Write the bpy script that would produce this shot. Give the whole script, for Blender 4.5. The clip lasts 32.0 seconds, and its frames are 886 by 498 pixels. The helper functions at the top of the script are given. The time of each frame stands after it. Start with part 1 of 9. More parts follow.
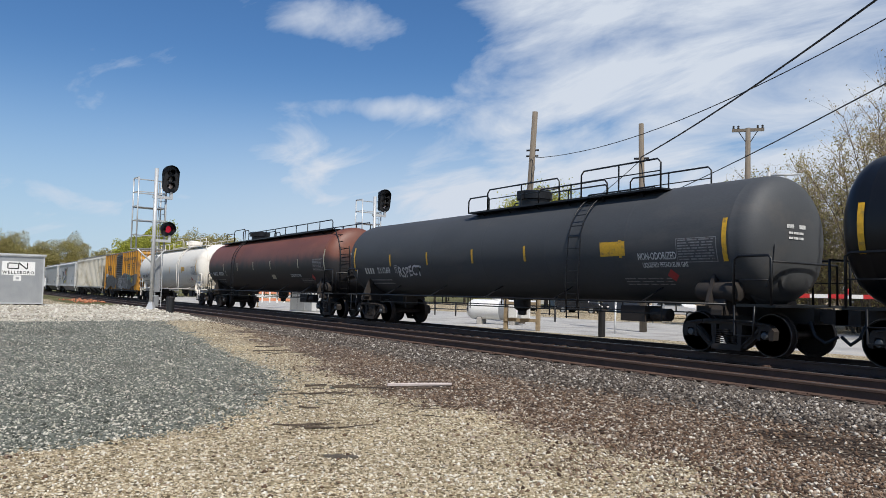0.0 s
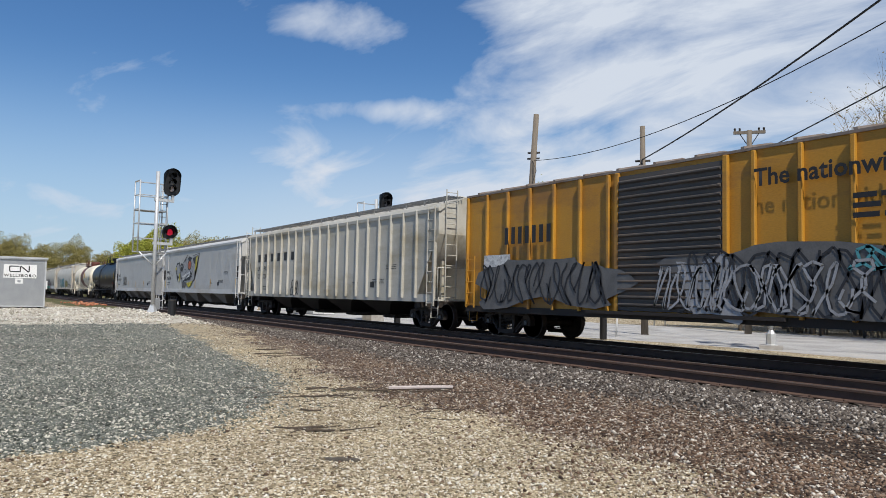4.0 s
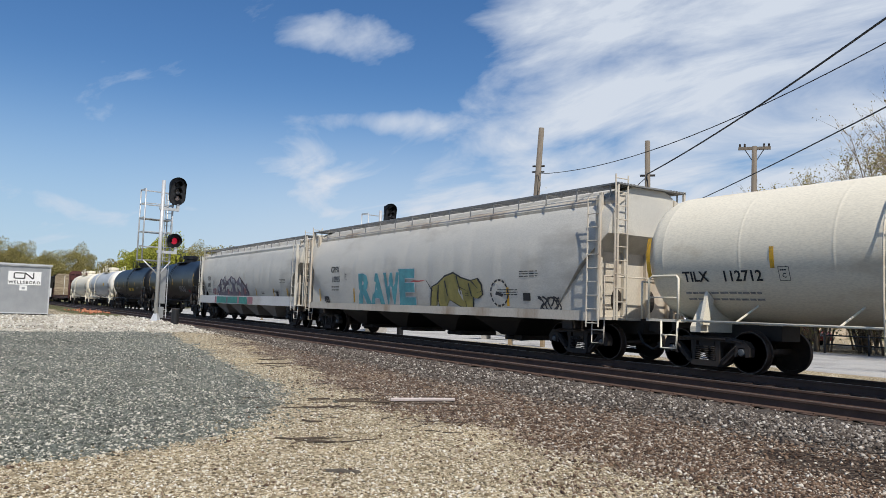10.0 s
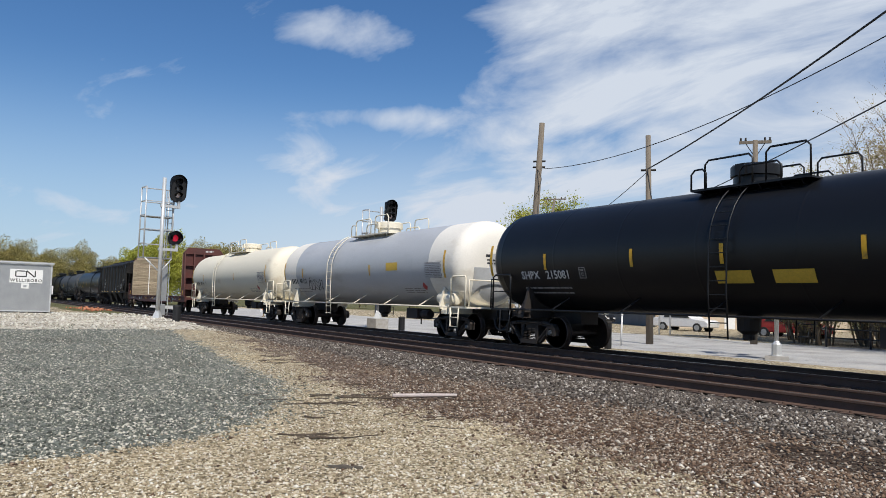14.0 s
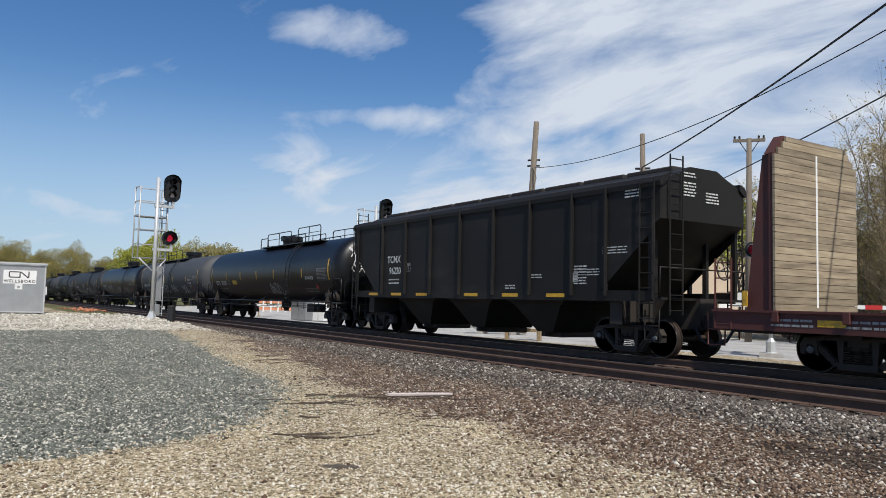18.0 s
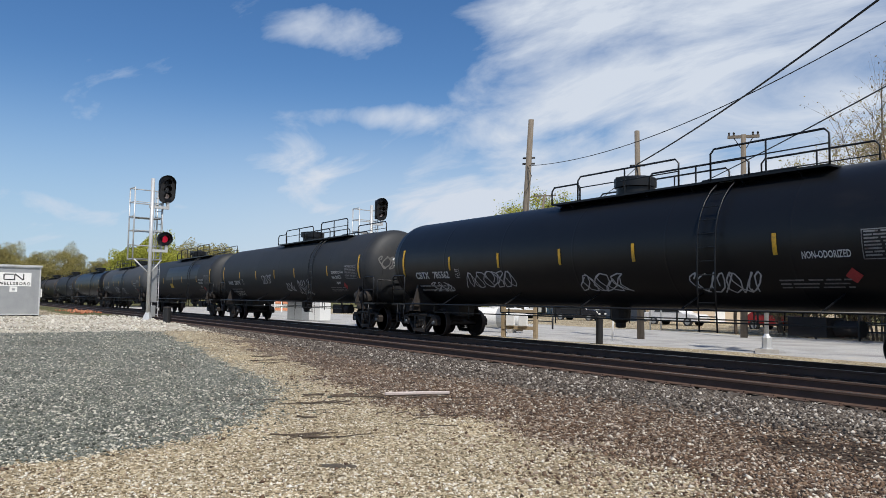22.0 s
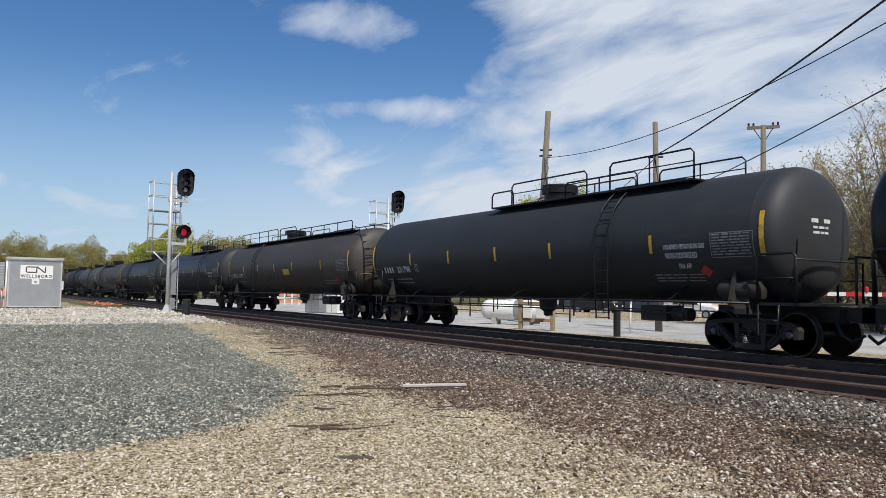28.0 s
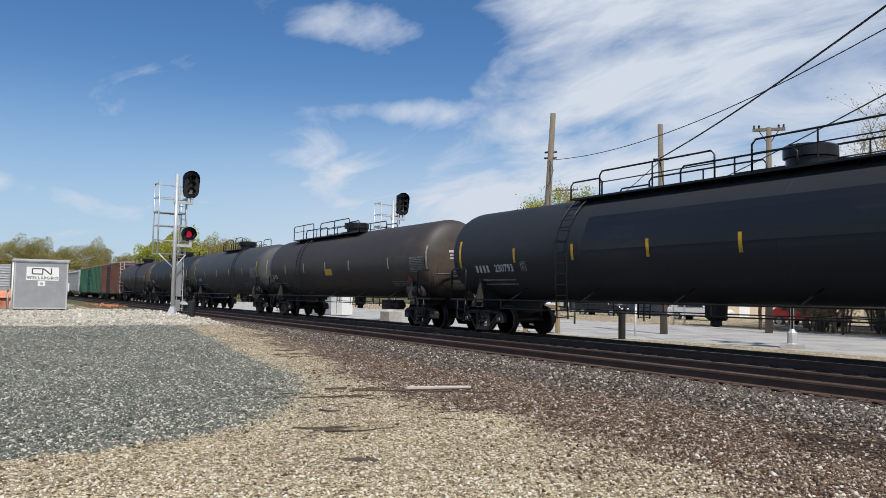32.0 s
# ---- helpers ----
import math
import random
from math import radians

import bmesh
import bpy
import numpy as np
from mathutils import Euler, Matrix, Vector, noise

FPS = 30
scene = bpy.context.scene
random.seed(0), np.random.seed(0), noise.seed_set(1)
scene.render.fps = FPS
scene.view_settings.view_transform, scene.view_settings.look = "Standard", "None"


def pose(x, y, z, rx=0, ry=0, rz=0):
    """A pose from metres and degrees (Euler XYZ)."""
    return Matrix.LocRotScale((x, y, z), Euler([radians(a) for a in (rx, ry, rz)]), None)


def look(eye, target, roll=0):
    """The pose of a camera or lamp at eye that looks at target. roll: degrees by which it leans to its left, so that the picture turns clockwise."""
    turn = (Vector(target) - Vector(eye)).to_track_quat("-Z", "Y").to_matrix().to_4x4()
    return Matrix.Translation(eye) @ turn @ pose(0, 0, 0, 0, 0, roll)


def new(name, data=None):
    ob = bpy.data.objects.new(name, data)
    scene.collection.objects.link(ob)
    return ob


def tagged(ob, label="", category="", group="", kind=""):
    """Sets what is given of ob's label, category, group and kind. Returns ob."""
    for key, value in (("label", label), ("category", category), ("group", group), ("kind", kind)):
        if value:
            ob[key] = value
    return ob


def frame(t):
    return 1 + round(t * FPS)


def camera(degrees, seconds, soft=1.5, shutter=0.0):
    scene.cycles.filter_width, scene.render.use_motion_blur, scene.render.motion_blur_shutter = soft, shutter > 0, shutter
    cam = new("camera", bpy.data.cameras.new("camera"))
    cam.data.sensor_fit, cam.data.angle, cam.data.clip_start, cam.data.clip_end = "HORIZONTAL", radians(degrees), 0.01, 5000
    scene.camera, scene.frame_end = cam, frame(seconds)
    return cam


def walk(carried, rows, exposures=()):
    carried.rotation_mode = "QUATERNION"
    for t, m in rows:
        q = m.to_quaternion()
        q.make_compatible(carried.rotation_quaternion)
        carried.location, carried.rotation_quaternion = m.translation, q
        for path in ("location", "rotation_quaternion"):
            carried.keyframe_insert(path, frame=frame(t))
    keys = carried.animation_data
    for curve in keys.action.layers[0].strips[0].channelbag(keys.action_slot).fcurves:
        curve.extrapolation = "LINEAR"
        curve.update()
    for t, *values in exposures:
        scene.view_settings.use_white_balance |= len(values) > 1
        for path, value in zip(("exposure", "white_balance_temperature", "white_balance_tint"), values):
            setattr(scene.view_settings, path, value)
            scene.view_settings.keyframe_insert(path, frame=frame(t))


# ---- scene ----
# camera: held by hand, standing still beside the line, turning a little
EYE = Vector((0.0, 0.0, 1.606))


def aim(yaw, pitch, roll):
    """Yaw to the left of +y, pitch up, roll, in degrees."""
    a, p, r = radians(yaw), radians(pitch), radians(roll)
    ahead = Vector((-math.sin(a) * math.cos(p), math.cos(a) * math.cos(p), math.sin(p)))
    right = Vector((math.cos(a), math.sin(a), 0))
    up = right.cross(ahead)
    right, up = math.cos(r) * right + math.sin(r) * up, math.cos(r) * up - math.sin(r) * right
    m = Matrix((right, up, -ahead)).transposed().to_4x4()
    return Matrix.Translation(EYE) @ m


cam = camera(60.5, 32.0, soft=0.8)
# seconds, yaw, pitch, roll
TURNS = [
    (0, 57.16, 3.32, 1.26), (0.5, 57.16, 3.35, 1.33), (1, 57.17, 3.44, 1.32), (1.5, 57.20, 3.54, 1.36), (2, 57.27, 3.60, 1.32),
    (2.5, 57.29, 3.58, 1.27), (3, 57.28, 3.53, 1.25), (3.5, 57.25, 3.51, 1.22), (5.5, 57.37, 3.65, 1.22), (6, 57.34, 3.79, 1.31),
    (6.5, 57.34, 3.98, 1.42), (7, 57.36, 4.14, 1.55), (7.5, 57.39, 4.21, 1.73), (8, 57.42, 4.26, 1.87), (8.5, 57.46, 4.28, 1.94),
    (9, 57.46, 4.34, 1.94), (9.5, 57.51, 4.41, 1.94), (10, 57.58, 4.42, 1.94), (10.5, 57.68, 4.40, 1.92), (11, 57.75, 4.37, 1.88),
    (11.5, 57.74, 4.32, 1.80), (12, 57.66, 4.26, 1.71), (12.5, 57.59, 4.22, 1.66), (13, 57.54, 4.18, 1.63), (13.5, 57.59, 4.12, 1.64),
    (14, 57.65, 4.10, 1.63), (14.5, 57.69, 4.08, 1.57), (16.5, 57.39, 4.10, 1.39), (17, 57.34, 4.07, 1.35), (17.5, 57.28, 4.06, 1.36),
    (18, 57.27, 4.04, 1.38), (18.5, 57.27, 4.01, 1.33), (19, 57.28, 3.98, 1.27), (19.5, 57.22, 3.97, 1.21), (20, 57.17, 3.95, 1.16),
    (20.5, 57.08, 3.89, 1.09), (21, 57.02, 3.86, 1.05), (21.5, 56.97, 3.87, 0.97), (22, 56.95, 3.94, 0.87), (22.5, 56.92, 4.03, 0.86),
    (23, 56.96, 4.01, 0.85), (23.5, 57.02, 3.92, 0.89), (24, 57.17, 3.79, 0.95), (24.5, 57.31, 3.69, 0.97), (25, 57.51, 3.53, 0.95),
    (25.5, 57.69, 3.42, 0.88), (27.5, 58.07, 3.30, 0.83), (28, 58.21, 3.35, 0.86), (28.5, 58.34, 3.42, 0.91), (29, 58.42, 3.49, 1.00),
    (29.5, 58.45, 3.53, 1.05), (30, 58.45, 3.57, 1.06), (30.5, 58.42, 3.57, 1.05), (31, 58.44, 3.55, 1.00), (31.5, 58.47, 3.54, 0.97),
    (32, 58.57, 3.51, 0.94),
]
walk(cam, [(t, aim(y, p, r)) for t, y, p, r in TURNS])

# world
SUN_EL, SUN_AZ = 53.0, -17.0   # elevation; azimuth from +x towards +y
world = bpy.data.worlds.new("sky")
scene.world = world
world.use_nodes = True
wn, wl = world.node_tree.nodes, world.node_tree.links
wn.clear()
out = wn.new("ShaderNodeOutputWorld")
bg = wn.new("ShaderNodeBackground")
sky = wn.new("ShaderNodeTexSky")
sky.sky_type, sky.sun_disc = "NISHITA", False
sky.sun_elevation, sky.sun_rotation = radians(SUN_EL), radians(90 - SUN_AZ)
sky.air_density, sky.dust_density, sky.ozone_density = 1.0, 0.25, 2.6
bg.inputs[1].default_value = 0.088
coord = wn.new("ShaderNodeTexCoord")
# clouds: direction flattened on to a high sheet, so that they shrink towards the horizon
sep = wn.new("ShaderNodeSeparateXYZ")
wl.new(coord.outputs["Generated"], sep.inputs[0])
den = wn.new("ShaderNodeMath"); den.operation = "ADD"; den.inputs[1].default_value = 0.18
wl.new(sep.outputs["Z"], den.inputs[0])
flat = wn.new("ShaderNodeVectorMath"); flat.operation = "DIVIDE"
comb = wn.new("ShaderNodeCombineXYZ")
for k in range(3):
    wl.new(den.outputs[0], comb.inputs[k])
wl.new(coord.outputs["Generated"], flat.inputs[0])
wl.new(comb.outputs[0], flat.inputs[1])
place = wn.new("ShaderNodeMapping")
place.inputs["Rotation"].default_value = (0, 0, radians(-25))
place.inputs["Scale"].default_value = (0.8, 1.5, 1)
place.inputs["Location"].default_value = (0.3, 0.2, 0)
wl.new(flat.outputs[0], place.inputs[0])
cl = wn.new("ShaderNodeTexNoise")
cl.inputs["Scale"].default_value, cl.inputs["Detail"].default_value, cl.inputs["Roughness"].default_value = 1.8, 10, 0.58
cl.inputs["Distortion"].default_value = 0.55
wl.new(place.outputs[0], cl.inputs["Vector"])
ramp = wn.new("ShaderNodeValToRGB")
ramp.color_ramp.elements[0].position, ramp.color_ramp.elements[1].position = 0.42, 0.78
def calc(op, x, y, z=0.0):
    m = wn.new("ShaderNodeMath")
    m.operation = op
    for k, v in enumerate((x, y, z)):
        if isinstance(v, (int, float)):
            m.inputs[k].default_value = v
        else:
            wl.new(v, m.inputs[k])
    return m.outputs[0]


def fade(v, a, b, c, d):
    m = wn.new("ShaderNodeMapRange")
    m.interpolation_type = "SMOOTHSTEP"
    for k, q in zip(("From Min", "From Max", "To Min", "To Max"), (a, b, c, d)):
        m.inputs[k].default_value = q
    wl.new(v, m.inputs[0])
    return m.outputs[0]


# a broad bank of thin white cloud over the far side of the line, blue elsewhere, single wisps
fs = wn.new("ShaderNodeSeparateXYZ")
wl.new(flat.outputs[0], fs.inputs[0])
flatxy = wn.new("ShaderNodeCombineXYZ")
wl.new(fs.outputs["X"], flatxy.inputs[0])
wl.new(fs.outputs["Y"], flatxy.inputs[1])
bank = fade(calc("MULTIPLY_ADD", fs.outputs["X"], 0.42, fs.outputs["Y"]), 0.22, 0.80, -0.20, 0.175)
cover = calc("ADD", calc("MULTIPLY_ADD", cl.outputs["Fac"], 1.30, -0.14), bank)
# middle, the way it runs in degrees, half its length and breadth, how much it adds
for px, py, run, ln, wd, amount in ((-1.66, 0.74, 66, 0.22, 0.13, 0.44), (-2.08, 1.05, 60, 0.26, 0.11, 0.34), (-2.75, 1.17, 150, 0.45, 0.20, 0.30), (-2.55, 1.50, 120, 0.60, 0.26, 0.16),
                                    (-3.45, 0.35, 118, 0.70, 0.16, 0.24), (-1.60, 0.97, 150, 0.30, 0.12, -0.22), (-1.83, 0.88, 60, 0.22, 0.06, -0.12), (-1.42, 0.42, 80, 0.10, 0.04, 0.16)):
    at = wn.new("ShaderNodeMapping")
    at.vector_type = "TEXTURE"
    at.inputs["Location"].default_value, at.inputs["Rotation"].default_value, at.inputs["Scale"].default_value = (px, py, 0), (0, 0, radians(run)), (ln, wd, 1)
    wl.new(flatxy.outputs[0], at.inputs[0])
    far_off = wn.new("ShaderNodeVectorMath")
    far_off.operation = "LENGTH"
    wl.new(at.outputs[0], far_off.inputs[0])
    cover = calc("ADD", cover, fade(far_off.outputs["Value"], 0.0, 1.6, amount, 0.0))
wl.new(cover, ramp.inputs[0])
# thin white haze low over the horizon
haze = calc("MAXIMUM", ramp.outputs[0], calc("MULTIPLY", fade(sep.outputs["Z"], 0.0, 0.26, 1.0, 0.0), fade(sep.outputs["Y"], 0.05, 0.55, 0.16, 0.76)))
mix = wn.new("ShaderNodeMix"); mix.data_type = "RGBA"
mix.inputs["B"].default_value = (7.3, 8.0, 9.1, 1)
wl.new(haze, mix.inputs["Factor"])
tone = wn.new("ShaderNodeHueSaturation")
tone.inputs["Hue"].default_value, tone.inputs["Saturation"].default_value, tone.inputs["Value"].default_value = 0.506, 1.27, 1.17
wl.new(sky.outputs[0], tone.inputs["Color"])
low = wn.new("ShaderNodeMix")
low.data_type = "RGBA"
low.inputs["B"].default_value = (4.2, 6.1, 8.5, 1)
wl.new(fade(sep.outputs["Z"], 0.0, 0.30, 0.75, 0.0), low.inputs["Factor"])
wl.new(tone.outputs[0], low.inputs["A"])
wl.new(low.outputs["Result"], mix.inputs["A"])
wl.new(mix.outputs["Result"], bg.inputs[0])
wl.new(bg.outputs[0], out.inputs[0])

sun = bpy.data.lights.new("sun", "SUN")
sun.energy, sun.angle, sun.color = 4.7, radians(0.55), (1.0, 0.95, 0.87)
e, a = radians(SUN_EL), radians(SUN_AZ)
new("sun", sun).matrix_world = look((math.cos(e) * math.cos(a) * 90, math.cos(e) * math.sin(a) * 90, math.sin(e) * 90), (0, 0, 0))
scene.view_settings.exposure = 0.0

# ---- materials ----
def mat(name, color, rough=0.7, metal=0.0, second=None, amount=0.5, scale=4.0, fine=60.0, bump=0.15, dirt=None, dirt_amount=0.0, spec=0.5, stretch=(1, 1, 1), island=0.0, dist=0.01, dents=0.0):
    """A painted, rusty, woody or earthen surface: two scales of variation, dirt and relief. Colours are base colours;
    leaves and twigs are set paler to offset their own shade.
    """
    m = bpy.data.materials.new(name)
    m.use_nodes = True
    n, l = m.node_tree.nodes, m.node_tree.links
    b = n["Principled BSDF"]
    tc = n.new("ShaderNodeTexCoord")
    mp = n.new("ShaderNodeMapping")
    mp.inputs["Scale"].default_value = stretch
    l.new(tc.outputs["Object"], mp.inputs[0])
    big = n.new("ShaderNodeTexNoise")
    big.inputs["Scale"].default_value, big.inputs["Detail"].default_value = scale, 6
    small = n.new("ShaderNodeTexNoise")
    small.inputs["Scale"].default_value, small.inputs["Detail"].default_value = fine, 4
    for t in (big, small):
        l.new(mp.outputs[0], t.inputs["Vector"])
    r = n.new("ShaderNodeValToRGB")
    r.color_ramp.elements[0].position, r.color_ramp.elements[1].position = 0.35, 0.68
    second = second or tuple(c * 0.75 for c in color)
    r.color_ramp.elements[0].color = (*[c + (s - c) * amount for c, s in zip(color, second)], 1)
    r.color_ramp.elements[1].color = (*color, 1)
    l.new(big.outputs["Fac"], r.inputs[0])
    mx = n.new("ShaderNodeMix"); mx.data_type, mx.blend_type = "RGBA", "MULTIPLY"
    mx.inputs["Factor"].default_value = 0.35
    r2 = n.new("ShaderNodeValToRGB")
    r2.color_ramp.elements[0].position, r2.color_ramp.elements[1].position = 0.3, 0.62
    r2.color_ramp.elements[0].color = (0.55, 0.55, 0.55, 1)
    l.new(small.outputs["Fac"], r2.inputs[0])
    l.new(r.outputs[0], mx.inputs["A"])
    l.new(r2.outputs[0], mx.inputs["B"])
    last = mx.outputs["Result"]
    if dirt:
        d = n.new("ShaderNodeTexNoise")
        d.inputs["Scale"].default_value, d.inputs["Detail"].default_value, d.inputs["Roughness"].default_value = scale * 0.6, 8, 0.65
        mp2 = n.new("ShaderNodeMapping")
        mp2.inputs["Location"].default_value = (7, 3, 1)
        mp2.inputs["Scale"].default_value = stretch
        l.new(tc.outputs["Object"], mp2.inputs[0])
        l.new(mp2.outputs[0], d.inputs["Vector"])
        r3 = n.new("ShaderNodeValToRGB")
        r3.color_ramp.elements[0].position, r3.color_ramp.elements[1].position = 0.62 - 0.3 * dirt_amount, 0.78 - 0.2 * dirt_amount
        l.new(d.outputs["Fac"], r3.inputs[0])
        m3 = n.new("ShaderNodeMix"); m3.data_type = "RGBA"
        l.new(r3.outputs[0], m3.inputs["Factor"])
        l.new(last, m3.inputs["A"])
        m3.inputs["B"].default_value = (*dirt, 1)
        last = m3.outputs["Result"]
    if island:
        g = n.new("ShaderNodeNewGeometry")
        oi = n.new("ShaderNodeObjectInfo")
        ad = n.new("ShaderNodeMath"); ad.operation = "ADD"
        fr = n.new("ShaderNodeMath"); fr.operation = "FRACT"
        l.new(g.outputs["Random Per Island"], ad.inputs[0])
        l.new(oi.outputs["Random"], ad.inputs[1])
        l.new(ad.outputs[0], fr.inputs[0])
        mr = n.new("ShaderNodeMapRange")
        mr.inputs["To Min"].default_value, mr.inputs["To Max"].default_value = 1 - island, 1 + island * 0.6
        l.new(fr.outputs[0], mr.inputs[0])
        hs = n.new("ShaderNodeHueSaturation")
        l.new(mr.outputs[0], hs.inputs["Value"])
        l.new(last, hs.inputs["Color"])
        last = hs.outputs[0]
    l.new(last, b.inputs["Base Color"])
    b.inputs["Roughness"].default_value, b.inputs["Metallic"].default_value = rough, metal
    b.inputs["Specular IOR Level"].default_value = spec
    if bump:
        bp = n.new("ShaderNodeBump")
        bp.inputs["Strength"].default_value, bp.inputs["Distance"].default_value = bump, dist
        l.new(small.outputs["Fac"], bp.inputs["Height"])
        l.new(bp.outputs[0], b.inputs["Normal"])
        if dents:
            dn = n.new("ShaderNodeTexNoise")
            dn.inputs["Scale"].default_value, dn.inputs["Detail"].default_value = 0.9, 1.5
            mp3 = n.new("ShaderNodeMapping")
            mp3.inputs["Scale"].default_value = (1.0, 1.0, 0.45)
            l.new(tc.outputs["Object"], mp3.inputs[0])
            l.new(mp3.outputs[0], dn.inputs["Vector"])
            b2 = n.new("ShaderNodeBump")
            b2.inputs["Strength"].default_value, b2.inputs["Distance"].default_value = dents, 0.12
            l.new(dn.outputs["Fac"], b2.inputs["Height"])
            l.new(b2.outputs[0], bp.inputs["Normal"])
    return m


def two_tone(name, top, bottom, z0, soft=0.35, rough=0.55):
    """Weathered paint that changes from one colour to another round a height on the car."""
    m = mat(name, top, rough, 0, tuple(v * 0.6 for v in top), 0.6, 1.1, 40, 0.04, (0.20, 0.085, 0.05), 0.3, stretch=(0.35, 1, 1))
    n, l = m.node_tree.nodes, m.node_tree.links
    b = n["Principled BSDF"]
    src = b.inputs["Base Color"].links[0].from_socket
    tc = n.new("ShaderNodeTexCoord")
    sp = n.new("ShaderNodeSeparateXYZ")
    l.new(tc.outputs["Object"], sp.inputs[0])
    nz = n.new("ShaderNodeTexNoise")
    nz.inputs["Scale"].default_value, nz.inputs["Detail"].default_value = 1.4, 7
    l.new(tc.outputs["Object"], nz.inputs["Vector"])
    ad = n.new("ShaderNodeMath"); ad.operation = "MULTIPLY_ADD"
    ad.inputs[1].default_value = 0.9
    l.new(nz.outputs["Fac"], ad.inputs[0])
    l.new(sp.outputs["Z"], ad.inputs[2])
    mr = n.new("ShaderNodeMapRange"); mr.interpolation_type = "SMOOTHSTEP"
    mr.inputs["From Min"].default_value, mr.inputs["From Max"].default_value = z0 + 0.45 - soft, z0 + 0.45 + soft
    l.new(ad.outputs[0], mr.inputs[0])
    mx = n.new("ShaderNodeMix"); mx.data_type = "RGBA"
    mx.inputs["A"].default_value = (*bottom, 1)
    l.new(mr.outputs[0], mx.inputs["Factor"])
    l.new(src, mx.inputs["B"])
    l.new(mx.outputs["Result"], b.inputs["Base Color"])
    return m


def glow(name, color, strength):
    m = bpy.data.materials.new(name)
    m.use_nodes = True
    b = m.node_tree.nodes["Principled BSDF"]
    b.inputs["Base Color"].default_value = (*color, 1)
    b.inputs["Emission Color"].default_value = (*color, 1)
    b.inputs["Emission Strength"].default_value = strength
    return m


# ---- mesh helpers ----
def link(name, mesh, material, parent=None, label=""):
    ob = new(name, mesh)
    if material is not None and not mesh.materials:
        mesh.materials.append(material)
    if parent is not None:
        ob.parent = parent
    if label:
        ob["label"] = label
    return ob


def part(name, bm, material, parent=None, label="", smooth=False):
    me = bpy.data.meshes.new(name)
    bm.normal_update()
    bm.to_mesh(me)
    bm.free()
    if smooth:
        me.shade_smooth()
        me.set_sharp_from_angle(angle=radians(40))
    return link(name, me, material, parent, label)


def thing(name, label, category, group="", at=None):
    ob = new(name)
    ob.empty_display_size = 0.3
    if at is not None:
        ob.matrix_basis = at
    return tagged(ob, label, category, group)


def box(bm, x0, x1, y0, y1, z0, z1, m=None):
    vs = [bm.verts.new(p) for p in ((x0, y0, z0), (x1, y0, z0), (x1, y1, z0), (x0, y1, z0), (x0, y0, z1), (x1, y0, z1), (x1, y1, z1), (x0, y1, z1))]
    if m is not None:
        for v in vs:
            v.co = m @ v.co
    for f in ((3, 2, 1, 0), (4, 5, 6, 7), (0, 1, 5, 4), (1, 2, 6, 5), (2, 3, 7, 6), (3, 0, 4, 7)):
        bm.faces.new([vs[i] for i in f])
    return bm


def boxed(*a, m=None):
    return box(bmesh.new(), *a, m=m)


def bevelled(bm, w=0.01, seg=1):
    bmesh.ops.bevel(bm, geom=bm.edges[:], offset=w, segments=seg, affect="EDGES", profile=0.6)
    return bm


def tube(bm, a, b, r=0.02, n=6, r2=None, cap=True):
    """A round bar from a to b."""
    a, b = Vector(a), Vector(b)
    d = b - a
    if d.length < 1e-6:
        return bm
    q = d.to_track_quat("Z", "Y").to_matrix()
    ra = []
    for p, rr in ((a, r), (b, r if r2 is None else r2)):
        ra.append([bm.verts.new(p + q @ Vector((rr * math.cos(2 * math.pi * k / n), rr * math.sin(2 * math.pi * k / n), 0))) for k in range(n)])
    for k in range(n):
        f = bm.faces.new((ra[0][k], ra[0][(k + 1) % n], ra[1][(k + 1) % n], ra[1][k]))
        f.smooth = n > 5
    if cap:
        bm.faces.new(ra[0][::-1])
        bm.faces.new(ra[1])
    return bm


def pipe(bm, pts, r=0.02, n=6):
    """A bent round bar through the points, in one skin."""
    pts = [Vector(p) for p in pts]
    rings = []
    for k, p in enumerate(pts):
        d = (pts[min(k + 1, len(pts) - 1)] - pts[max(k - 1, 0)]).normalized()
        q = d.to_track_quat("Z", "Y").to_matrix()
        u = q @ Vector((1, 0, 0)) if k == 0 else (u - d * u.dot(d)).normalized()
        v = d.cross(u)
        rings.append([bm.verts.new(p + (u * math.cos(2 * math.pi * j / n) + v * math.sin(2 * math.pi * j / n)) * r) for j in range(n)])
    for a, b in zip(rings, rings[1:]):
        for j in range(n):
            bm.faces.new((a[j], a[(j + 1) % n], b[(j + 1) % n], b[j])).smooth = True
    bm.faces.new(rings[0][::-1])
    bm.faces.new(rings[-1])
    return bm


def prism(bm, outline, x0, x1, axis="x"):
    """An outline of (u, v) drawn along x (u=y, v=z) or along y (u=x, v=z)."""
    def put(u, v, w):
        return (w, u, v) if axis == "x" else (u, w, v)
    a = [bm.verts.new(put(u, v, x0)) for u, v in outline]
    b = [bm.verts.new(put(u, v, x1)) for u, v in outline]
    k = len(outline)
    for i in range(k):
        bm.faces.new((a[i], a[(i + 1) % k], b[(i + 1) % k], b[i]))
    bm.faces.new(a[::-1])
    bm.faces.new(b)
    bmesh.ops.recalc_face_normals(bm, faces=bm.faces[:])
    return bm


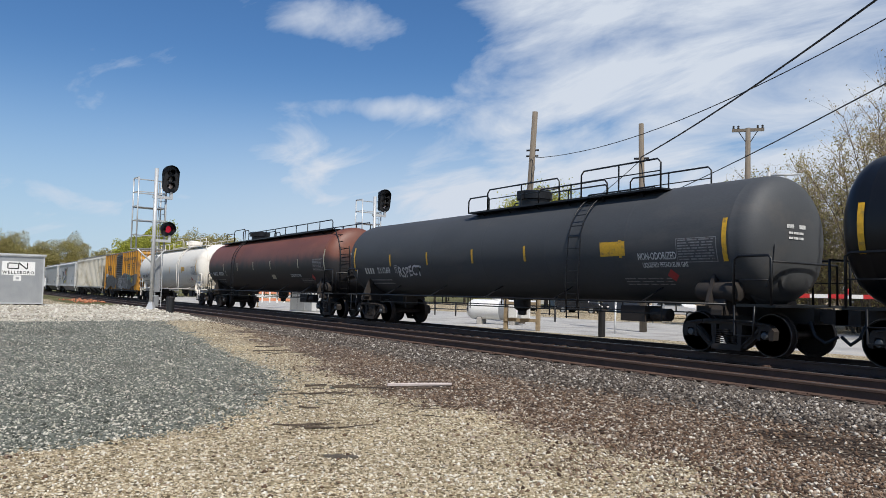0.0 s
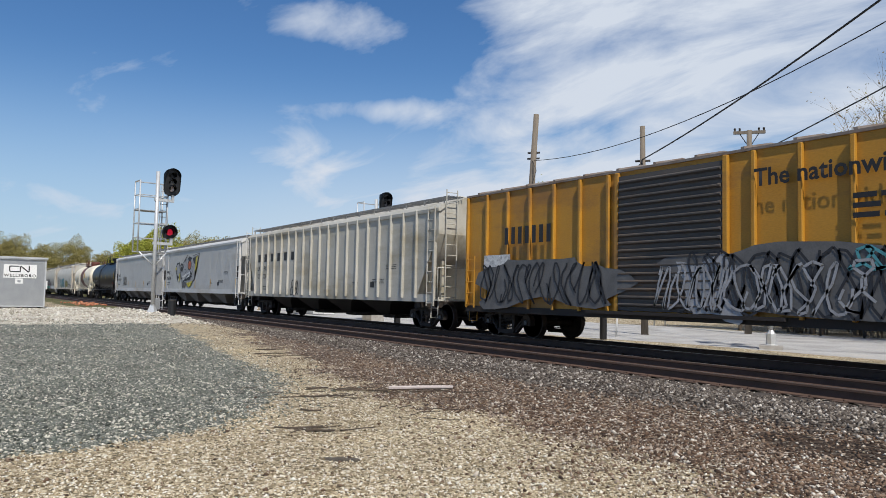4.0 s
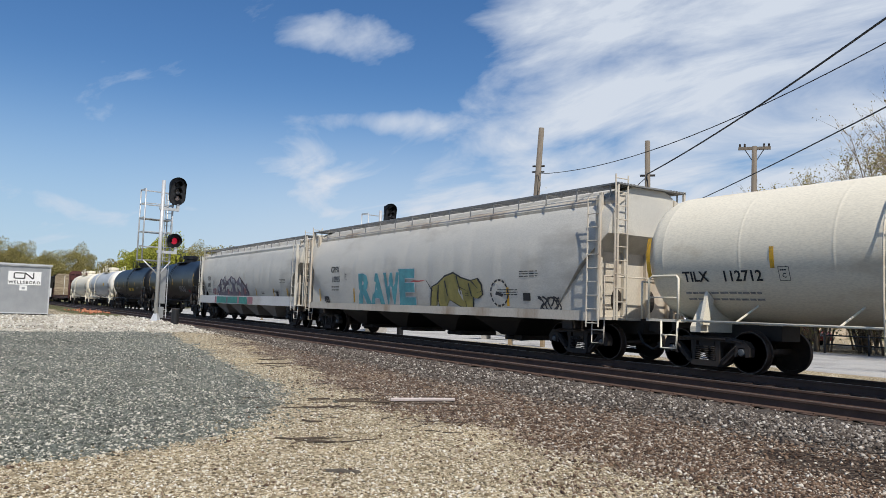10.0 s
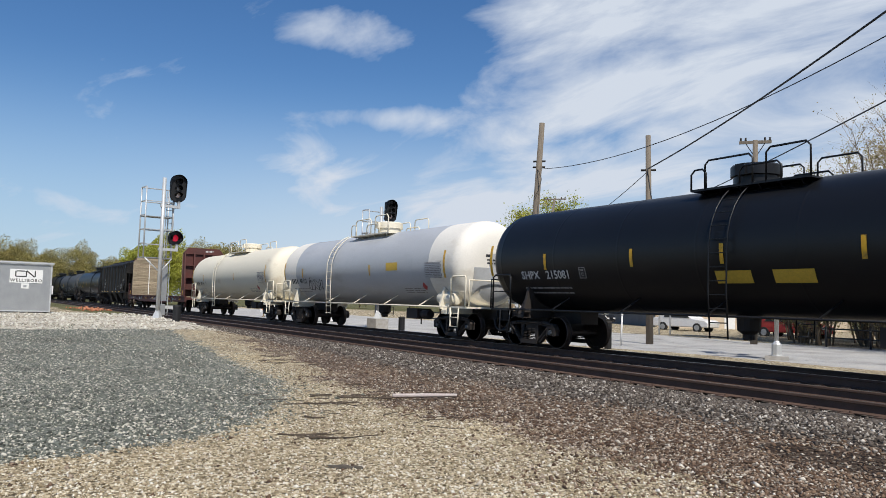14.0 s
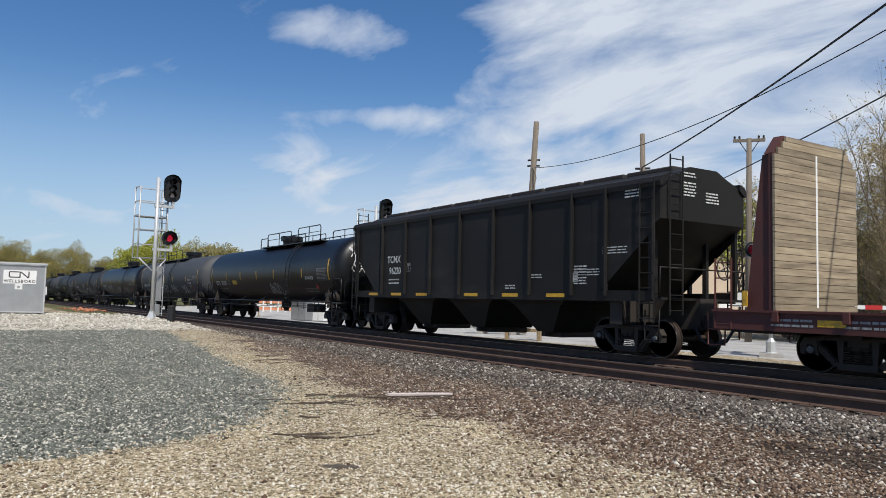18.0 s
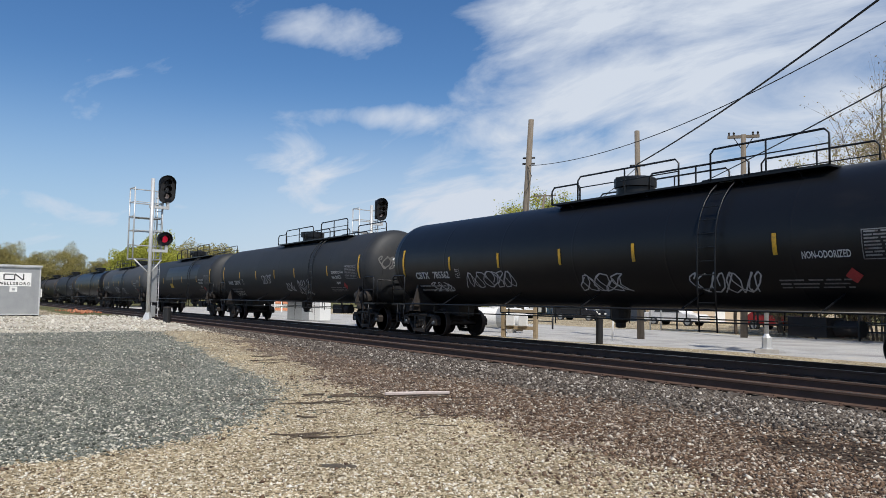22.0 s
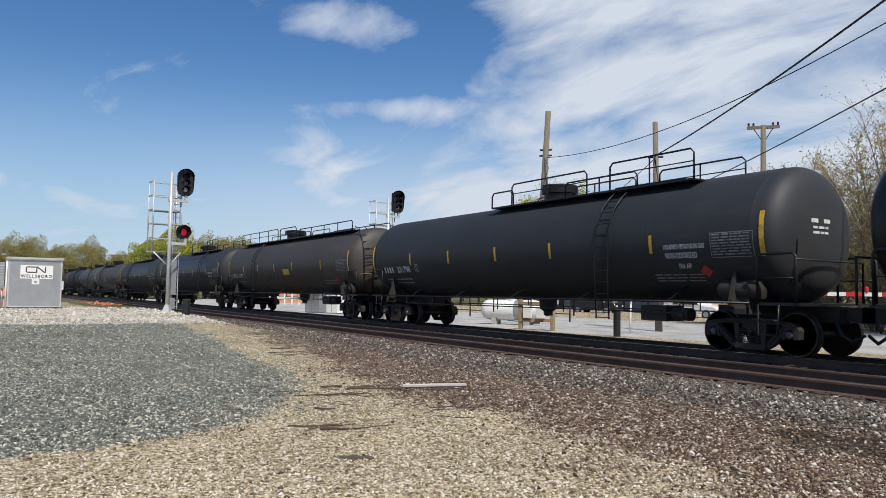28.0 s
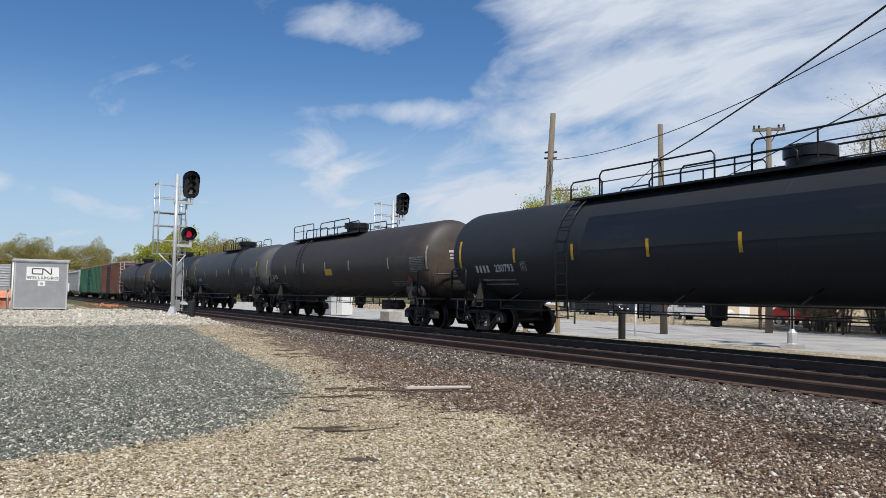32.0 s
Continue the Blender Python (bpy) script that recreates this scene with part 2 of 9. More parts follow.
def turned(bm, profile, n=24, axis="z", at=(0, 0, 0)):
    """A profile of (radius, height) turned round an axis."""
    rings = []
    for r, h in profile:
        ring = []
        for k in range(n):
            c, s = r * math.cos(2 * math.pi * k / n), r * math.sin(2 * math.pi * k / n)
            p = {"z": (c, s, h), "x": (h, c, s), "y": (c, h, s)}[axis]
            ring.append(bm.verts.new(Vector(p) + Vector(at)))
        rings.append(ring)
    for a, b in zip(rings, rings[1:]):
        for k in range(n):
            bm.faces.new((a[k], a[(k + 1) % n], b[(k + 1) % n], b[k]))
    bm.faces.new(rings[0][::-1])
    bm.faces.new(rings[-1])
    bmesh.ops.recalc_face_normals(bm, faces=bm.faces[:])
    return bm


def letters(text, size, wrap=None, spacing=1.0, weight=0.022):
    """A mesh of a word, centred, lying in x and z, facing -y; wrap: a function of (u, v) that gives the point."""
    cu = bpy.data.curves.new("word", "FONT")
    cu.body, cu.size, cu.align_x, cu.align_y, cu.space_character = text, size, "CENTER", "CENTER", spacing
    cu.resolution_u, cu.offset = 2, size * weight
    ob = new("word", cu)
    dg = bpy.context.evaluated_depsgraph_get()
    me = bpy.data.meshes.new_from_object(ob.evaluated_get(dg))
    bpy.data.objects.remove(ob)
    bpy.data.curves.remove(cu)
    for v in me.vertices:
        u, w = v.co.x, v.co.y
        v.co = wrap(u, w) if wrap else Vector((u, 0, w))
    me.materials.clear()
    return me

# ---- ground ----
def step(a, b, v):
    t = np.clip((v - a) / (b - a), 0, 1)
    return t * t * (3 - 2 * t)


def soft_noise(x, y, s, seed=0):
    """Smooth waves, for uneven ground."""
    r = np.random.RandomState(seed)
    z = np.zeros_like(x)
    for k in range(7):
        a, p, q = r.uniform(0, 6.28), r.uniform(0, 6.28), r.uniform(0.6, 1.7)
        z = z + np.sin((x * math.cos(a) + y * math.sin(a)) * s * q + p)
    return z / 7


def ground_height(x, y):
    x, y = np.asarray(x, float), np.asarray(y, float)
    lot = 0.62 * step(-15, -36, x) + 0.025 * soft_noise(x, y, 1.1, 3) + 0.012 * soft_noise(x, y, 4.0, 4)
    bed = 0.185 + 0.012 * soft_noise(x, y, 5.0, 5)
    far = 0.12 + 0.03 * soft_noise(x, y, 0.5, 6)
    a = step(7.4, 9.7, y)
    b = step(17.4, 19.6, y)
    near = np.where(np.abs(x) < 300, 1.0, 0.0)
    z = lot * (1 - a) + bed * a
    return (z * (1 - b) + far * b) * near


def spread(lo, hi, fine_lo, fine_hi, d, grow=1.22):
    v = list(np.arange(fine_lo, fine_hi + d / 2, d))
    s, p = d, fine_hi
    while p < hi:
        s *= grow
        p += s
        v.append(p)
    s, p = d, fine_lo
    while p > lo:
        s *= grow
        p -= s
        v.insert(0, p)
    return np.array(v)


def ground_sheet():
    xs = spread(-2500, 2500, -42, 2, 0.22)
    ys = spread(-2500, 2500, -2, 22, 0.20)
    X, Y = np.meshgrid(xs, ys, indexing="ij")
    Z = ground_height(X, Y)
    nx, ny = X.shape
    co = np.stack([X, Y, Z], -1).reshape(-1, 3)
    i = np.arange(nx * ny).reshape(nx, ny)
    f = np.stack([i[:-1, :-1], i[1:, :-1], i[1:, 1:], i[:-1, 1:]], -1).reshape(-1, 4)
    me = bpy.data.meshes.new("ground")
    me.from_pydata(co.tolist(), [], f.tolist())
    x, y = co[:, 0], co[:, 1]
    n1 = soft_noise(x, y, 0.9, 11) + 0.6 * soft_noise(x, y, 3.1, 12)
    edge = np.where(x + 0.3 * n1 < -8.2, 6.2 * np.sqrt(np.clip(1 - np.exp(np.clip((x + 0.3 * n1 + 8.2) / 4.5, -50, 0)), 0, 1)), -60.0) + 0.35 * n1
    lot = step(0.7, -0.7, y - edge) * step(-29.5, -27.5, x + 0.8 * n1) * step(-7.7, -8.5, x + 0.3 * n1)
    pad = step(-27.0, -29.0, x + 0.8 * n1) * step(9.3, 8.4, y + 0.3 * n1) * step(-44, -41, x)
    rust = np.clip(step(4.6, 7.6, y + 0.11 * (x + 11) + 1.0 * n1) * step(-30, -22, x) * step(10.2, 9.2, y), 0, 1)
    bed = step(8.3, 9.3, y + 0.25 * n1) * step(19.2, 18.3, y + 0.3 * n1)
    grass = np.clip(step(-36, -42, x + 1.5 * n1) * step(4.6, 6.2, y + 0.5 * n1) * step(9.6, 9.2, y) + step(-110, -140, x) + step(55, 70, y) + step(-6, -12, y) + step(60, 80, x), 0, 1)
    road = step(19.2, 19.9, y + 0.12 * n1 - 0.10 * (x + 32)) * step(34, 33, y) * step(60, 50, x)
    oil = step(1.25, 0.5, np.hypot((x + 4.4 - 0.55 * (y - 8.1)) / 1.5, (y - 8.15) / 0.40) + 0.25 * n1)
    for name, v in (("lot", lot), ("pad", pad), ("rust", rust), ("bed", bed), ("grass", grass), ("road", road), ("oil", oil)):
        at = me.attributes.new(name, "FLOAT", "POINT")
        at.data.foreach_set("value", np.clip(v, 0, 1).astype(np.float32))
    me.shade_smooth()
    me.materials.append(ground_material())
    return tagged(new("ground", me), "gravel ground of grey, cream and rust stones beside the railway", "ground", kind="structure")


def ground_material():
    m = bpy.data.materials.new("gravel_ground")
    m.use_nodes = True
    n, l = m.node_tree.nodes, m.node_tree.links
    b = n["Principled BSDF"]
    g = n.new("ShaderNodeNewGeometry")

    def ramp(src, stops, mode="LINEAR"):
        r = n.new("ShaderNodeValToRGB")
        r.color_ramp.interpolation = mode
        e = r.color_ramp.elements
        while len(e) < len(stops):
            e.new(0.5)
        for k, (p, c) in enumerate(stops):
            e[k].position, e[k].color = p, (*c, 1)
        l.new(src, r.inputs[0])
        return r.outputs[0]

    def stones(scale, stops, seed):
        v = n.new("ShaderNodeTexVoronoi")
        v.inputs["Scale"].default_value = scale
        v.inputs["Randomness"].default_value = 1.0
        l.new(g.outputs["Position"], v.inputs["Vector"])
        s = n.new("ShaderNodeSeparateColor")
        l.new(v.outputs["Color"], s.inputs[0])
        return ramp(s.outputs[seed % 3], stops, "CONSTANT"), v

    def attr(name):
        a = n.new("ShaderNodeAttribute")
        a.attribute_name = name
        return a.outputs["Fac"]

    def noise(scale, detail=6):
        t = n.new("ShaderNodeTexNoise")
        t.inputs["Scale"].default_value, t.inputs["Detail"].default_value = scale, detail
        l.new(g.outputs["Position"], t.inputs["Vector"])
        return t.outputs["Fac"]

    def blend(f, a, c, kind="MIX"):
        x = n.new("ShaderNodeMix"); x.data_type, x.blend_type = "RGBA", kind
        if isinstance(f, float):
            x.inputs["Factor"].default_value = f
        else:
            l.new(f, x.inputs["Factor"])
        l.new(a, x.inputs["A"])
        l.new(c, x.inputs["B"])
        return x.outputs["Result"]

    rough_noise = noise(3.5, 8)

    def mask(name, amount=0.5):
        """A zone with a ragged edge."""
        a = attr(name)
        q = n.new("ShaderNodeMath"); q.operation = "MULTIPLY_ADD"
        l.new(rough_noise, q.inputs[0]); q.inputs[1].default_value = 2 * amount; q.inputs[2].default_value = -amount
        s = n.new("ShaderNodeMath"); s.operation = "ADD"
        l.new(a, s.inputs[0]); l.new(q.outputs[0], s.inputs[1])
        mr = n.new("ShaderNodeMapRange"); mr.interpolation_type = "SMOOTHSTEP"
        mr.inputs["From Min"].default_value, mr.inputs["From Max"].default_value = 0.38, 0.62
        l.new(s.outputs[0], mr.inputs[0])
        return mr.outputs[0]

    tan, v1 = stones(30, [(0, (0.12, 0.095, 0.06)), (0.18, (0.30, 0.24, 0.15)), (0.5, (0.44, 0.365, 0.235)), (0.74, (0.58, 0.49, 0.335)), (0.92, (0.80, 0.73, 0.57))], 0)
    grey, v2 = stones(36, [(0, (0.088, 0.094, 0.080)), (0.28, (0.142, 0.152, 0.128)), (0.58, (0.188, 0.197, 0.166)), (0.80, (0.25, 0.25, 0.21)), (0.90, (0.72, 0.67, 0.55))], 1)
    rust, v3 = stones(28, [(0, (0.040, 0.027, 0.020)), (0.25, (0.100, 0.065, 0.045)), (0.5, (0.165, 0.116, 0.082)), (0.72, (0.23, 0.177, 0.13)), (0.90, (0.44, 0.39, 0.32))], 2)
    bal, v4 = stones(20, [(0, (0.044, 0.035, 0.028)), (0.3, (0.092, 0.075, 0.061)), (0.55, (0.145, 0.122, 0.102)), (0.8, (0.22, 0.19, 0.16)), (0.93, (0.40, 0.36, 0.31))], 0)
    lime, v5 = stones(16, [(0, (0.40, 0.36, 0.29)), (0.3, (0.52, 0.48, 0.39)), (0.7, (0.70, 0.65, 0.55))], 1)
    gr = ramp(noise(9, 8), [(0.3, (0.05, 0.055, 0.02)), (0.5, (0.11, 0.11, 0.04)), (0.7, (0.22, 0.18, 0.09))])
    asphalt = ramp(noise(40, 6), [(0.3, (0.40, 0.395, 0.38)), (0.7, (0.52, 0.51, 0.49))])
    col = tan
    col = blend(mask("rust", 0.7), col, rust)
    col = blend(mask("lot", 0.85), col, grey)
    col = blend(mask("pad", 0.4), col, lime)
    col = blend(mask("bed", 0.5), col, bal)
    col = blend(mask("road", 0.2), col, asphalt)
    col = blend(mask("grass", 0.6), col, gr)
    ol = ramp(mask("oil", 0.8), [(0.0, (1, 1, 1)), (1.0, (0.45, 0.44, 0.43))])
    col = blend(1.0, col, ol, "MULTIPLY")
    # large stains and damp patches, fine grit
    st = ramp(noise(0.55, 7), [(0.30, (0.72, 0.70, 0.68)), (0.55, (1, 1, 1)), (0.75, (1.12, 1.08, 1.0))])
    col = blend(1.0, col, st, "MULTIPLY")
    gt = ramp(noise(120, 3), [(0.3, (0.7, 0.7, 0.7)), (0.7, (1.15, 1.15, 1.15))])
    col = blend(0.7, col, gt, "MULTIPLY")
    l.new(col, b.inputs["Base Color"])
    b.inputs["Roughness"].default_value = 0.95
    b.inputs["Specular IOR Level"].default_value = 0.25
    bp = n.new("ShaderNodeBump")
    bp.inputs["Strength"].default_value, bp.inputs["Distance"].default_value = 0.9, 0.025
    bp.invert = True
    l.new(v1.outputs["Distance"], bp.inputs["Height"])
    bp2 = n.new("ShaderNodeBump")
    bp2.inputs["Strength"].default_value, bp2.inputs["Distance"].default_value = 0.6, 0.05
    l.new(noise(6, 8), bp2.inputs["Height"])
    l.new(bp2.outputs[0], bp.inputs["Normal"])
    l.new(bp.outputs[0], b.inputs["Normal"])
    return m


ground = ground_sheet()

RAIL_STEEL = mat("rusty_rail", (0.075, 0.044, 0.031), 0.8, 0.0, (0.12, 0.07, 0.048), 0.7, 3, 70, 0.25)
RAIL_HEAD = mat("worn_rail_head", (0.36, 0.34, 0.32), 0.35, 0.9, (0.2, 0.15, 0.12), 0.6, 3, 60, 0.05, stretch=(0.2, 3, 1))
TIE = mat("creosoted_tie", (0.05, 0.038, 0.03), 0.9, 0, (0.09, 0.075, 0.062), 0.8, 6, 60, 0.5, stretch=(4, 0.6, 2), island=0.35)


def track(yc, name, x0, x1):
    t = tagged(new(name), "rusty steel rails on dark wooden ties in ballast", "railway track", kind="structure")
    for s in (-1, 1):
        y = yc + s * 0.755
        bm = bmesh.new()
        out = [(-0.07, 0.215), (0.07, 0.215), (0.07, 0.228), (0.012, 0.25), (0.012, 0.352), (0.036, 0.362), (0.036, 0.392), (0.030, 0.398), (-0.030, 0.398), (-0.036, 0.392), (-0.036, 0.362), (-0.012, 0.352), (-0.012, 0.25), (-0.07, 0.228)]
        prism(bm, [(y + u, v) for u, v in out], x0, x1)
        part("rail", bm, RAIL_STEEL, t)
        bm = boxed(x0, x1, y - 0.029, y + 0.029, 0.3985, 0.400)
        part("rail_head", bm, RAIL_HEAD, t, "worn bright rail head")
    return t


near_track = track(11.60, "track_near", -420, 60)
far_track = track(15.30, "track_far", -420, 60)

# ---- fixed things along the line ----
GALV = mat("galvanised_steel", (0.42, 0.43, 0.43), 0.45, 0.6, (0.34, 0.35, 0.36), 0.6, 3, 30, 0.05)
ALU_PAINT = mat("aluminium_paint", (0.58, 0.59, 0.59), 0.4, 0.3, (0.45, 0.46, 0.46), 0.5, 4, 40, 0.05)
SIGNAL_BLACK = mat("signal_black", (0.012, 0.012, 0.013), 0.5, 0, None, 0.5, 5, 50, 0.05)
CONCRETE = mat("weathered_concrete", (0.42, 0.40, 0.37), 0.9, 0, (0.30, 0.28, 0.25), 0.7, 5, 60, 0.3)
POLE_WOOD = mat("weathered_pole_wood", (0.20, 0.165, 0.125), 0.9, 0, (0.12, 0.10, 0.08), 0.7, 4, 50, 0.4, stretch=(6, 6, 0.4))
SIGN_WHITE = mat("white_sign_sheet", (0.78, 0.78, 0.76), 0.5, 0, None, 0.1, 5, 40, 0.02)
RED_LENS = glow("red_signal_light", (0.55, 0.012, 0.04), 0.55)
PALE_LENS = mat("pale_pink_lens", (0.80, 0.66, 0.63), 0.2, 0, None, 0.2, 8, 40, 0.0)
DULL_LENS = mat("dull_grey_lens", (0.22, 0.21, 0.21), 0.2, 0, None, 0.2, 8, 40, 0.0)
DARK_LENS = mat("dark_red_lens", (0.30, 0.012, 0.03), 0.2, 0, None, 0.2, 8, 40, 0.0)
CABLE = mat("black_cable", (0.015, 0.015, 0.016), 0.6, bump=0)
RUBBER = mat("black_rubber", (0.02, 0.02, 0.02), 0.8, bump=0.1)


def gz(x, y):
    return float(ground_height(x, y))


def signal_head(parent, y, z, w, h, lit):
    """A black target with hooded lenses, facing +x."""
    bm = bmesh.new()
    n = 24
    a = []
    for k in range(n):
        c, s = math.cos(2 * math.pi * k / n), math.sin(2 * math.pi * k / n)
        zz = s * w / 2 + (1 if s > 0 else -1) * max(0, (h - w) / 2)
        a.append((y + c * w / 2, z + zz))
    prism(bm, a, -0.02, 0.03)
    head = part("signal_head", bm, SIGNAL_BLACK, parent, smooth=False)
    part("lamp_case", bevelled(boxed(-0.34, -0.02, y - w * 0.28, y + w * 0.28, z - h * 0.42, z + h * 0.42), 0.05), SIGNAL_BLACK, head)
    lens = [(-0.30, PALE_LENS), (0.0, DULL_LENS), (0.30, SIGNAL_BLACK)] if h > w * 1.2 else [(0.0, RED_LENS)]
    r = 0.115 if h > w * 1.2 else 0.15
    for dz, m in lens:
        part("lens", turned(bmesh.new(), [(r, 0.03), (r * 0.8, 0.045), (0.01, 0.055)], 16, "x", (0, y, z + dz)), m, head)
        bm = bmesh.new()
        rr = r + 0.025
        ring = []
        for k in range(13):
            t = math.radians(-25 + 230 * k / 12)
            ln = 0.30 - 0.10 * abs(k - 6) / 6
            p = (y + rr * math.cos(t), z + dz + rr * math.sin(t))
            ring.append((bm.verts.new((0.03, *p)), bm.verts.new((0.03 + ln, *p))))
        for (p, q), (u, v) in zip(ring, ring[1:]):
            bm.faces.new((p, q, v, u))
        bmesh.ops.solidify(bm, geom=bm.faces[:], thickness=0.008)
        part("hood", bm, SIGNAL_BLACK, head)
    # deep oval hood round the whole target
    bm = bmesh.new()
    ring = [(bm.verts.new((0.03, *p)), bm.verts.new((0.03 + (0.16 if p[1] > z - h * 0.2 else 0.05), *p))) for p in a]
    for k in range(n):
        p, q = ring[k]
        u, v = ring[(k + 1) % n]
        bm.faces.new((p, q, v, u))
    bmesh.ops.solidify(bm, geom=bm.faces[:], thickness=0.012)
    part("target_rim", bm, SIGNAL_BLACK, head)
    return head


def signal_mast(x, y, z0, scale, label, z_top):
    m = thing("railway_signal", label, "railway signal", "signals by the line", pose(x, y, z0, 0, 0, 8))
    bm = turned(bmesh.new(), [(0.30, -0.2), (0.30, 0.06), (0.26, 0.08), (0.24, 0.14), (0.13, 0.40), (0.095, 0.48)], 4)
    part("mast_base", bm, ALU_PAINT, m)
    part("footing", boxed(-0.42, 0.42, -0.42, 0.42, -0.6, 0.03), CONCRETE, m)
    part("mast", tube(bmesh.new(), (0, 0, 0.4), (0, 0, z_top), 0.085, 14), ALU_PAINT, m)
    for z, d in ((5.13, 0.75), (3.19, 0.75)):
        bm = boxed(-0.06, 0.06, -0.12, d, z - 0.06, z + 0.06)
        box(bm, -0.05, 0.05, d - 0.12, d, z, z + 0.25)
        part("bracket_arm", bm, ALU_PAINT, m)
    signal_head(m, 0.62, 5.97, 0.74, 1.26, False)
    signal_head(m, 0.60, 3.72, 0.64, 0.64, True)
    # cage and platform behind the mast
    for yy in (-0.72, 0.52):
        bm = bmesh.new()
        for xx in (-0.75, -0.12):
            tube(bm, (xx, yy, 2.8), (xx, yy, 5.95), 0.032, 6)
        for k in range(6):
            z = 2.8 + 0.63 * k
            tube(bm, (-0.75, yy, z), (-0.12, yy, z), 0.028, 5)
        part("cage_side", bm, ALU_PAINT, m)
    for k in range(6):
        z = 2.8 + 0.63 * k
        part("cage_rail", tube(bmesh.new(), (-0.75, -0.72, z), (-0.75, 0.52, z), 0.028, 5), ALU_PAINT, m)
        if k in (0, 2, 4):
            part("cage_rail", tube(bmesh.new(), (-0.12, -0.72, z), (-0.12, 0.52, z), 0.022, 5), ALU_PAINT, m)
    for z in (2.82, 4.65):
        part("platform", boxed(-0.75, -0.1, -0.7, 0.5, z - 0.03, z), GALV, m)
    bm = bmesh.new()
    for s in (-1, 1):
        tube(bm, (0, 0, 2.15), (0, -0.1 + s * 0.60, 2.78), 0.03, 6)
    part("platform_brace", bm, ALU_PAINT, m)
    bm = bmesh.new()
    for yy in (0.28, 0.56):
        tube(bm, (-0.35, yy, 0.25), (-0.35, yy, 5.8), 0.018, 5)
    for k in range(20):
        tube(bm, (-0.35, 0.28, 0.35 + 0.29 * k), (-0.35, 0.56, 0.35 + 0.29 * k), 0.012, 4)
    part("ladder", bm, ALU_PAINT, m)
    part("ladder_guard", boxed(-0.33, -0.31, 0.22, 0.48, 0.9, 2.5), GALV, m)
    part("junction_box", bevelled(boxed(-0.55, -0.3, 0.15, 0.45, 0.25, 0.75), 0.02), GALV, m)
    return m


signal_mast(-35.2, 7.45, 0.47, 1, "silver railway signal mast showing a red light beside the near track", 6.4)
signal_mast(-36.9, 19.3, 0.66, 1, "silver railway signal mast behind the train", 6.15)


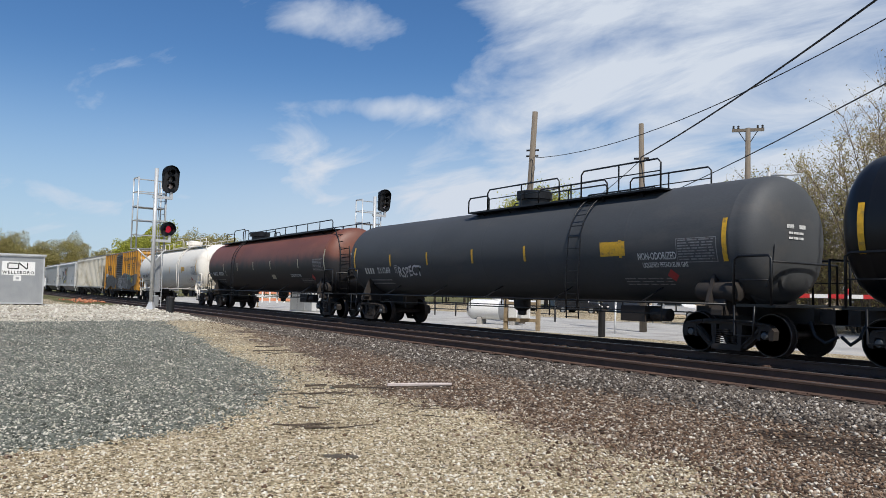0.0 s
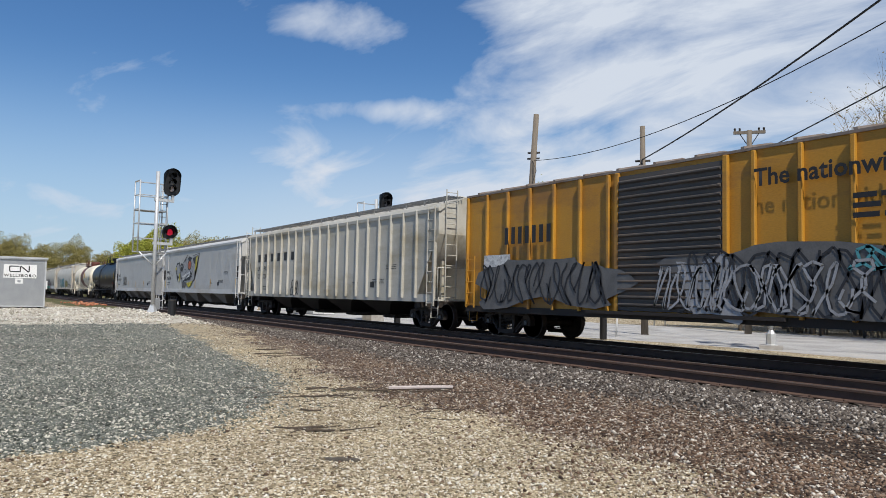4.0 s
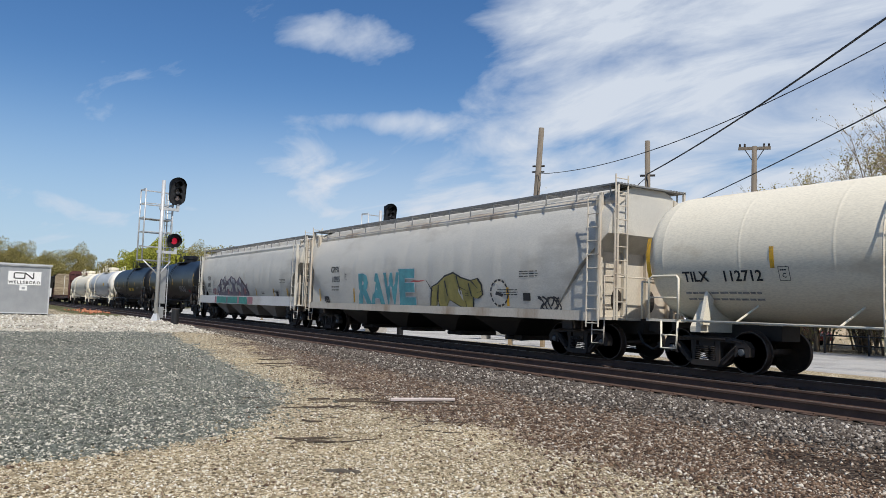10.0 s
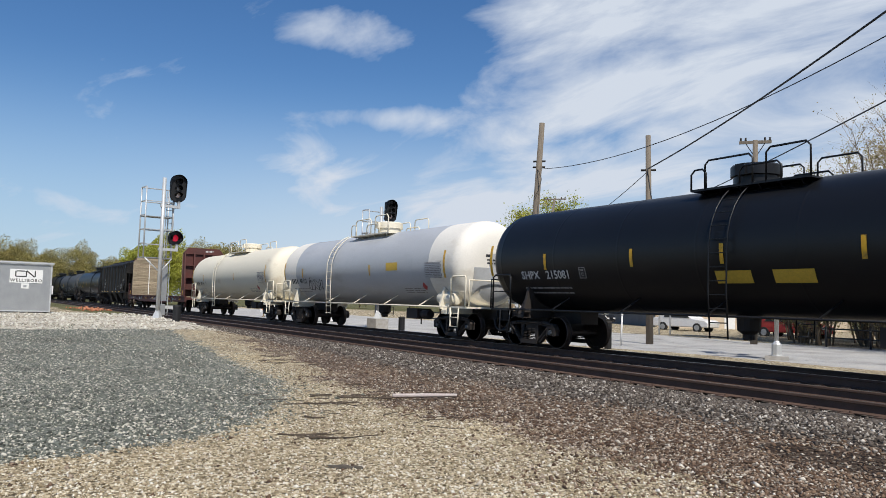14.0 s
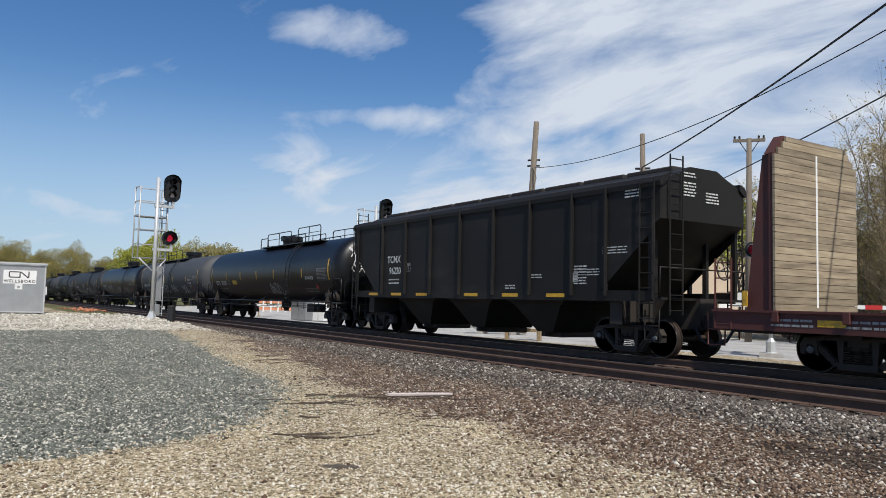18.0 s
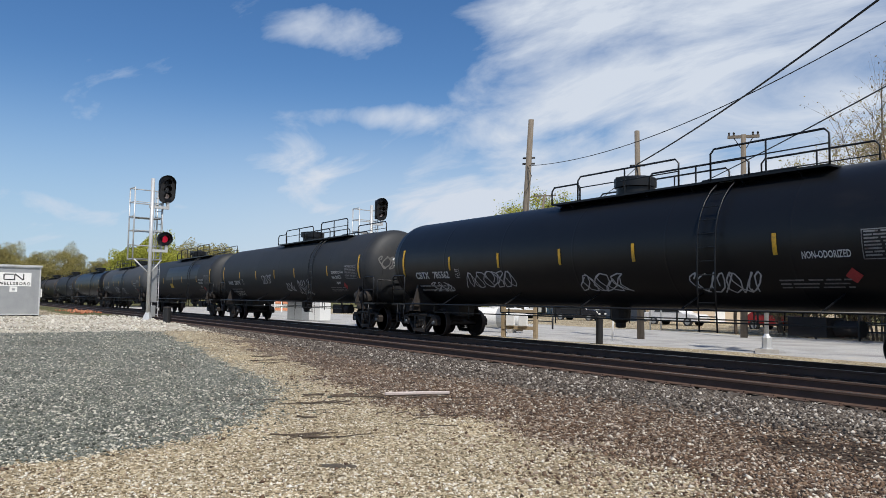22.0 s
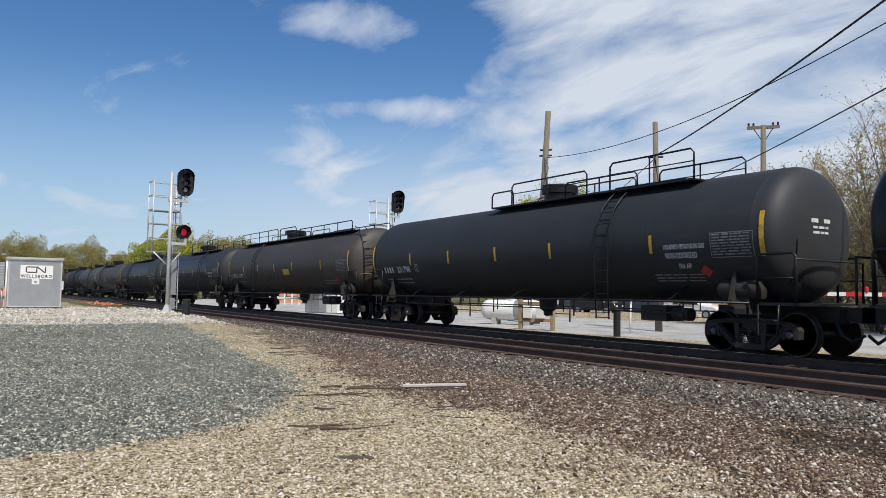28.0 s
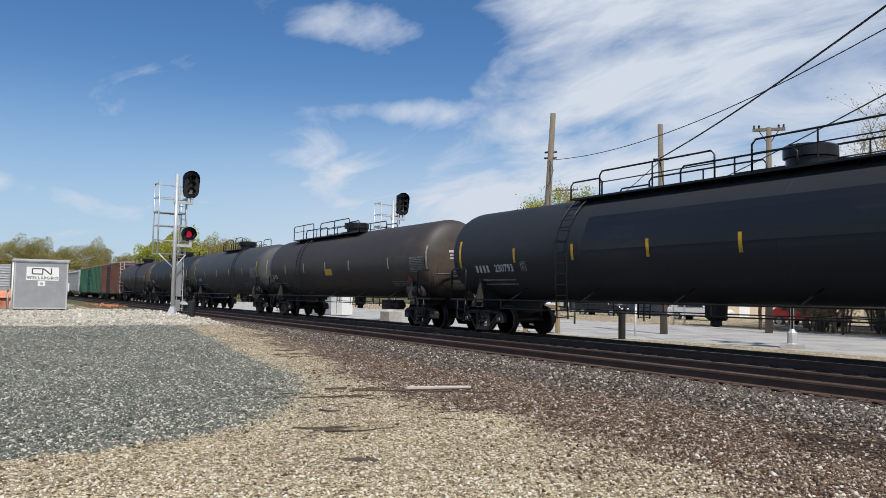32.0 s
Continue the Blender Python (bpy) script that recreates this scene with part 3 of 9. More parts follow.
def hut():
    h = thing("signal_hut", "galvanised steel signal hut with a white station sign on limestone", "equipment hut", at=pose(-40.0, 2.53, gz(-40, 2.5) - 0.02))
    part("body", bevelled(boxed(-2.0, 0.0, -1.08, 1.08, 0.08, 2.30), 0.015), GALV, h)
    bm = boxed(-2.12, 0.08, -1.17, 1.17, 2.30, 2.38)
    box(bm, -2.1, 0.06, -1.15, 1.15, 2.26, 2.302)
    part("roof", bm, ALU_PAINT, h)
    for y in (-1.0, 1.0):
        part("skid", boxed(-2.0, 0.02, y - 0.06, y + 0.06, -0.3, 0.08), STEEL_DARK, h)
    for y in (-1.085, 1.085):
        part("corner_trim", boxed(-0.05, 0.012, y - 0.03, y + 0.03, 0.08, 2.28), ALU_PAINT, h)
    part("foot_trim", boxed(-0.01, 0.02, -1.05, 1.05, 0.08, 0.13), ALU_PAINT, h)
    s = part("station_sign", boxed(0.004, 0.02, -0.62, 0.72, 1.40, 2.02), SIGN_WHITE, h)
    me = letters("WELLSBORO", 0.19, lambda u, v: Vector((0.0245, u + 0.05, 1.51 + v)), 1.25)
    link("station_name", me, BLACK_SIGN, s)
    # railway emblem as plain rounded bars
    bm = bmesh.new()
    for y0, y1, z0, z1 in ((-0.36, 0.00, 1.915, 1.965), (-0.41, -0.36, 1.70, 1.94), (-0.36, 0.02, 1.67, 1.72), (0.02, 0.07, 1.67, 1.95), (0.38, 0.43, 1.69, 1.97)):
        box(bm, 0.020, 0.0245, y0, y1, z0, z1)
    box(bm, 0.020, 0.0245, -0.22, 0.22, -0.027, 0.027, Matrix.Translation((0, 0.22, 1.82)) @ Matrix.Rotation(radians(-40), 4, "X"))
    part("emblem", bm, BLACK_SIGN, s)
    n = part("notice", boxed(0.004, 0.016, -0.14, 0.17, 1.14, 1.38), SIGN_WHITE, h)
    part("notice_print", boxed(0.016, 0.019, -0.05, 0.08, 1.20, 1.30), GALV, n)
    part("meter_box", bevelled(boxed(-0.5, -0.1, 1.09, 1.20, 0.9, 1.3), 0.01), SIGN_WHITE, h)
    bm = tube(bmesh.new(), (-0.1, -1.16, 0.0), (-0.1, -1.16, 2.2), 0.04, 8)
    part("conduit", bm, SIGN_WHITE, h)
    # vented cabinet at the side
    c = thing("relay_cabinet", "grey louvred relay cabinet beside the signal hut", "cabinet", at=pose(-40.4, 0.95, gz(-40, 1)))
    part("body", bevelled(boxed(-0.9, 0.0, -0.45, 0.36, 0.9, 2.12), 0.02), GALV, c)
    bm = bmesh.new()
    for k in range(8):
        box(bm, 0.0, 0.02, -0.40, 0.30, 1.1 + 0.12 * k, 1.15 + 0.12 * k)
    part("louvres", bm, ALU_PAINT, c)
    for y in (-0.35, 0.28):
        for x in (-0.8, -0.1):
            part("leg", tube(bmesh.new(), (x, y, -0.1), (x, y, 0.92), 0.04, 6), GALV, c)
    # orange plastic barrel lying beyond
    b = thing("barrier_stack", "stack of faded orange plastic road barriers", "road barrier", at=pose(-46, 0.9, gz(-46, 1)))
    for k in range(3):
        bm = prism(bmesh.new(), [(-0.3, 0), (0.3, 0), (0.2, 0.3), (0.12, 0.5), (-0.12, 0.5), (-0.2, 0.3)], -0.9, 0.9, "x")
        o = part("barrier", bm, ORANGE, b)
        o.matrix_basis = pose(0, -0.35 if k == 1 else 0.35 if k == 0 else 0, 0.0 if k < 2 else 0.52, 0, 0, 90)


STEEL_DARK = mat("dark_steel", (0.05, 0.045, 0.04), 0.7, 0.3, None, 0.5, 4, 50, 0.1)
BLACK_SIGN = mat("black_sign_paint", (0.02, 0.02, 0.02), 0.6, bump=0)
ORANGE = mat("faded_orange_plastic", (0.62, 0.19, 0.08), 0.6, 0, (0.68, 0.34, 0.22), 0.8, 3, 30, 0.1)
hut()


def stub_post(x, y, z, r, h):
    p = thing("stub_post", "short black pipe post standing in the ballast", "post", "stub posts", pose(x, y, z))
    part("pipe", turned(bmesh.new(), [(r, -0.3), (r, h - 0.02), (r - 0.02, h), (r - 0.03, h - 0.03)], 16), SIGNAL_BLACK, p)
    part("rim", turned(bmesh.new(), [(r + 0.012, h - 0.06), (r + 0.012, h - 0.02), (r, h - 0.015)], 16), STEEL_DARK, p)


stub_post(-32.1, 7.55, gz(-32.1, 7.55), 0.155, 0.66)
stub_post(-33.0, 18.6, gz(-33, 18.6), 0.16, 0.75)
stub_post(-20.5, 20.3, gz(-20.5, 20.3), 0.13, 1.0)


def utility_pole(base, top, r, arms=(), label="weathered wooden utility pole", knob=()):
    base, top = Vector(base), Vector(top)
    p = thing("utility_pole", label, "utility pole", "utility poles", Matrix.Translation(base))
    d = top - base
    part("pole", tube(bmesh.new(), (0, 0, -0.3), d, r, 14, r * 0.68), POLE_WOOD, p)
    q = d.normalized()
    for h, w, ang in arms:
        c = q * (d.length - h)
        a = part("cross_arm", boxed(-w / 2, w / 2, -0.06, 0.06, -0.07, 0.07), POLE_WOOD, p)
        a.matrix_basis = Matrix.Translation(c) @ pose(0, 0, 0, 0, 0, ang)
        for s in (-0.45, -0.3, 0.3, 0.45):
            part("insulator", turned(bmesh.new(), [(0.02, 0.06), (0.055, 0.10), (0.04, 0.15), (0.06, 0.19), (0.02, 0.24)], 8, "z", (s * w, 0, 0)), STEEL_DARK, a)
        bm = bmesh.new()
        for s in (-1, 1):
            tube(bm, (s * w * 0.3, 0, -0.05), (0, 0, -0.75), 0.02, 4)
        part("arm_brace", bm, STEEL_DARK, a)
    for h in knob:
        c = q * (d.length - h)
        bm = tube(bmesh.new(), c + Vector((-0.25, -0.2, 0)), c + Vector((0.25, 0.2, 0)), 0.05, 8)
        part("cable_clamp", bm, STEEL_DARK, p)
    return p


utility_pole((-31.1, 25.0, 0.1), (-30.2, 25.0, 11.1), 0.21, label="tall leaning grey wooden utility pole with coiled cable", knob=(2.0, 2.3))
utility_pole((-22.95, 25.2, 0.1), (-23.15, 25.2, 9.25), 0.16, label="slim brown wooden utility pole carrying black cables", knob=(1.55,))
utility_pole((-22.7, 32.0, 0.1), (-22.6, 32.0, 9.9), 0.17, ((0.1, 1.45, 40),), "wooden utility pole with one cross-arm")
utility_pole((-66.9, 55.0, 0.0), (-64.0, 55.0, 13.6), 0.17, ((0.15, 2.6, 35),), "pale leaning wooden utility pole with a cross-arm")
utility_pole((-95.0, 60.0, 0.0), (-95.0, 60.0, 8.6), 0.14, ((0.1, 1.5, 35),), "far wooden utility pole")


def cable(a, b, sag, r=0.014, name="overhead_cable", label="black overhead cable strung between poles", n=24):
    a, b = Vector(a), Vector(b)
    pts = []
    for k in range(n + 1):
        t = k / n
        p = a.lerp(b, t)
        p.z -= sag * 4 * t * (1 - t)
        pts.append(p)
    o = part(name, pipe(bmesh.new(), pts, r, 5), CABLE)
    return tagged(o, label, "cable", "overhead cables")


cable((-30.2, 24.9, 8.67), (0.0, 16.0, 10.43), 1.59, 0.016)
cable((-23.05, 25.1, 7.74), (0.0, 11.6, 9.02), 0.38, 0.028)
cable((-23.15, 25.3, 7.73), (-45.0, 40.0, 7.53), 0.3, 0.018)
cable((-60.0, 56.0, 9.51), (1.68, 11.60, 7.57), 1.06, 0.022)
for k, pts in enumerate(([(-23.0, 25.0, 7.7), (-22.7, 24.9, 6.6), (-22.35, 24.9, 5.0), (-22.6, 24.9, 3.9), (-23.0, 25.0, 3.0)], [(-23.2, 25.3, 7.5), (-24.2, 26.5, 4.6), (-24.8, 27.2, 2.2)], [(-30.3, 24.85, 8.67), (-29.9, 24.8, 8.1), (-30.2, 24.8, 7.5), (-30.45, 24.75, 7.2)])):
    tagged(part("drop_cable", pipe(bmesh.new(), [Vector(p) for p in pts], 0.014 if k else 0.026, 5), CABLE), "black cable hanging in a slack loop from a utility pole", "cable", "overhead cables")


LAMP_SHELL = mat("bright_cast_aluminium", (0.72, 0.72, 0.72), 0.4, 0.2, (0.6, 0.6, 0.6), 0.5, 6, 40, 0.03)


def crossing_signal(x, y, z):
    c = thing("crossing_signal", "white level-crossing signal with cross-buck, red lamps and gate arm", "crossing signal", at=pose(x, y, z, 0, 0, 34))
    part("foundation", boxed(-0.35, 0.35, -0.35, 0.35, -0.4, 0.12), CONCRETE, c)
    part("mast_base", turned(bmesh.new(), [(0.19, 0.1), (0.19, 0.14), (0.15, 0.16), (0.15, 0.48), (0.10, 0.54), (0.07, 0.6)], 8), ALU_PAINT, c)
    part("mast", tube(bmesh.new(), (0, 0, 0.3), (0, 0, 5.62), 0.066, 12), ALU_PAINT, c)
    part("lamp_pipe", tube(bmesh.new(), (0, 0, 5.5), (0.95, 0, 5.5), 0.035, 8), ALU_PAINT, c)
    for s in (-1, 1):
        o = part("crossbuck_board", bevelled(boxed(-0.61, 0.61, -0.012, 0.012, -0.115, 0.115), 0.004), SIGN_WHITE, c)
        o.matrix_basis = pose(0, 0.08 + 0.015 * s, 4.78, 0, s * 45, 0)
    part("track_count_sign", boxed(-0.36, 0.30, 0.07, 0.09, 3.98, 4.28), SIGN_WHITE, c)
    part("lamp_arm", tube(bmesh.new(), (-0.62, 0, 3.45), (0.72, 0, 3.45), 0.04, 8), ALU_PAINT, c)
    for sx in (-0.52, 0.58):
        for face in (-1, 1):
            bm = turned(bmesh.new(), [(0.30, face * 0.16), (0.30, face * 0.15), (0.11, face * 0.02)], 20, "y", (sx, 0, 3.42))
            lamp = part("crossing_lamp", turned(bmesh.new(), [(0.02, face * 0.05), (0.12, face * 0.06), (0.16, face * 0.16), (0.16, face * 0.22), (0.02, face * 0.23)], 16, "y", (sx, 0, 3.42)), LAMP_SHELL, c)
            bm.free()
            part("lamp_target", turned(bmesh.new(), [(0.155, face * 0.20), (0.25, face * 0.205), (0.25, face * 0.215), (0.155, face * 0.225)], 20, "y", (sx, 0, 3.42)), LAMP_SHELL if face > 0 else SIGNAL_BLACK, lamp)
            part("lens", turned(bmesh.new(), [(0.15, face * 0.225), (0.11, face * 0.25), (0.01, face * 0.26)], 16, "y", (sx, 0, 3.42)), DARK_LENS, lamp)
            bm = bmesh.new()
            ring = []
            for k in range(11):
                t = math.radians(-10 + 200 * k / 10)
                p = (sx + 0.16 * math.cos(t), 3.42 + 0.16 * math.sin(t))
                ring.append((bm.verts.new((p[0], face * 0.22, p[1])), bm.verts.new((p[0], face * (0.50 - 0.16 * abs(k - 5) / 5), p[1]))))
            for (p, q), (u, v) in zip(ring, ring[1:]):
                bm.faces.new((p, q, v, u))
            bmesh.ops.solidify(bm, geom=bm.faces[:], thickness=0.008)
            part("hood", bm, LAMP_SHELL, lamp)
    # gate machine with counterweight and lowered arm
    part("gate_machine", bevelled(boxed(-0.25, 0.25, -0.45, -0.08, 1.35, 2.15), 0.03), ALU_PAINT, c)
    bm = bmesh.new()
    prism(bm, [(-1.25, 2.02), (-0.2, 2.06), (0.15, 1.95), (0.35, 1.50), (0.05, 1.42), (-0.35, 1.58), (-1.25, 1.56)], -0.55, -0.49, "y")
    part("counterweight", bm, SIGN_WHITE, c)
    for k in range(3):
        part("weight_bolt", boxed(-0.75 + 0.22 * k, -0.70 + 0.22 * k, -0.556, -0.55, 1.72, 1.92), SIGNAL_BLACK, c)
    arm = part("gate_arm", boxed(0.15, 6.4, -0.54, -0.50, 1.58, 1.70), SIGN_WHITE, c)
    for k in range(6):
        part("red_stripe", boxed(0.7 + 0.95 * k, 1.15 + 0.95 * k, -0.545, -0.495, 1.575, 1.705), RED_STRIPE, arm)
    for xx in (2.2, 3.9, 6.2):
        part("arm_lamp", turned(bmesh.new(), [(0.05, 1.70), (0.06, 1.76), (0.06, 1.84), (0.02, 1.87)], 10, "z", (xx, -0.52, 0)), RED_STRIPE, arm)


RED_STRIPE = mat("red_reflective_stripe", (0.55, 0.03, 0.03), 0.5, bump=0.02)
crossing_signal(-14.78, 22.0, gz(-14.8, 22))

CREAM_WALL = mat("cream_metal_siding", (0.58, 0.47, 0.34), 0.7, 0, (0.52, 0.42, 0.31), 0.6, 0.6, 20, 0.05)
GREY_WALL = mat("grey_block_wall", (0.20, 0.20, 0.20), 0.85, 0, (0.16, 0.155, 0.15), 0.6, 0.6, 20, 0.15)
SHINGLE = mat("dark_shingles", (0.045, 0.05, 0.06), 0.85, 0, (0.07, 0.07, 0.08), 0.6, 3, 25, 0.3)
SIDING = mat("pale_house_siding", (0.55, 0.54, 0.50), 0.8, 0, None, 0.2, 2, 25, 0.1)
GLASS_DARK = mat("dark_window_glass", (0.03, 0.035, 0.04), 0.08, 0, None, 0.2, 2, 10, 0.0)


def warehouse():
    """A flat-roofed shed seen corner on: a grey end wall and a long cream wall."""
    w = thing("warehouse", "flat-roofed warehouse with cream metal side and grey end wall", "warehouse", at=pose(-45.0, 50.0, 0.05, 0, 0, 0))
    n = Vector((math.cos(radians(150)), math.sin(radians(150)), 0))
    t = Vector((math.cos(radians(60)), math.sin(radians(60)), 0))
    def wall(name, a, b, h0, h1, mtl, thick=0.25):
        a, b = Vector(a), Vector(b)
        d = (b - a).normalized()
        q = Vector((-d.y, d.x, 0)) * thick
        bm = bmesh.new()
        vs = [bm.verts.new(p + Vector((0, 0, h))) for p, h in ((a, 0), (b, 0), (b + q, 0), (a + q, 0), (a, h0), (b, h1), (b + q, h1), (a + q, h0))]
        for f in ((3, 2, 1, 0), (4, 5, 6, 7), (0, 1, 5, 4), (1, 2, 6, 5), (2, 3, 7, 6), (3, 0, 4, 7)):
            bm.faces.new([vs[i] for i in f])
        return part(name, bm, mtl, w)
    c0 = Vector((0, 0, 0))
    left = c0 + n * 15.0
    right = c0 + t * 17.0
    back = right + n * 15.0
    wall("end_wall", left, c0, 5.75, 6.15, GREY_WALL)
    side = wall("side_wall", c0, right, 6.15, 6.15, CREAM_WALL)
    wall("side_wall", right, back, 6.15, 5.75, CREAM_WALL)
    wall("back_wall", back, left, 5.75, 5.75, GREY_WALL)
    bm = bmesh.new()
    vs = [bm.verts.new(p) for p in (c0 + Vector((0, 0, 6.0)), right + Vector((0, 0, 6.0)), back + Vector((0, 0, 5.6)), left + Vector((0, 0, 5.6)))]
    bm.faces.new(vs)
    bmesh.ops.solidify(bm, geom=bm.faces[:], thickness=0.15)
    part("roof", bm, GREY_WALL, w)
    for a, b, ha, hb in ((left, c0, 5.75, 6.15), (c0, right, 6.15, 6.15)):
        part("roof_edge", tube(bmesh.new(), a + Vector((0, 0, ha + 0.02)), b + Vector((0, 0, hb + 0.02)), 0.09, 6), STEEL_DARK, w)
    p = left.lerp(c0, 0.3)
    o = part("window", boxed(-0.35, 0.35, -0.04, 0.04, 3.2, 3.9), SIGN_WHITE, w)
    o.matrix_basis = Matrix.Translation(p + Vector((-0.1, -0.03, 0))) @ pose(0, 0, 0, 0, 0, 150 + 180)
    part("roof_vent", tube(bmesh.new(), n * 3.4 + Vector((0.4, 0, 5.8)), n * 3.4 + Vector((0.4, 0, 6.5)), 0.12, 8), STEEL_DARK, w)
    o = part("door", boxed(6.0, 6.9, -0.05, -0.01, 0.0, 2.1), SIGN_WHITE, w)
    o.matrix_basis = pose(0, 0, 0, 0, 0, 60)


warehouse()


def house(x, y, w, d, h, roof, label, ang, mtl):
    o = thing("house", label, "house", at=pose(x, y, 0.0, 0, 0, ang))
    part("house_wall", boxed(-w / 2, w / 2, -d / 2, d / 2, 0, h), mtl, o)
    bm = prism(bmesh.new(), [(-d / 2 - 0.4, h - 0.1), (d / 2 + 0.4, h - 0.1), (0, h + roof)], -w / 2 - 0.4, w / 2 + 0.4, "x")
    r = part("roof", bm, SHINGLE, o)
    part("chimney", boxed(w * 0.2, w * 0.2 + 0.6, -0.3, 0.3, h, h + roof + 0.7), BRICK_RED, r)
    for k in range(3):
        xx = -w / 2 + w * (k + 0.5) / 3
        win = part("window", boxed(xx - 0.5, xx + 0.5, -d / 2 - 0.05, -d / 2 + 0.02, 1.0, 2.2), SIGN_WHITE, o)
        part("pane", boxed(xx - 0.42, xx + 0.42, -d / 2 - 0.06, -d / 2 - 0.045, 1.08, 2.12), GLASS_DARK, win)


BRICK_RED = mat("dull_red_brick", (0.25, 0.09, 0.06), 0.85, scale=6, fine=40)
house(-74, 70, 8.0, 7.0, 2.7, 1.9, "small house with a dark shingle roof", 40, SIDING)
house(-103, 84, 10.0, 7.0, 2.8, 2.0, "far pale house among trees", 25, SIDING)


# far crossing signs
def sign_post(x, y, kind, label, ang):
    s = thing("crossing_sign", label, "road sign", "far crossing signs", pose(x, y, 0.05, 0, 0, ang))
    part("post", tube(bmesh.new(), (0, 0, -0.2), (0, 0, 3.6 if kind == "white" else 3.1), 0.05, 8), ALU_PAINT, s)
    for a in (-1, 1):
        o = part("crossbuck_board", boxed(-0.6, 0.6, -0.02, 0.02, -0.1, 0.1) if kind == "white" else boxed(-0.42, 0.42, -0.02, 0.02, -0.07, 0.07), SIGN_WHITE if kind == "white" else STEEL_DARK, s)
        o.matrix_basis = pose(0, -0.07 - 0.05 * (a > 0), 3.1 if kind == "white" else 2.75, 0, a * 45, 0)
    if kind == "white":
        for k in (-0.4, 0.4):
            part("lamp_target", turned(bmesh.new(), [(0.02, -0.2), (0.28, -0.16), (0.28, -0.12), (0.02, -0.1)], 12, "y", (k, 0, 2.05)), SIGNAL_BLACK, s)


sign_post(-58.8, 45.0, "white", "far white cross-buck on a post with two lamps", 50)
sign_post(-30.7, 34.5, "white", "white cross-buck with black lamp targets across the road", 40)
sign_post(-29.9, 34.5, "black", "back of a dark cross-shaped road sign on a post", 30)

# ---- yard behind the line ----
TANK_WHITE = mat("white_gas_tank_paint", (0.76, 0.76, 0.74), 0.4, 0, (0.66, 0.66, 0.63), 0.4, 2, 30, 0.03)
TIMBER = mat("raw_timber", (0.34, 0.26, 0.16), 0.85, 0, (0.24, 0.18, 0.11), 0.7, 3, 40, 0.2, stretch=(1, 1, 4))


def gas_tank(x, y, ang):
    z = gz(x, y)
    g = thing("gas_tank", "white horizontal propane tank on concrete cradles", "gas tank", at=pose(x, y, z, 0, 0, ang))
    prof = [(0.01, -1.62)] + [(0.50 * math.sin(math.pi / 2 * k / 6), -1.62 + 0.42 * (1 - math.cos(math.pi / 2 * k / 6))) for k in range(1, 7)]
    prof += [(r, -h) for r, h in reversed(prof)]
    part("shell", turned(bmesh.new(), prof, 28, "x", (0, 0, 0.72)), TANK_WHITE, g, smooth=True)
    for s in (-0.85, 0.85):
        part("cradle", bevelled(boxed(s - 0.12, s + 0.12, -0.4, 0.4, -0.05, 0.34), 0.02), CONCRETE, g)
    d = part("dome", turned(bmesh.new(), [(0.22, 1.18), (0.22, 1.36), (0.15, 1.44), (0.02, 1.46)], 16), TANK_WHITE, g)
    part("strap", turned(bmesh.new(), [(0.503, 0.2), (0.508, 0.22), (0.508, 0.46), (0.503, 0.48)], 28, "x", (0, 0, 0.72)), GALV, g)
    for k in range(3):
        part("fill_pipe", tube(bmesh.new(), (0.4 + 0.2 * k, 0, 1.1), (0.4 + 0.2 * k, 0, 1.45), 0.03, 6), BLUE if k == 0 else STEEL_DARK, d)


BLUE = mat("blue_paint", (0.05, 0.16, 0.42), 0.5, scale=6)
gas_tank(-30.27, 22.85, 34)

f = thing("meter_frame", "timber frame holding white utility boxes", "utility stand", at=pose(-25.2, 20.3, gz(-25, 20), 0, 0, 25))
for xx in (-0.75, 0.75):
    part("post", bevelled(boxed(xx - 0.08, xx + 0.08, -0.08, 0.08, -0.2, 1.55), 0.01), TIMBER, f)
for zz in (0.35, 1.05):
    part("rail", boxed(-0.75, 0.75, -0.11, -0.05, zz, zz + 0.14), TIMBER, f)
for xx in (-0.35, 0.25):
    part("meter_box", bevelled(boxed(xx - 0.2, xx + 0.2, -0.2, -0.1, 0.5, 1.0), 0.02), SIGN_WHITE, f)

p = thing("marker_post", "thin white leaning marker post", "post", at=pose(-21.9, 22.4, gz(-22, 22.4), 6, 8, 0))
part("post", tube(bmesh.new(), (0, 0, -0.1), (0, 0, 1.25), 0.035, 8), SIGN_WHITE, p)
part("cap", turned(bmesh.new(), [(0.04, 1.22), (0.045, 1.3), (0.02, 1.34)], 8), SIGN_WHITE, p)


def pipe_fence(a, b, n, label):
    a, b = Vector(a), Vector(b)
    f = thing("pipe_fence", label, "fence", at=Matrix.Translation(a))
    d = b - a
    for k in range(n + 1):
        q = d * k / n
        part("post", tube(bmesh.new(), q + Vector((0, 0, -0.2)), q + Vector((0, 0, 0.95)), 0.05, 8), SIGNAL_BLACK, f)
    for z in (0.45, 0.85):
        part("rail", tube(bmesh.new(), Vector((0, 0, z)), d + Vector((0, 0, z)), 0.035, 6), SIGNAL_BLACK, f)


pipe_fence((-46, 27.5, 0.1), (-33, 29.0, 0.1), 6, "low black pipe fence at the yard's edge")
pipe_fence((-20, 33.5, 0.1), (2, 33.5, 0.1), 11, "black pipe fence along the road")

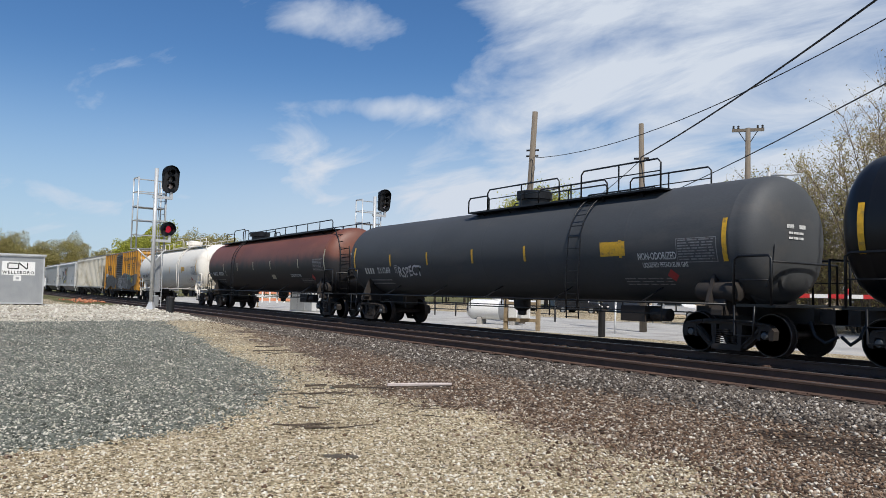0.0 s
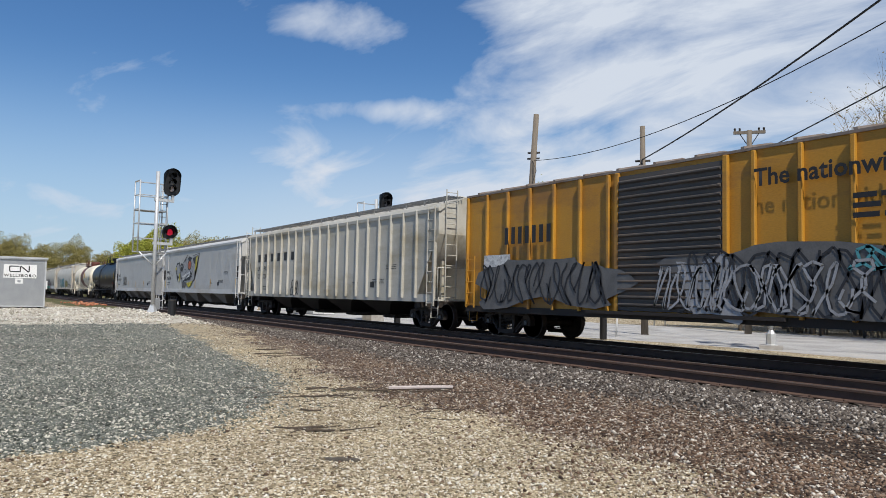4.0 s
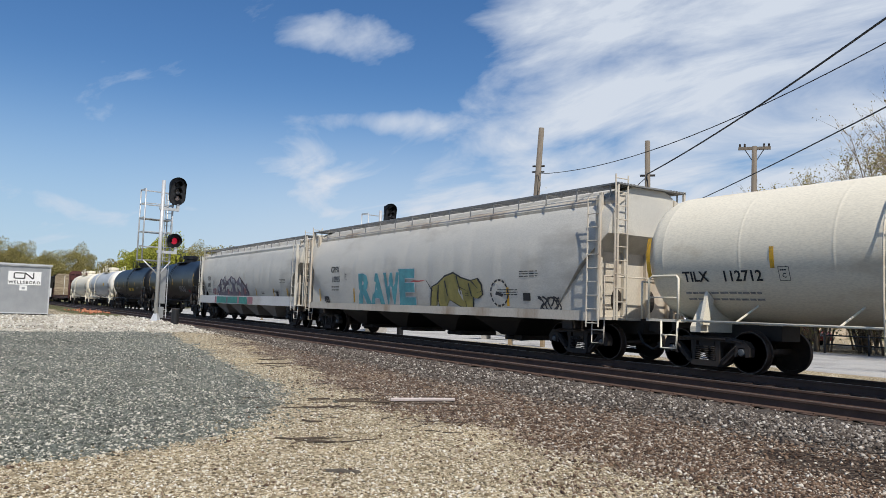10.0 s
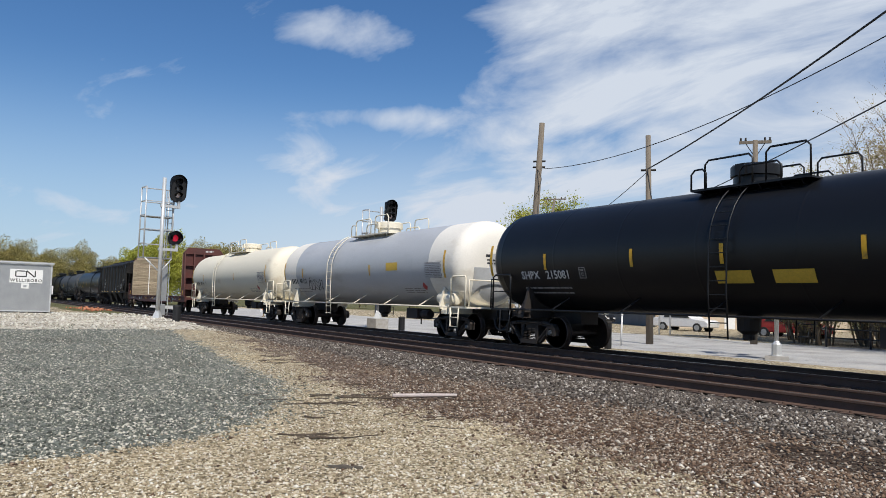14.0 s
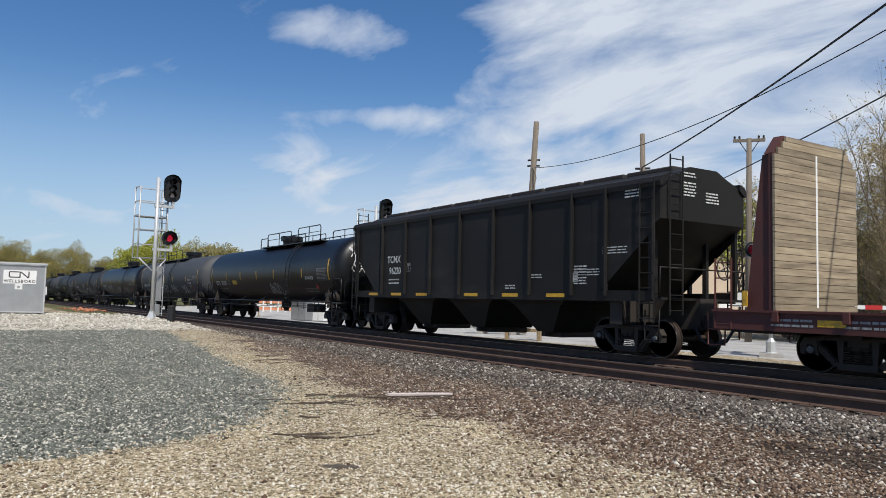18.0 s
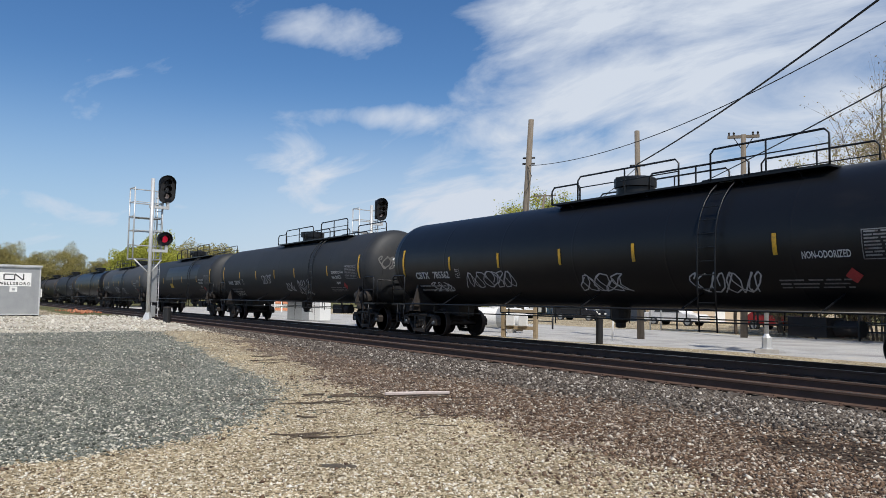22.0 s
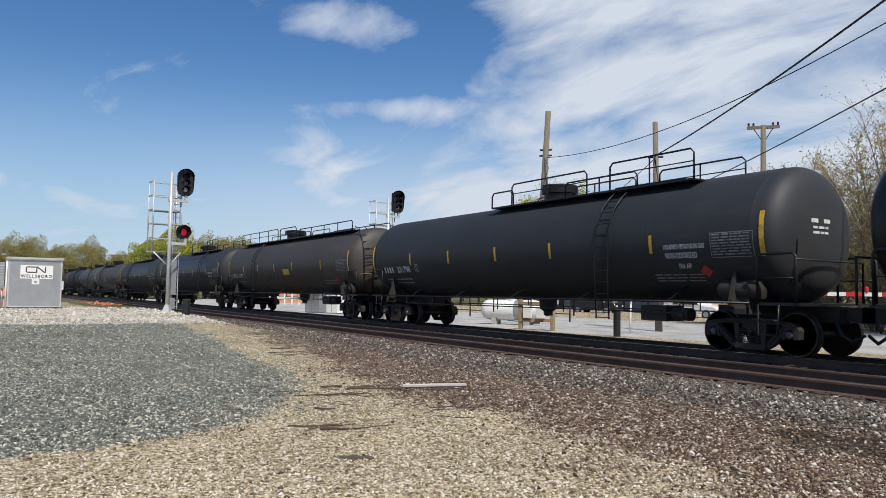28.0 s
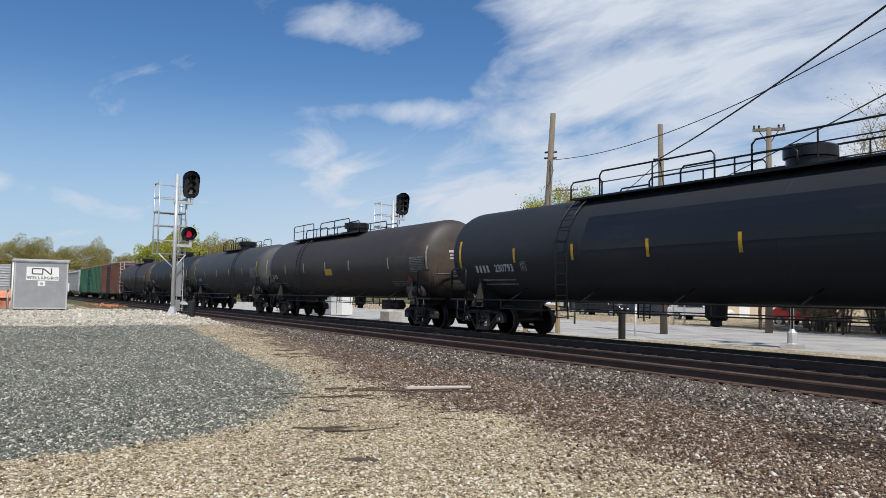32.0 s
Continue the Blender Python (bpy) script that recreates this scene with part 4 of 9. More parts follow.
# orange and white slatted barricades, boxes
b = thing("barricade", "orange and white slatted barricade on legs", "barricade", at=pose(-60.0, 22.6, gz(-60, 22.6), 0, 0, 60))
for k in range(4):
    part("board", boxed(-1.9, 1.9, -0.04, 0.04, 0.55 + 0.28 * k, 0.76 + 0.28 * k), ORANGE if k % 2 == 0 else SIGN_WHITE, b)
for s in range(7):
    part("slat", boxed(-1.8 + 0.6 * s - 0.06, -1.8 + 0.6 * s + 0.06, -0.09, -0.045, 0.4, 1.65), SIGN_WHITE, b)
for s in (-1.6, 1.6):
    part("leg", boxed(s - 0.06, s + 0.06, -0.35, 0.35, 0.0, 0.08), TIMBER, b)
    part("upright", boxed(s - 0.05, s + 0.05, 0.045, 0.12, 0.0, 1.65), TIMBER, b)
for x, y, w, h, m, lab in ((-50.5, 20.9, 1.5, 1.25, GALV, "grey metal equipment box behind the track"), (-48.2, 21.4, 1.1, 1.35, SIGN_WHITE, "white equipment box behind the track")):
    b = thing("equipment_box", lab, "cabinet", "equipment boxes", pose(x, y, gz(x, y), 0, 0, 20))
    part("body", bevelled(boxed(-w / 2, w / 2, -0.5, 0.5, 0.05, h), 0.02), m, b)
    part("lid", bevelled(boxed(-w / 2 - 0.04, w / 2 + 0.04, -0.54, 0.54, h, h + 0.06), 0.015), m, b)
    part("door_seam", boxed(-0.01, 0.01, -0.508, -0.5, 0.1, h - 0.05), STEEL_DARK, b)


def parked_car(x, y, ang, mtl, label, van=False):
    c = thing("parked_car", label, "car", "parked vehicles", pose(x, y, 0.05, 0, 0, ang))
    prof = [(-2.2, 0.35), (2.2, 0.35), (2.25, 0.75), (2.1, 0.95), (1.2, 1.05), (0.6, 1.62), (-1.9, 1.66), (-2.2, 1.05)] if van else [(-2.2, 0.35), (2.2, 0.35), (2.25, 0.7), (2.0, 0.88), (1.0, 0.98), (0.4, 1.42), (-1.1, 1.45), (-1.8, 1.0), (-2.2, 0.95)]
    part("body", bevelled(prism(bmesh.new(), prof, -0.88, 0.88, "y"), 0.05), mtl, c)
    for s in (-1, 1):
        part("side_window", prism(bmesh.new(), [(-1.3, 1.02), (0.8, 1.02), (0.42, 1.36), (-1.05, 1.40)], s * 0.885, s * 0.90, "y"), GLASS_DARK, c)
        for xx in (-1.35, 1.4):
            w = part("wheel", turned(bmesh.new(), [(0.2, s * 0.72), (0.33, s * 0.74), (0.33, s * 0.91), (0.2, s * 0.92)], 18, "y", (xx, 0, 0.33)), RUBBER, c)
            part("rim", turned(bmesh.new(), [(0.01, s * 0.90), (0.2, s * 0.925), (0.2, s * 0.93), (0.01, s * 0.93)], 14, "y", (xx, 0, 0.33)), GALV, w)
    for s in (-0.6, 0.6):
        part("headlight", boxed(2.2, 2.27, s - 0.18, s + 0.18, 0.62, 0.75), SIGN_WHITE, c)


CAR_BLACK = mat("black_car_paint", (0.015, 0.016, 0.02), 0.25, 0, None, 0.2, 2, 10, 0.0)
CAR_WHITE = mat("white_car_paint", (0.7, 0.7, 0.7), 0.25, 0, None, 0.1, 2, 10, 0.0)
CAR_RED = mat("red_car_paint", (0.35, 0.03, 0.03), 0.25, 0, None, 0.1, 2, 10, 0.0)
parked_car(-50.0, 47.0, 20, CAR_BLACK, "black pickup parked across the yard", True)
parked_car(-38.0, 45.5, 10, CAR_WHITE, "white car parked by the warehouse")
parked_car(-28.5, 44.0, 5, CAR_RED, "dark red car parked by the warehouse")
parked_car(-58.0, 46.0, 15, CAR_WHITE, "white van parked across the yard", True)

# ---- trees ----
BARK = mat("grey_brown_bark", (0.10, 0.075, 0.052), 0.95, 0, (0.06, 0.045, 0.035), 0.7, 3, 30, 0.5, stretch=(3, 3, 0.6))


def leaf_paint(name, a, b):
    m = mat(name, a, 0.7, 0, b, 0.9, 0.35, 3, 0.0, island=0.28)
    n, l = m.node_tree.nodes, m.node_tree.links
    b = n["Principled BSDF"]
    b.inputs["Specular IOR Level"].default_value = 0.2
    # light passes through young leaves
    tr = n.new("ShaderNodeBsdfTranslucent")
    mx = n.new("ShaderNodeMixShader")
    mx.inputs[0].default_value = 0.5
    l.new(b.inputs["Base Color"].links[0].from_socket, tr.inputs["Color"])
    l.new(b.outputs[0], mx.inputs[1])
    l.new(tr.outputs[0], mx.inputs[2])
    l.new(mx.outputs[0], n["Material Output"].inputs["Surface"])
    return m


# Leaf and bud colours lifted above real ones to offset shade inside the crowns.
LEAF_GREEN = leaf_paint("fresh_green_leaves", (0.52, 0.52, 0.10), (0.40, 0.42, 0.09))
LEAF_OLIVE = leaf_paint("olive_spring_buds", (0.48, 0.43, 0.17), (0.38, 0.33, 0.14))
LEAF_BROWN = leaf_paint("brown_catkins", (0.38, 0.31, 0.18), (0.28, 0.22, 0.13))
# Twigs likewise set paler to make up for shading each other.
TWIG = mat("pale_twigs", (0.40, 0.31, 0.19), 0.95, 0, (0.26, 0.20, 0.13), 0.6, 2, 10, 0.0)


def blades(a, b, w, rs, name, material, parent):
    """Thin tapering blades from points a to points b, as one mass."""
    n = len(a)
    d = b - a
    s = np.cross(d, rs.normal(size=(n, 3)))
    s *= (w / np.maximum(np.linalg.norm(s, axis=1), 1e-6))[:, None]
    co = np.stack([a - s, a + s, b + s * 0.3, b - s * 0.3], 1).reshape(-1, 3)
    me = bpy.data.meshes.new(name)
    me.from_pydata(co.tolist(), [], np.arange(n * 4).reshape(-1, 4).tolist())
    return tagged(link(name, me, material, parent), kind="stuff")


def leaf_mass(c, size, rs, leaf, parent):
    n = len(c)
    sz = size * rs.uniform(0.5, 1.3, n)
    u = rs.normal(size=(n, 3)); u /= np.linalg.norm(u, axis=1)[:, None]
    w = np.cross(u, rs.normal(size=(n, 3))); w /= np.linalg.norm(w, axis=1)[:, None]
    u, w = u * sz[:, None], w * sz[:, None] * 0.6
    co = np.stack([c - u, c + w, c + u, c - w], 1).reshape(-1, 3)
    me = bpy.data.meshes.new("crown")
    me.from_pydata(co.tolist(), [], np.arange(n * 4).reshape(-1, 4).tolist())
    return tagged(link("crown", me, leaf, parent), kind="stuff")


def crown_tree(x, y, h, w, base, leaf, leaves, label, seed, size=0.2, clumps=70, trunk_r=0.2, loose=0.07):
    """A trunk, limbs out to clumps that fill a rounded crown, leaves about the clumps."""
    rs = np.random.RandomState(seed)
    t = thing("tree", label, "tree", "trees", pose(x, y, gz(x, y)))
    q = rs.normal(size=(clumps, 3))
    q /= np.linalg.norm(q, axis=1)[:, None]
    q[:, 2] = np.where(q[:, 2] < -0.55, -q[:, 2] * 0.6, q[:, 2])
    rad = rs.uniform(0.12, 1.0, clumps) ** 0.42 * (1 + 0.16 * np.sin(3 * q[:, 0] + seed) + 0.10 * np.sin(7 * q[:, 1] + 2 * seed))
    c = q * (rad * 0.90)[:, None] * np.array([w / 2, w / 2, (h - base) / 2]) + np.array([0, 0, (h + base) / 2])
    wood = bmesh.new()
    top = base + 0.55 * (h - base)
    p = Vector((0, 0, -0.3))
    axis = [p]
    for k in range(1, 7):
        axis.append(Vector((rs.uniform(-0.12, 0.12) * k * 0.4, rs.uniform(-0.12, 0.12) * k * 0.4, top * k / 6)))
    for k in range(6):
        tube(wood, axis[k], axis[k + 1], trunk_r * (1 - 0.13 * k), 8, trunk_r * (1 - 0.13 * (k + 1)), cap=False)
    for k in range(clumps):
        e = Vector(c[k])
        f = min(0.95, max(0.30, (e.z - 0.35 * math.hypot(e.x, e.y)) / top * rs.uniform(0.55, 0.85)))
        i = min(5, int(f * 6))
        s = axis[i].lerp(axis[i + 1], f * 6 - i)
        m = s.lerp(e, 0.5) + Vector((rs.uniform(-0.3, 0.3), rs.uniform(-0.3, 0.3), rs.uniform(0.0, 0.5)))
        r0 = trunk_r * 0.28
        tube(wood, s, m, r0, 5, r0 * 0.6, cap=False)
        tube(wood, m, e, r0 * 0.6, 4, r0 * 0.2, cap=False)
    part("trunk", wood, BARK, t)
    idx = rs.randint(clumps, size=leaves // 6)
    a = c[idx] + rs.normal(0, w * loose * 0.4, (len(idx), 3))
    b = a + rs.normal(0, 1, a.shape) * w * loose + np.array([0, 0, w * loose * 0.4])
    blades(a, b, 0.012, rs, "twig_mass", TWIG, t)
    idx = rs.randint(clumps, size=leaves)
    big = rs.uniform(0.5, 1.5, clumps)
    leaf_mass(c[idx] + rs.normal(0, 1, (leaves, 3)) * (w * loose * big[idx])[:, None] * np.array([1, 1, 0.7]), size, rs, leaf, t)
    return t


def thicket_tree(x, y, h, w, leaf, buds, label, seed, stems=10, branches=30, twigs=10, r=0.055):
    """Many thin stems from one root, with branches from low down and fine twigs."""
    rs = np.random.RandomState(seed)
    t = thing("tree", label, "tree", "trees", pose(x, y, gz(x, y)))
    wood = bmesh.new()
    A, D, F = [], [], []
    for s in range(stems):
        a = rs.uniform(0, 6.28)
        lean = rs.uniform(0.05, 0.55) * w / h
        hh = h * rs.uniform(0.62, 1.0)
        p = np.array([math.cos(a), math.sin(a), 0]) * rs.uniform(0.05, 0.12) * w - np.array([0, 0, 0.2])
        d = np.array([math.cos(a) * lean, math.sin(a) * lean, 1.0])
        n = 7
        for k in range(n):
            d = d + rs.normal(0, 0.07, 3) * np.array([1, 1, 0])
            q = p + d * hh / n
            tube(wood, p, q, r * (1 - 0.8 * k / n), 5, r * (1 - 0.8 * (k + 1) / n), cap=False)
            m = branches // n + (rs.uniform() < 0.5)
            f = rs.uniform(0, 1, m)[:, None]
            A.append(p + (q - p) * f)
            D.append(np.repeat(d[None], m, 0))
            F.append((k + f[:, 0]) / n)
            p = q
    part("trunk", wood, BARK_PALE, t)
    A, D, F = np.concatenate(A), np.concatenate(D), np.concatenate(F)
    k = F > 0.08
    A, D, F = A[k], D[k], F[k]
    n = len(A)
    ang = rs.uniform(0, 6.28, n)
    out = np.stack([np.cos(ang), np.sin(ang), rs.uniform(0.1, 0.9, n)], -1)
    L = h * rs.uniform(0.08, 0.20, n) * (1.15 - 0.8 * F)
    B = A + (D * 0.45 + out * 0.75) * L[:, None]
    blades(A, B, 0.017, rs, "branch_mass", BARK_PALE, t)
    f = rs.uniform(0.15, 1.0, (n, twigs, 1))
    a = (A[:, None] + (B - A)[:, None] * f).reshape(-1, 3)
    m = len(a)
    b = a + (rs.normal(0, 0.7, (m, 3)) + np.repeat(((B - A) / L[:, None])[:, None], twigs, 1).reshape(-1, 3) + np.array([0, 0, 0.35])) * (h * rs.uniform(0.025, 0.06, m))[:, None]
    blades(a, b, 0.008, rs, "twig_mass", TWIG, t)
    i = rs.randint(m, size=buds)
    leaf_mass(a[i] + (b - a)[i] * rs.uniform(0.3, 1.1, (buds, 1)) + rs.normal(0, 0.06, (buds, 3)), 0.055, rs, leaf, t)
    return t


BARK_PALE = mat("pale_brown_bark", (0.22, 0.165, 0.11), 0.95, 0, (0.12, 0.09, 0.06), 0.7, 3, 30, 0.3)
crown_tree(-70.5, 60.5, 13.7, 15.0, 2.0, LEAF_GREEN, 62000, "broad round maple in fresh yellow-green leaf", 1, 0.13, 300, 0.30, 0.040)
crown_tree(-91.5, 63, 8.9, 9.5, 1.0, LEAF_GREEN, 24000, "small tree in fresh green leaf", 2, 0.12, 110)
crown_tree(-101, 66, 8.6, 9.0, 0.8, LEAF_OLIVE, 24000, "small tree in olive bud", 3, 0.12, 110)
crown_tree(-84, 72, 9.4, 9.0, 0.8, LEAF_GREEN, 24000, "green tree behind the crossing sign", 4, 0.12, 110)
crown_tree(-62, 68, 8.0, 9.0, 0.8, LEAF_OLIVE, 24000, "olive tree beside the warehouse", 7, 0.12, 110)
crown_tree(-25.3, 35.0, 8.7, 4.0, 1.6, LEAF_GREEN, 5200, "young poplar in bright green leaf by the crossing", 5, 0.085, 60, 0.10, 0.075)
for k, (x, y, h, w, lf, n) in enumerate((
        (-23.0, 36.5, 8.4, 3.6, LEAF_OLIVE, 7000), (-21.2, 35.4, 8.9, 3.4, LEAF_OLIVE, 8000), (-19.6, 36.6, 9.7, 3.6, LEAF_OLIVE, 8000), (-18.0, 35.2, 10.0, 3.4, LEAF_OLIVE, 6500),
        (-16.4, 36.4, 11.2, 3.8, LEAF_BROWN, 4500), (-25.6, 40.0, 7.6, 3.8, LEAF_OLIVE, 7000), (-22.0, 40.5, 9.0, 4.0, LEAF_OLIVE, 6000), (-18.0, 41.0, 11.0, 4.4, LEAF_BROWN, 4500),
        (-14.0, 40.0, 12.2, 4.6, LEAF_BROWN, 4000), (-10.5, 38.0, 12.6, 5.0, LEAF_BROWN, 3500), (-6.5, 39.0, 12.6, 5.0, LEAF_BROWN, 3500))):
    thicket_tree(x, y, h, w, lf, n, "dense budding tree with many thin stems by the road", 20 + k)
for k, (x, y, h, w) in enumerate(((-14.9, 33.0, 12.6, 6.5), (-11.6, 31.5, 13.4, 7.0), (-8.0, 34.0, 13.8, 7.0))):
    thicket_tree(x, y, h, w, LEAF_BROWN, 2600, "tall nearly bare tree with fine budding twigs by the road", 40 + k, 6, 42, 9, 0.10)


def far_wood(name, cx, cy, dx, dy, n, h, leaf, label, seed, m0=4200, lo=0.10, hi=0.24):
    """A far belt of trees as one mass of small clumps with trunks."""
    rs = np.random.RandomState(seed)
    co, trunks = [], bmesh.new()
    for k in range(n):
        t = (k + rs.uniform(0.1, 0.9)) / n
        bx, by = cx + dx * t + rs.uniform(-3, 3), cy + dy * t + rs.uniform(-3, 3)
        hh = h * rs.uniform(0.7, 1.08)
        tube(trunks, (bx, by, -0.3), (bx + rs.uniform(-0.5, 0.5), by, hh * 0.8), 0.16, 5, 0.04)
        for j in range(6):
            a = rs.uniform(0, 6.28)
            z = hh * rs.uniform(0.3, 0.7)
            tube(trunks, (bx, by, z), (bx + math.cos(a) * hh * 0.25, by + math.sin(a) * hh * 0.25, z + hh * 0.25), 0.06, 4, 0.02)
        m = m0
        q = rs.normal(size=(m, 3))
        q /= np.linalg.norm(q, axis=1)[:, None]
        rad = rs.uniform(0.35, 1.0, m) ** 0.5 * (1 + 0.22 * np.sin(5 * q[:, 0] + k) * np.cos(4 * q[:, 1] - k) + 0.12 * np.sin(11 * q[:, 2] + 2 * k))
        co.append(np.array([bx, by, hh * 0.56]) + q * rad[:, None] * np.array([hh * 0.34, hh * 0.34, hh * 0.44]))
    c = np.concatenate(co)
    m = len(c)
    u = rs.normal(size=(m, 3)); u /= np.linalg.norm(u, axis=1)[:, None]
    w = np.cross(u, rs.normal(size=(m, 3))); w /= np.linalg.norm(w, axis=1)[:, None]
    sz = rs.uniform(lo, hi, m)[:, None]
    v = np.stack([c - u * sz, c + w * sz * 0.7, c + u * sz, c - w * sz * 0.7], 1).reshape(-1, 3)
    me = bpy.data.meshes.new(name)
    me.from_pydata(v.tolist(), [], np.arange(m * 4).reshape(-1, 4).tolist())
    o = tagged(thing(name, label, "trees"), kind="stuff")
    tagged(link("crowns", me, leaf, o), kind="stuff")
    tagged(part("trunks", trunks, BARK_PALE, o), kind="stuff")


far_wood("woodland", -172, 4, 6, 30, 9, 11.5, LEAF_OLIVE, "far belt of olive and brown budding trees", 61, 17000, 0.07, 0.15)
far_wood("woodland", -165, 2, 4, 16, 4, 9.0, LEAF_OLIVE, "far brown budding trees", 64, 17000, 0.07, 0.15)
far_wood("woodland", -122, 20.5, 5, 5, 3, 10.5, LEAF_GREEN, "far green trees behind the train", 62, 17000, 0.07, 0.15)
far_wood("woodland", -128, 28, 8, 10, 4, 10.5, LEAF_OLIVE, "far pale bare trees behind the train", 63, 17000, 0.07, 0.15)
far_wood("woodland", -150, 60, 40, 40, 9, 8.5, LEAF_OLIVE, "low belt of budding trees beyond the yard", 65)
far_wood("woodland", -60, 95, 90, -10, 12, 9.0, LEAF_BROWN, "far belt of trees behind the warehouse", 66)
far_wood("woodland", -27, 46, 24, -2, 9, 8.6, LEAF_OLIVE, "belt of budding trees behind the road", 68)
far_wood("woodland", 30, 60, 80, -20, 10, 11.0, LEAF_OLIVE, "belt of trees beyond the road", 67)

# ---- the train ----
RAIL = 0.40                      # rail head
FAR = 15.30         # centre line of the far track
SPEED = 16.85
STEEL = mat("truck_steel", (0.036, 0.031, 0.027), 0.75, 0.2, (0.042, 0.030, 0.024), 0.6, 5, 90, 0.3)
WHEEL = mat("wheel_steel", (0.045, 0.035, 0.03), 0.6, 0.5, (0.09, 0.06, 0.045), 0.6, 6, 80, 0.2)
TREAD = mat("worn_rim_steel", (0.16, 0.15, 0.145), 0.45, 0.6, (0.05, 0.04, 0.035), 0.8, 8, 60, 0.05)
HUB = mat("bearing_cap", (0.10, 0.11, 0.12), 0.5, 0.4, scale=8, bump=0.1)
YELLOW = mat("yellow_reflective_tape", (0.75, 0.42, 0.02), 0.45, scale=12, bump=0.05, dirt=(0.25, 0.16, 0.05), dirt_amount=0.4)
WHITE_PAINT = mat("white_stencil_paint", (0.72, 0.72, 0.70), 0.6, scale=14, bump=0.05, dirt=(0.3, 0.3, 0.3), dirt_amount=0.5)
BLACK_PAINT = mat("black_stencil_paint", (0.02, 0.02, 0.022), 0.6, scale=14, bump=0.05)
YELLOW_PAINT = mat("yellow_stencil_paint", (0.70, 0.45, 0.05), 0.6, scale=14, bump=0.05)
RED_PAINT = mat("red_placard", (0.45, 0.05, 0.05), 0.6, scale=14, bump=0.05)
CACHE = {}


def shared(key, make):
    """One mesh for all alike parts."""
    if key not in CACHE:
        bm = make()
        me = bpy.data.meshes.new(key[0] if isinstance(key, tuple) else key)
        bm.normal_update()
        bm.to_mesh(me)
        bm.free()
        me.shade_smooth()
        me.set_sharp_from_angle(angle=radians(35))
        CACHE[key] = me
    return CACHE[key]


def spot(name, key, make, material, parent, at=None, label=""):
    me = shared(key, make)
    if not me.materials:
        me.materials.append(material)
    ob = new(name, me)
    ob.parent = parent
    if at is not None:
        ob.matrix_basis = at
    if label:
        ob["label"] = label
    return ob


# -- trucks
def wheel_bm():
    bm = bmesh.new()
    for s in (-1, 1):
        prof = [(0.10, -0.01), (0.12, 0.05), (0.30, 0.02), (0.40, 0.035), (0.42, 0.07), (0.455, 0.065), (0.462, -0.055), (0.49, -0.06), (0.49, -0.085), (0.41, -0.085), (0.40, -0.05), (0.2, -0.045), (0.1, -0.06)]
        turned(bm, [(r, s * (0.755 + h)) for r, h in prof], 28, "y")
    tube(bm, (0, -0.85, 0), (0, 0.85, 0), 0.085, 12)
    return bm


def sideframe_bm():
    """A cast side frame: top member, two slanting legs, spring seat, columns and axle jaws, open between them."""
    bm = bmesh.new()
    def slab(outline, t=0.065):
        prism(bm, outline, -t, t, "y")
    slab([(-1.02, 0.17), (-0.55, 0.20), (0.55, 0.20), (1.02, 0.17), (0.98, 0.25), (0.5, 0.31), (-0.5, 0.31), (-0.98, 0.25)], 0.075)
    slab([(-0.36, -0.34), (0.36, -0.34), (0.40, -0.22), (-0.40, -0.22)], 0.11)
    for s in (-1, 1):
        slab([(s * 0.80, 0.20), (s * 0.92, 0.12), (s * 0.46, -0.30), (s * 0.34, -0.26)])
        slab([(s * 0.28, -0.24), (s * 0.36, -0.24), (s * 0.40, 0.22), (s * 0.26, 0.22)], 0.08)
        slab([(s * 0.76, -0.10), (s * 0.82, -0.10), (s * 0.86, 0.10), (s * 1.00, 0.10), (s * 1.04, -0.10), (s * 1.13, -0.08), (s * 1.15, 0.10), (s * 1.04, 0.24), (s * 0.80, 0.20)], 0.09)
        tube(bm, (s * 0.62, -0.07, 0.255), (s * 0.95, -0.07, 0.215), 0.035, 6)
        tube(bm, (s * 0.44, -0.075, -0.20), (s * 0.80, -0.075, 0.12), 0.030, 6)
    tube(bm, (-0.55, -0.08, 0.26), (0.55, -0.08, 0.26), 0.04, 6)
    return bm


def springs_bm():
    bm = bmesh.new()
    for x in (-0.2, 0.0, 0.2):
        for k in range(7):
            z = -0.24 + k * 0.045
            turned(bm, [(0.05, z), (0.085, z + 0.008), (0.085, z + 0.02), (0.05, z + 0.028)], 10, "z", (x, 0, 0))
    return bm


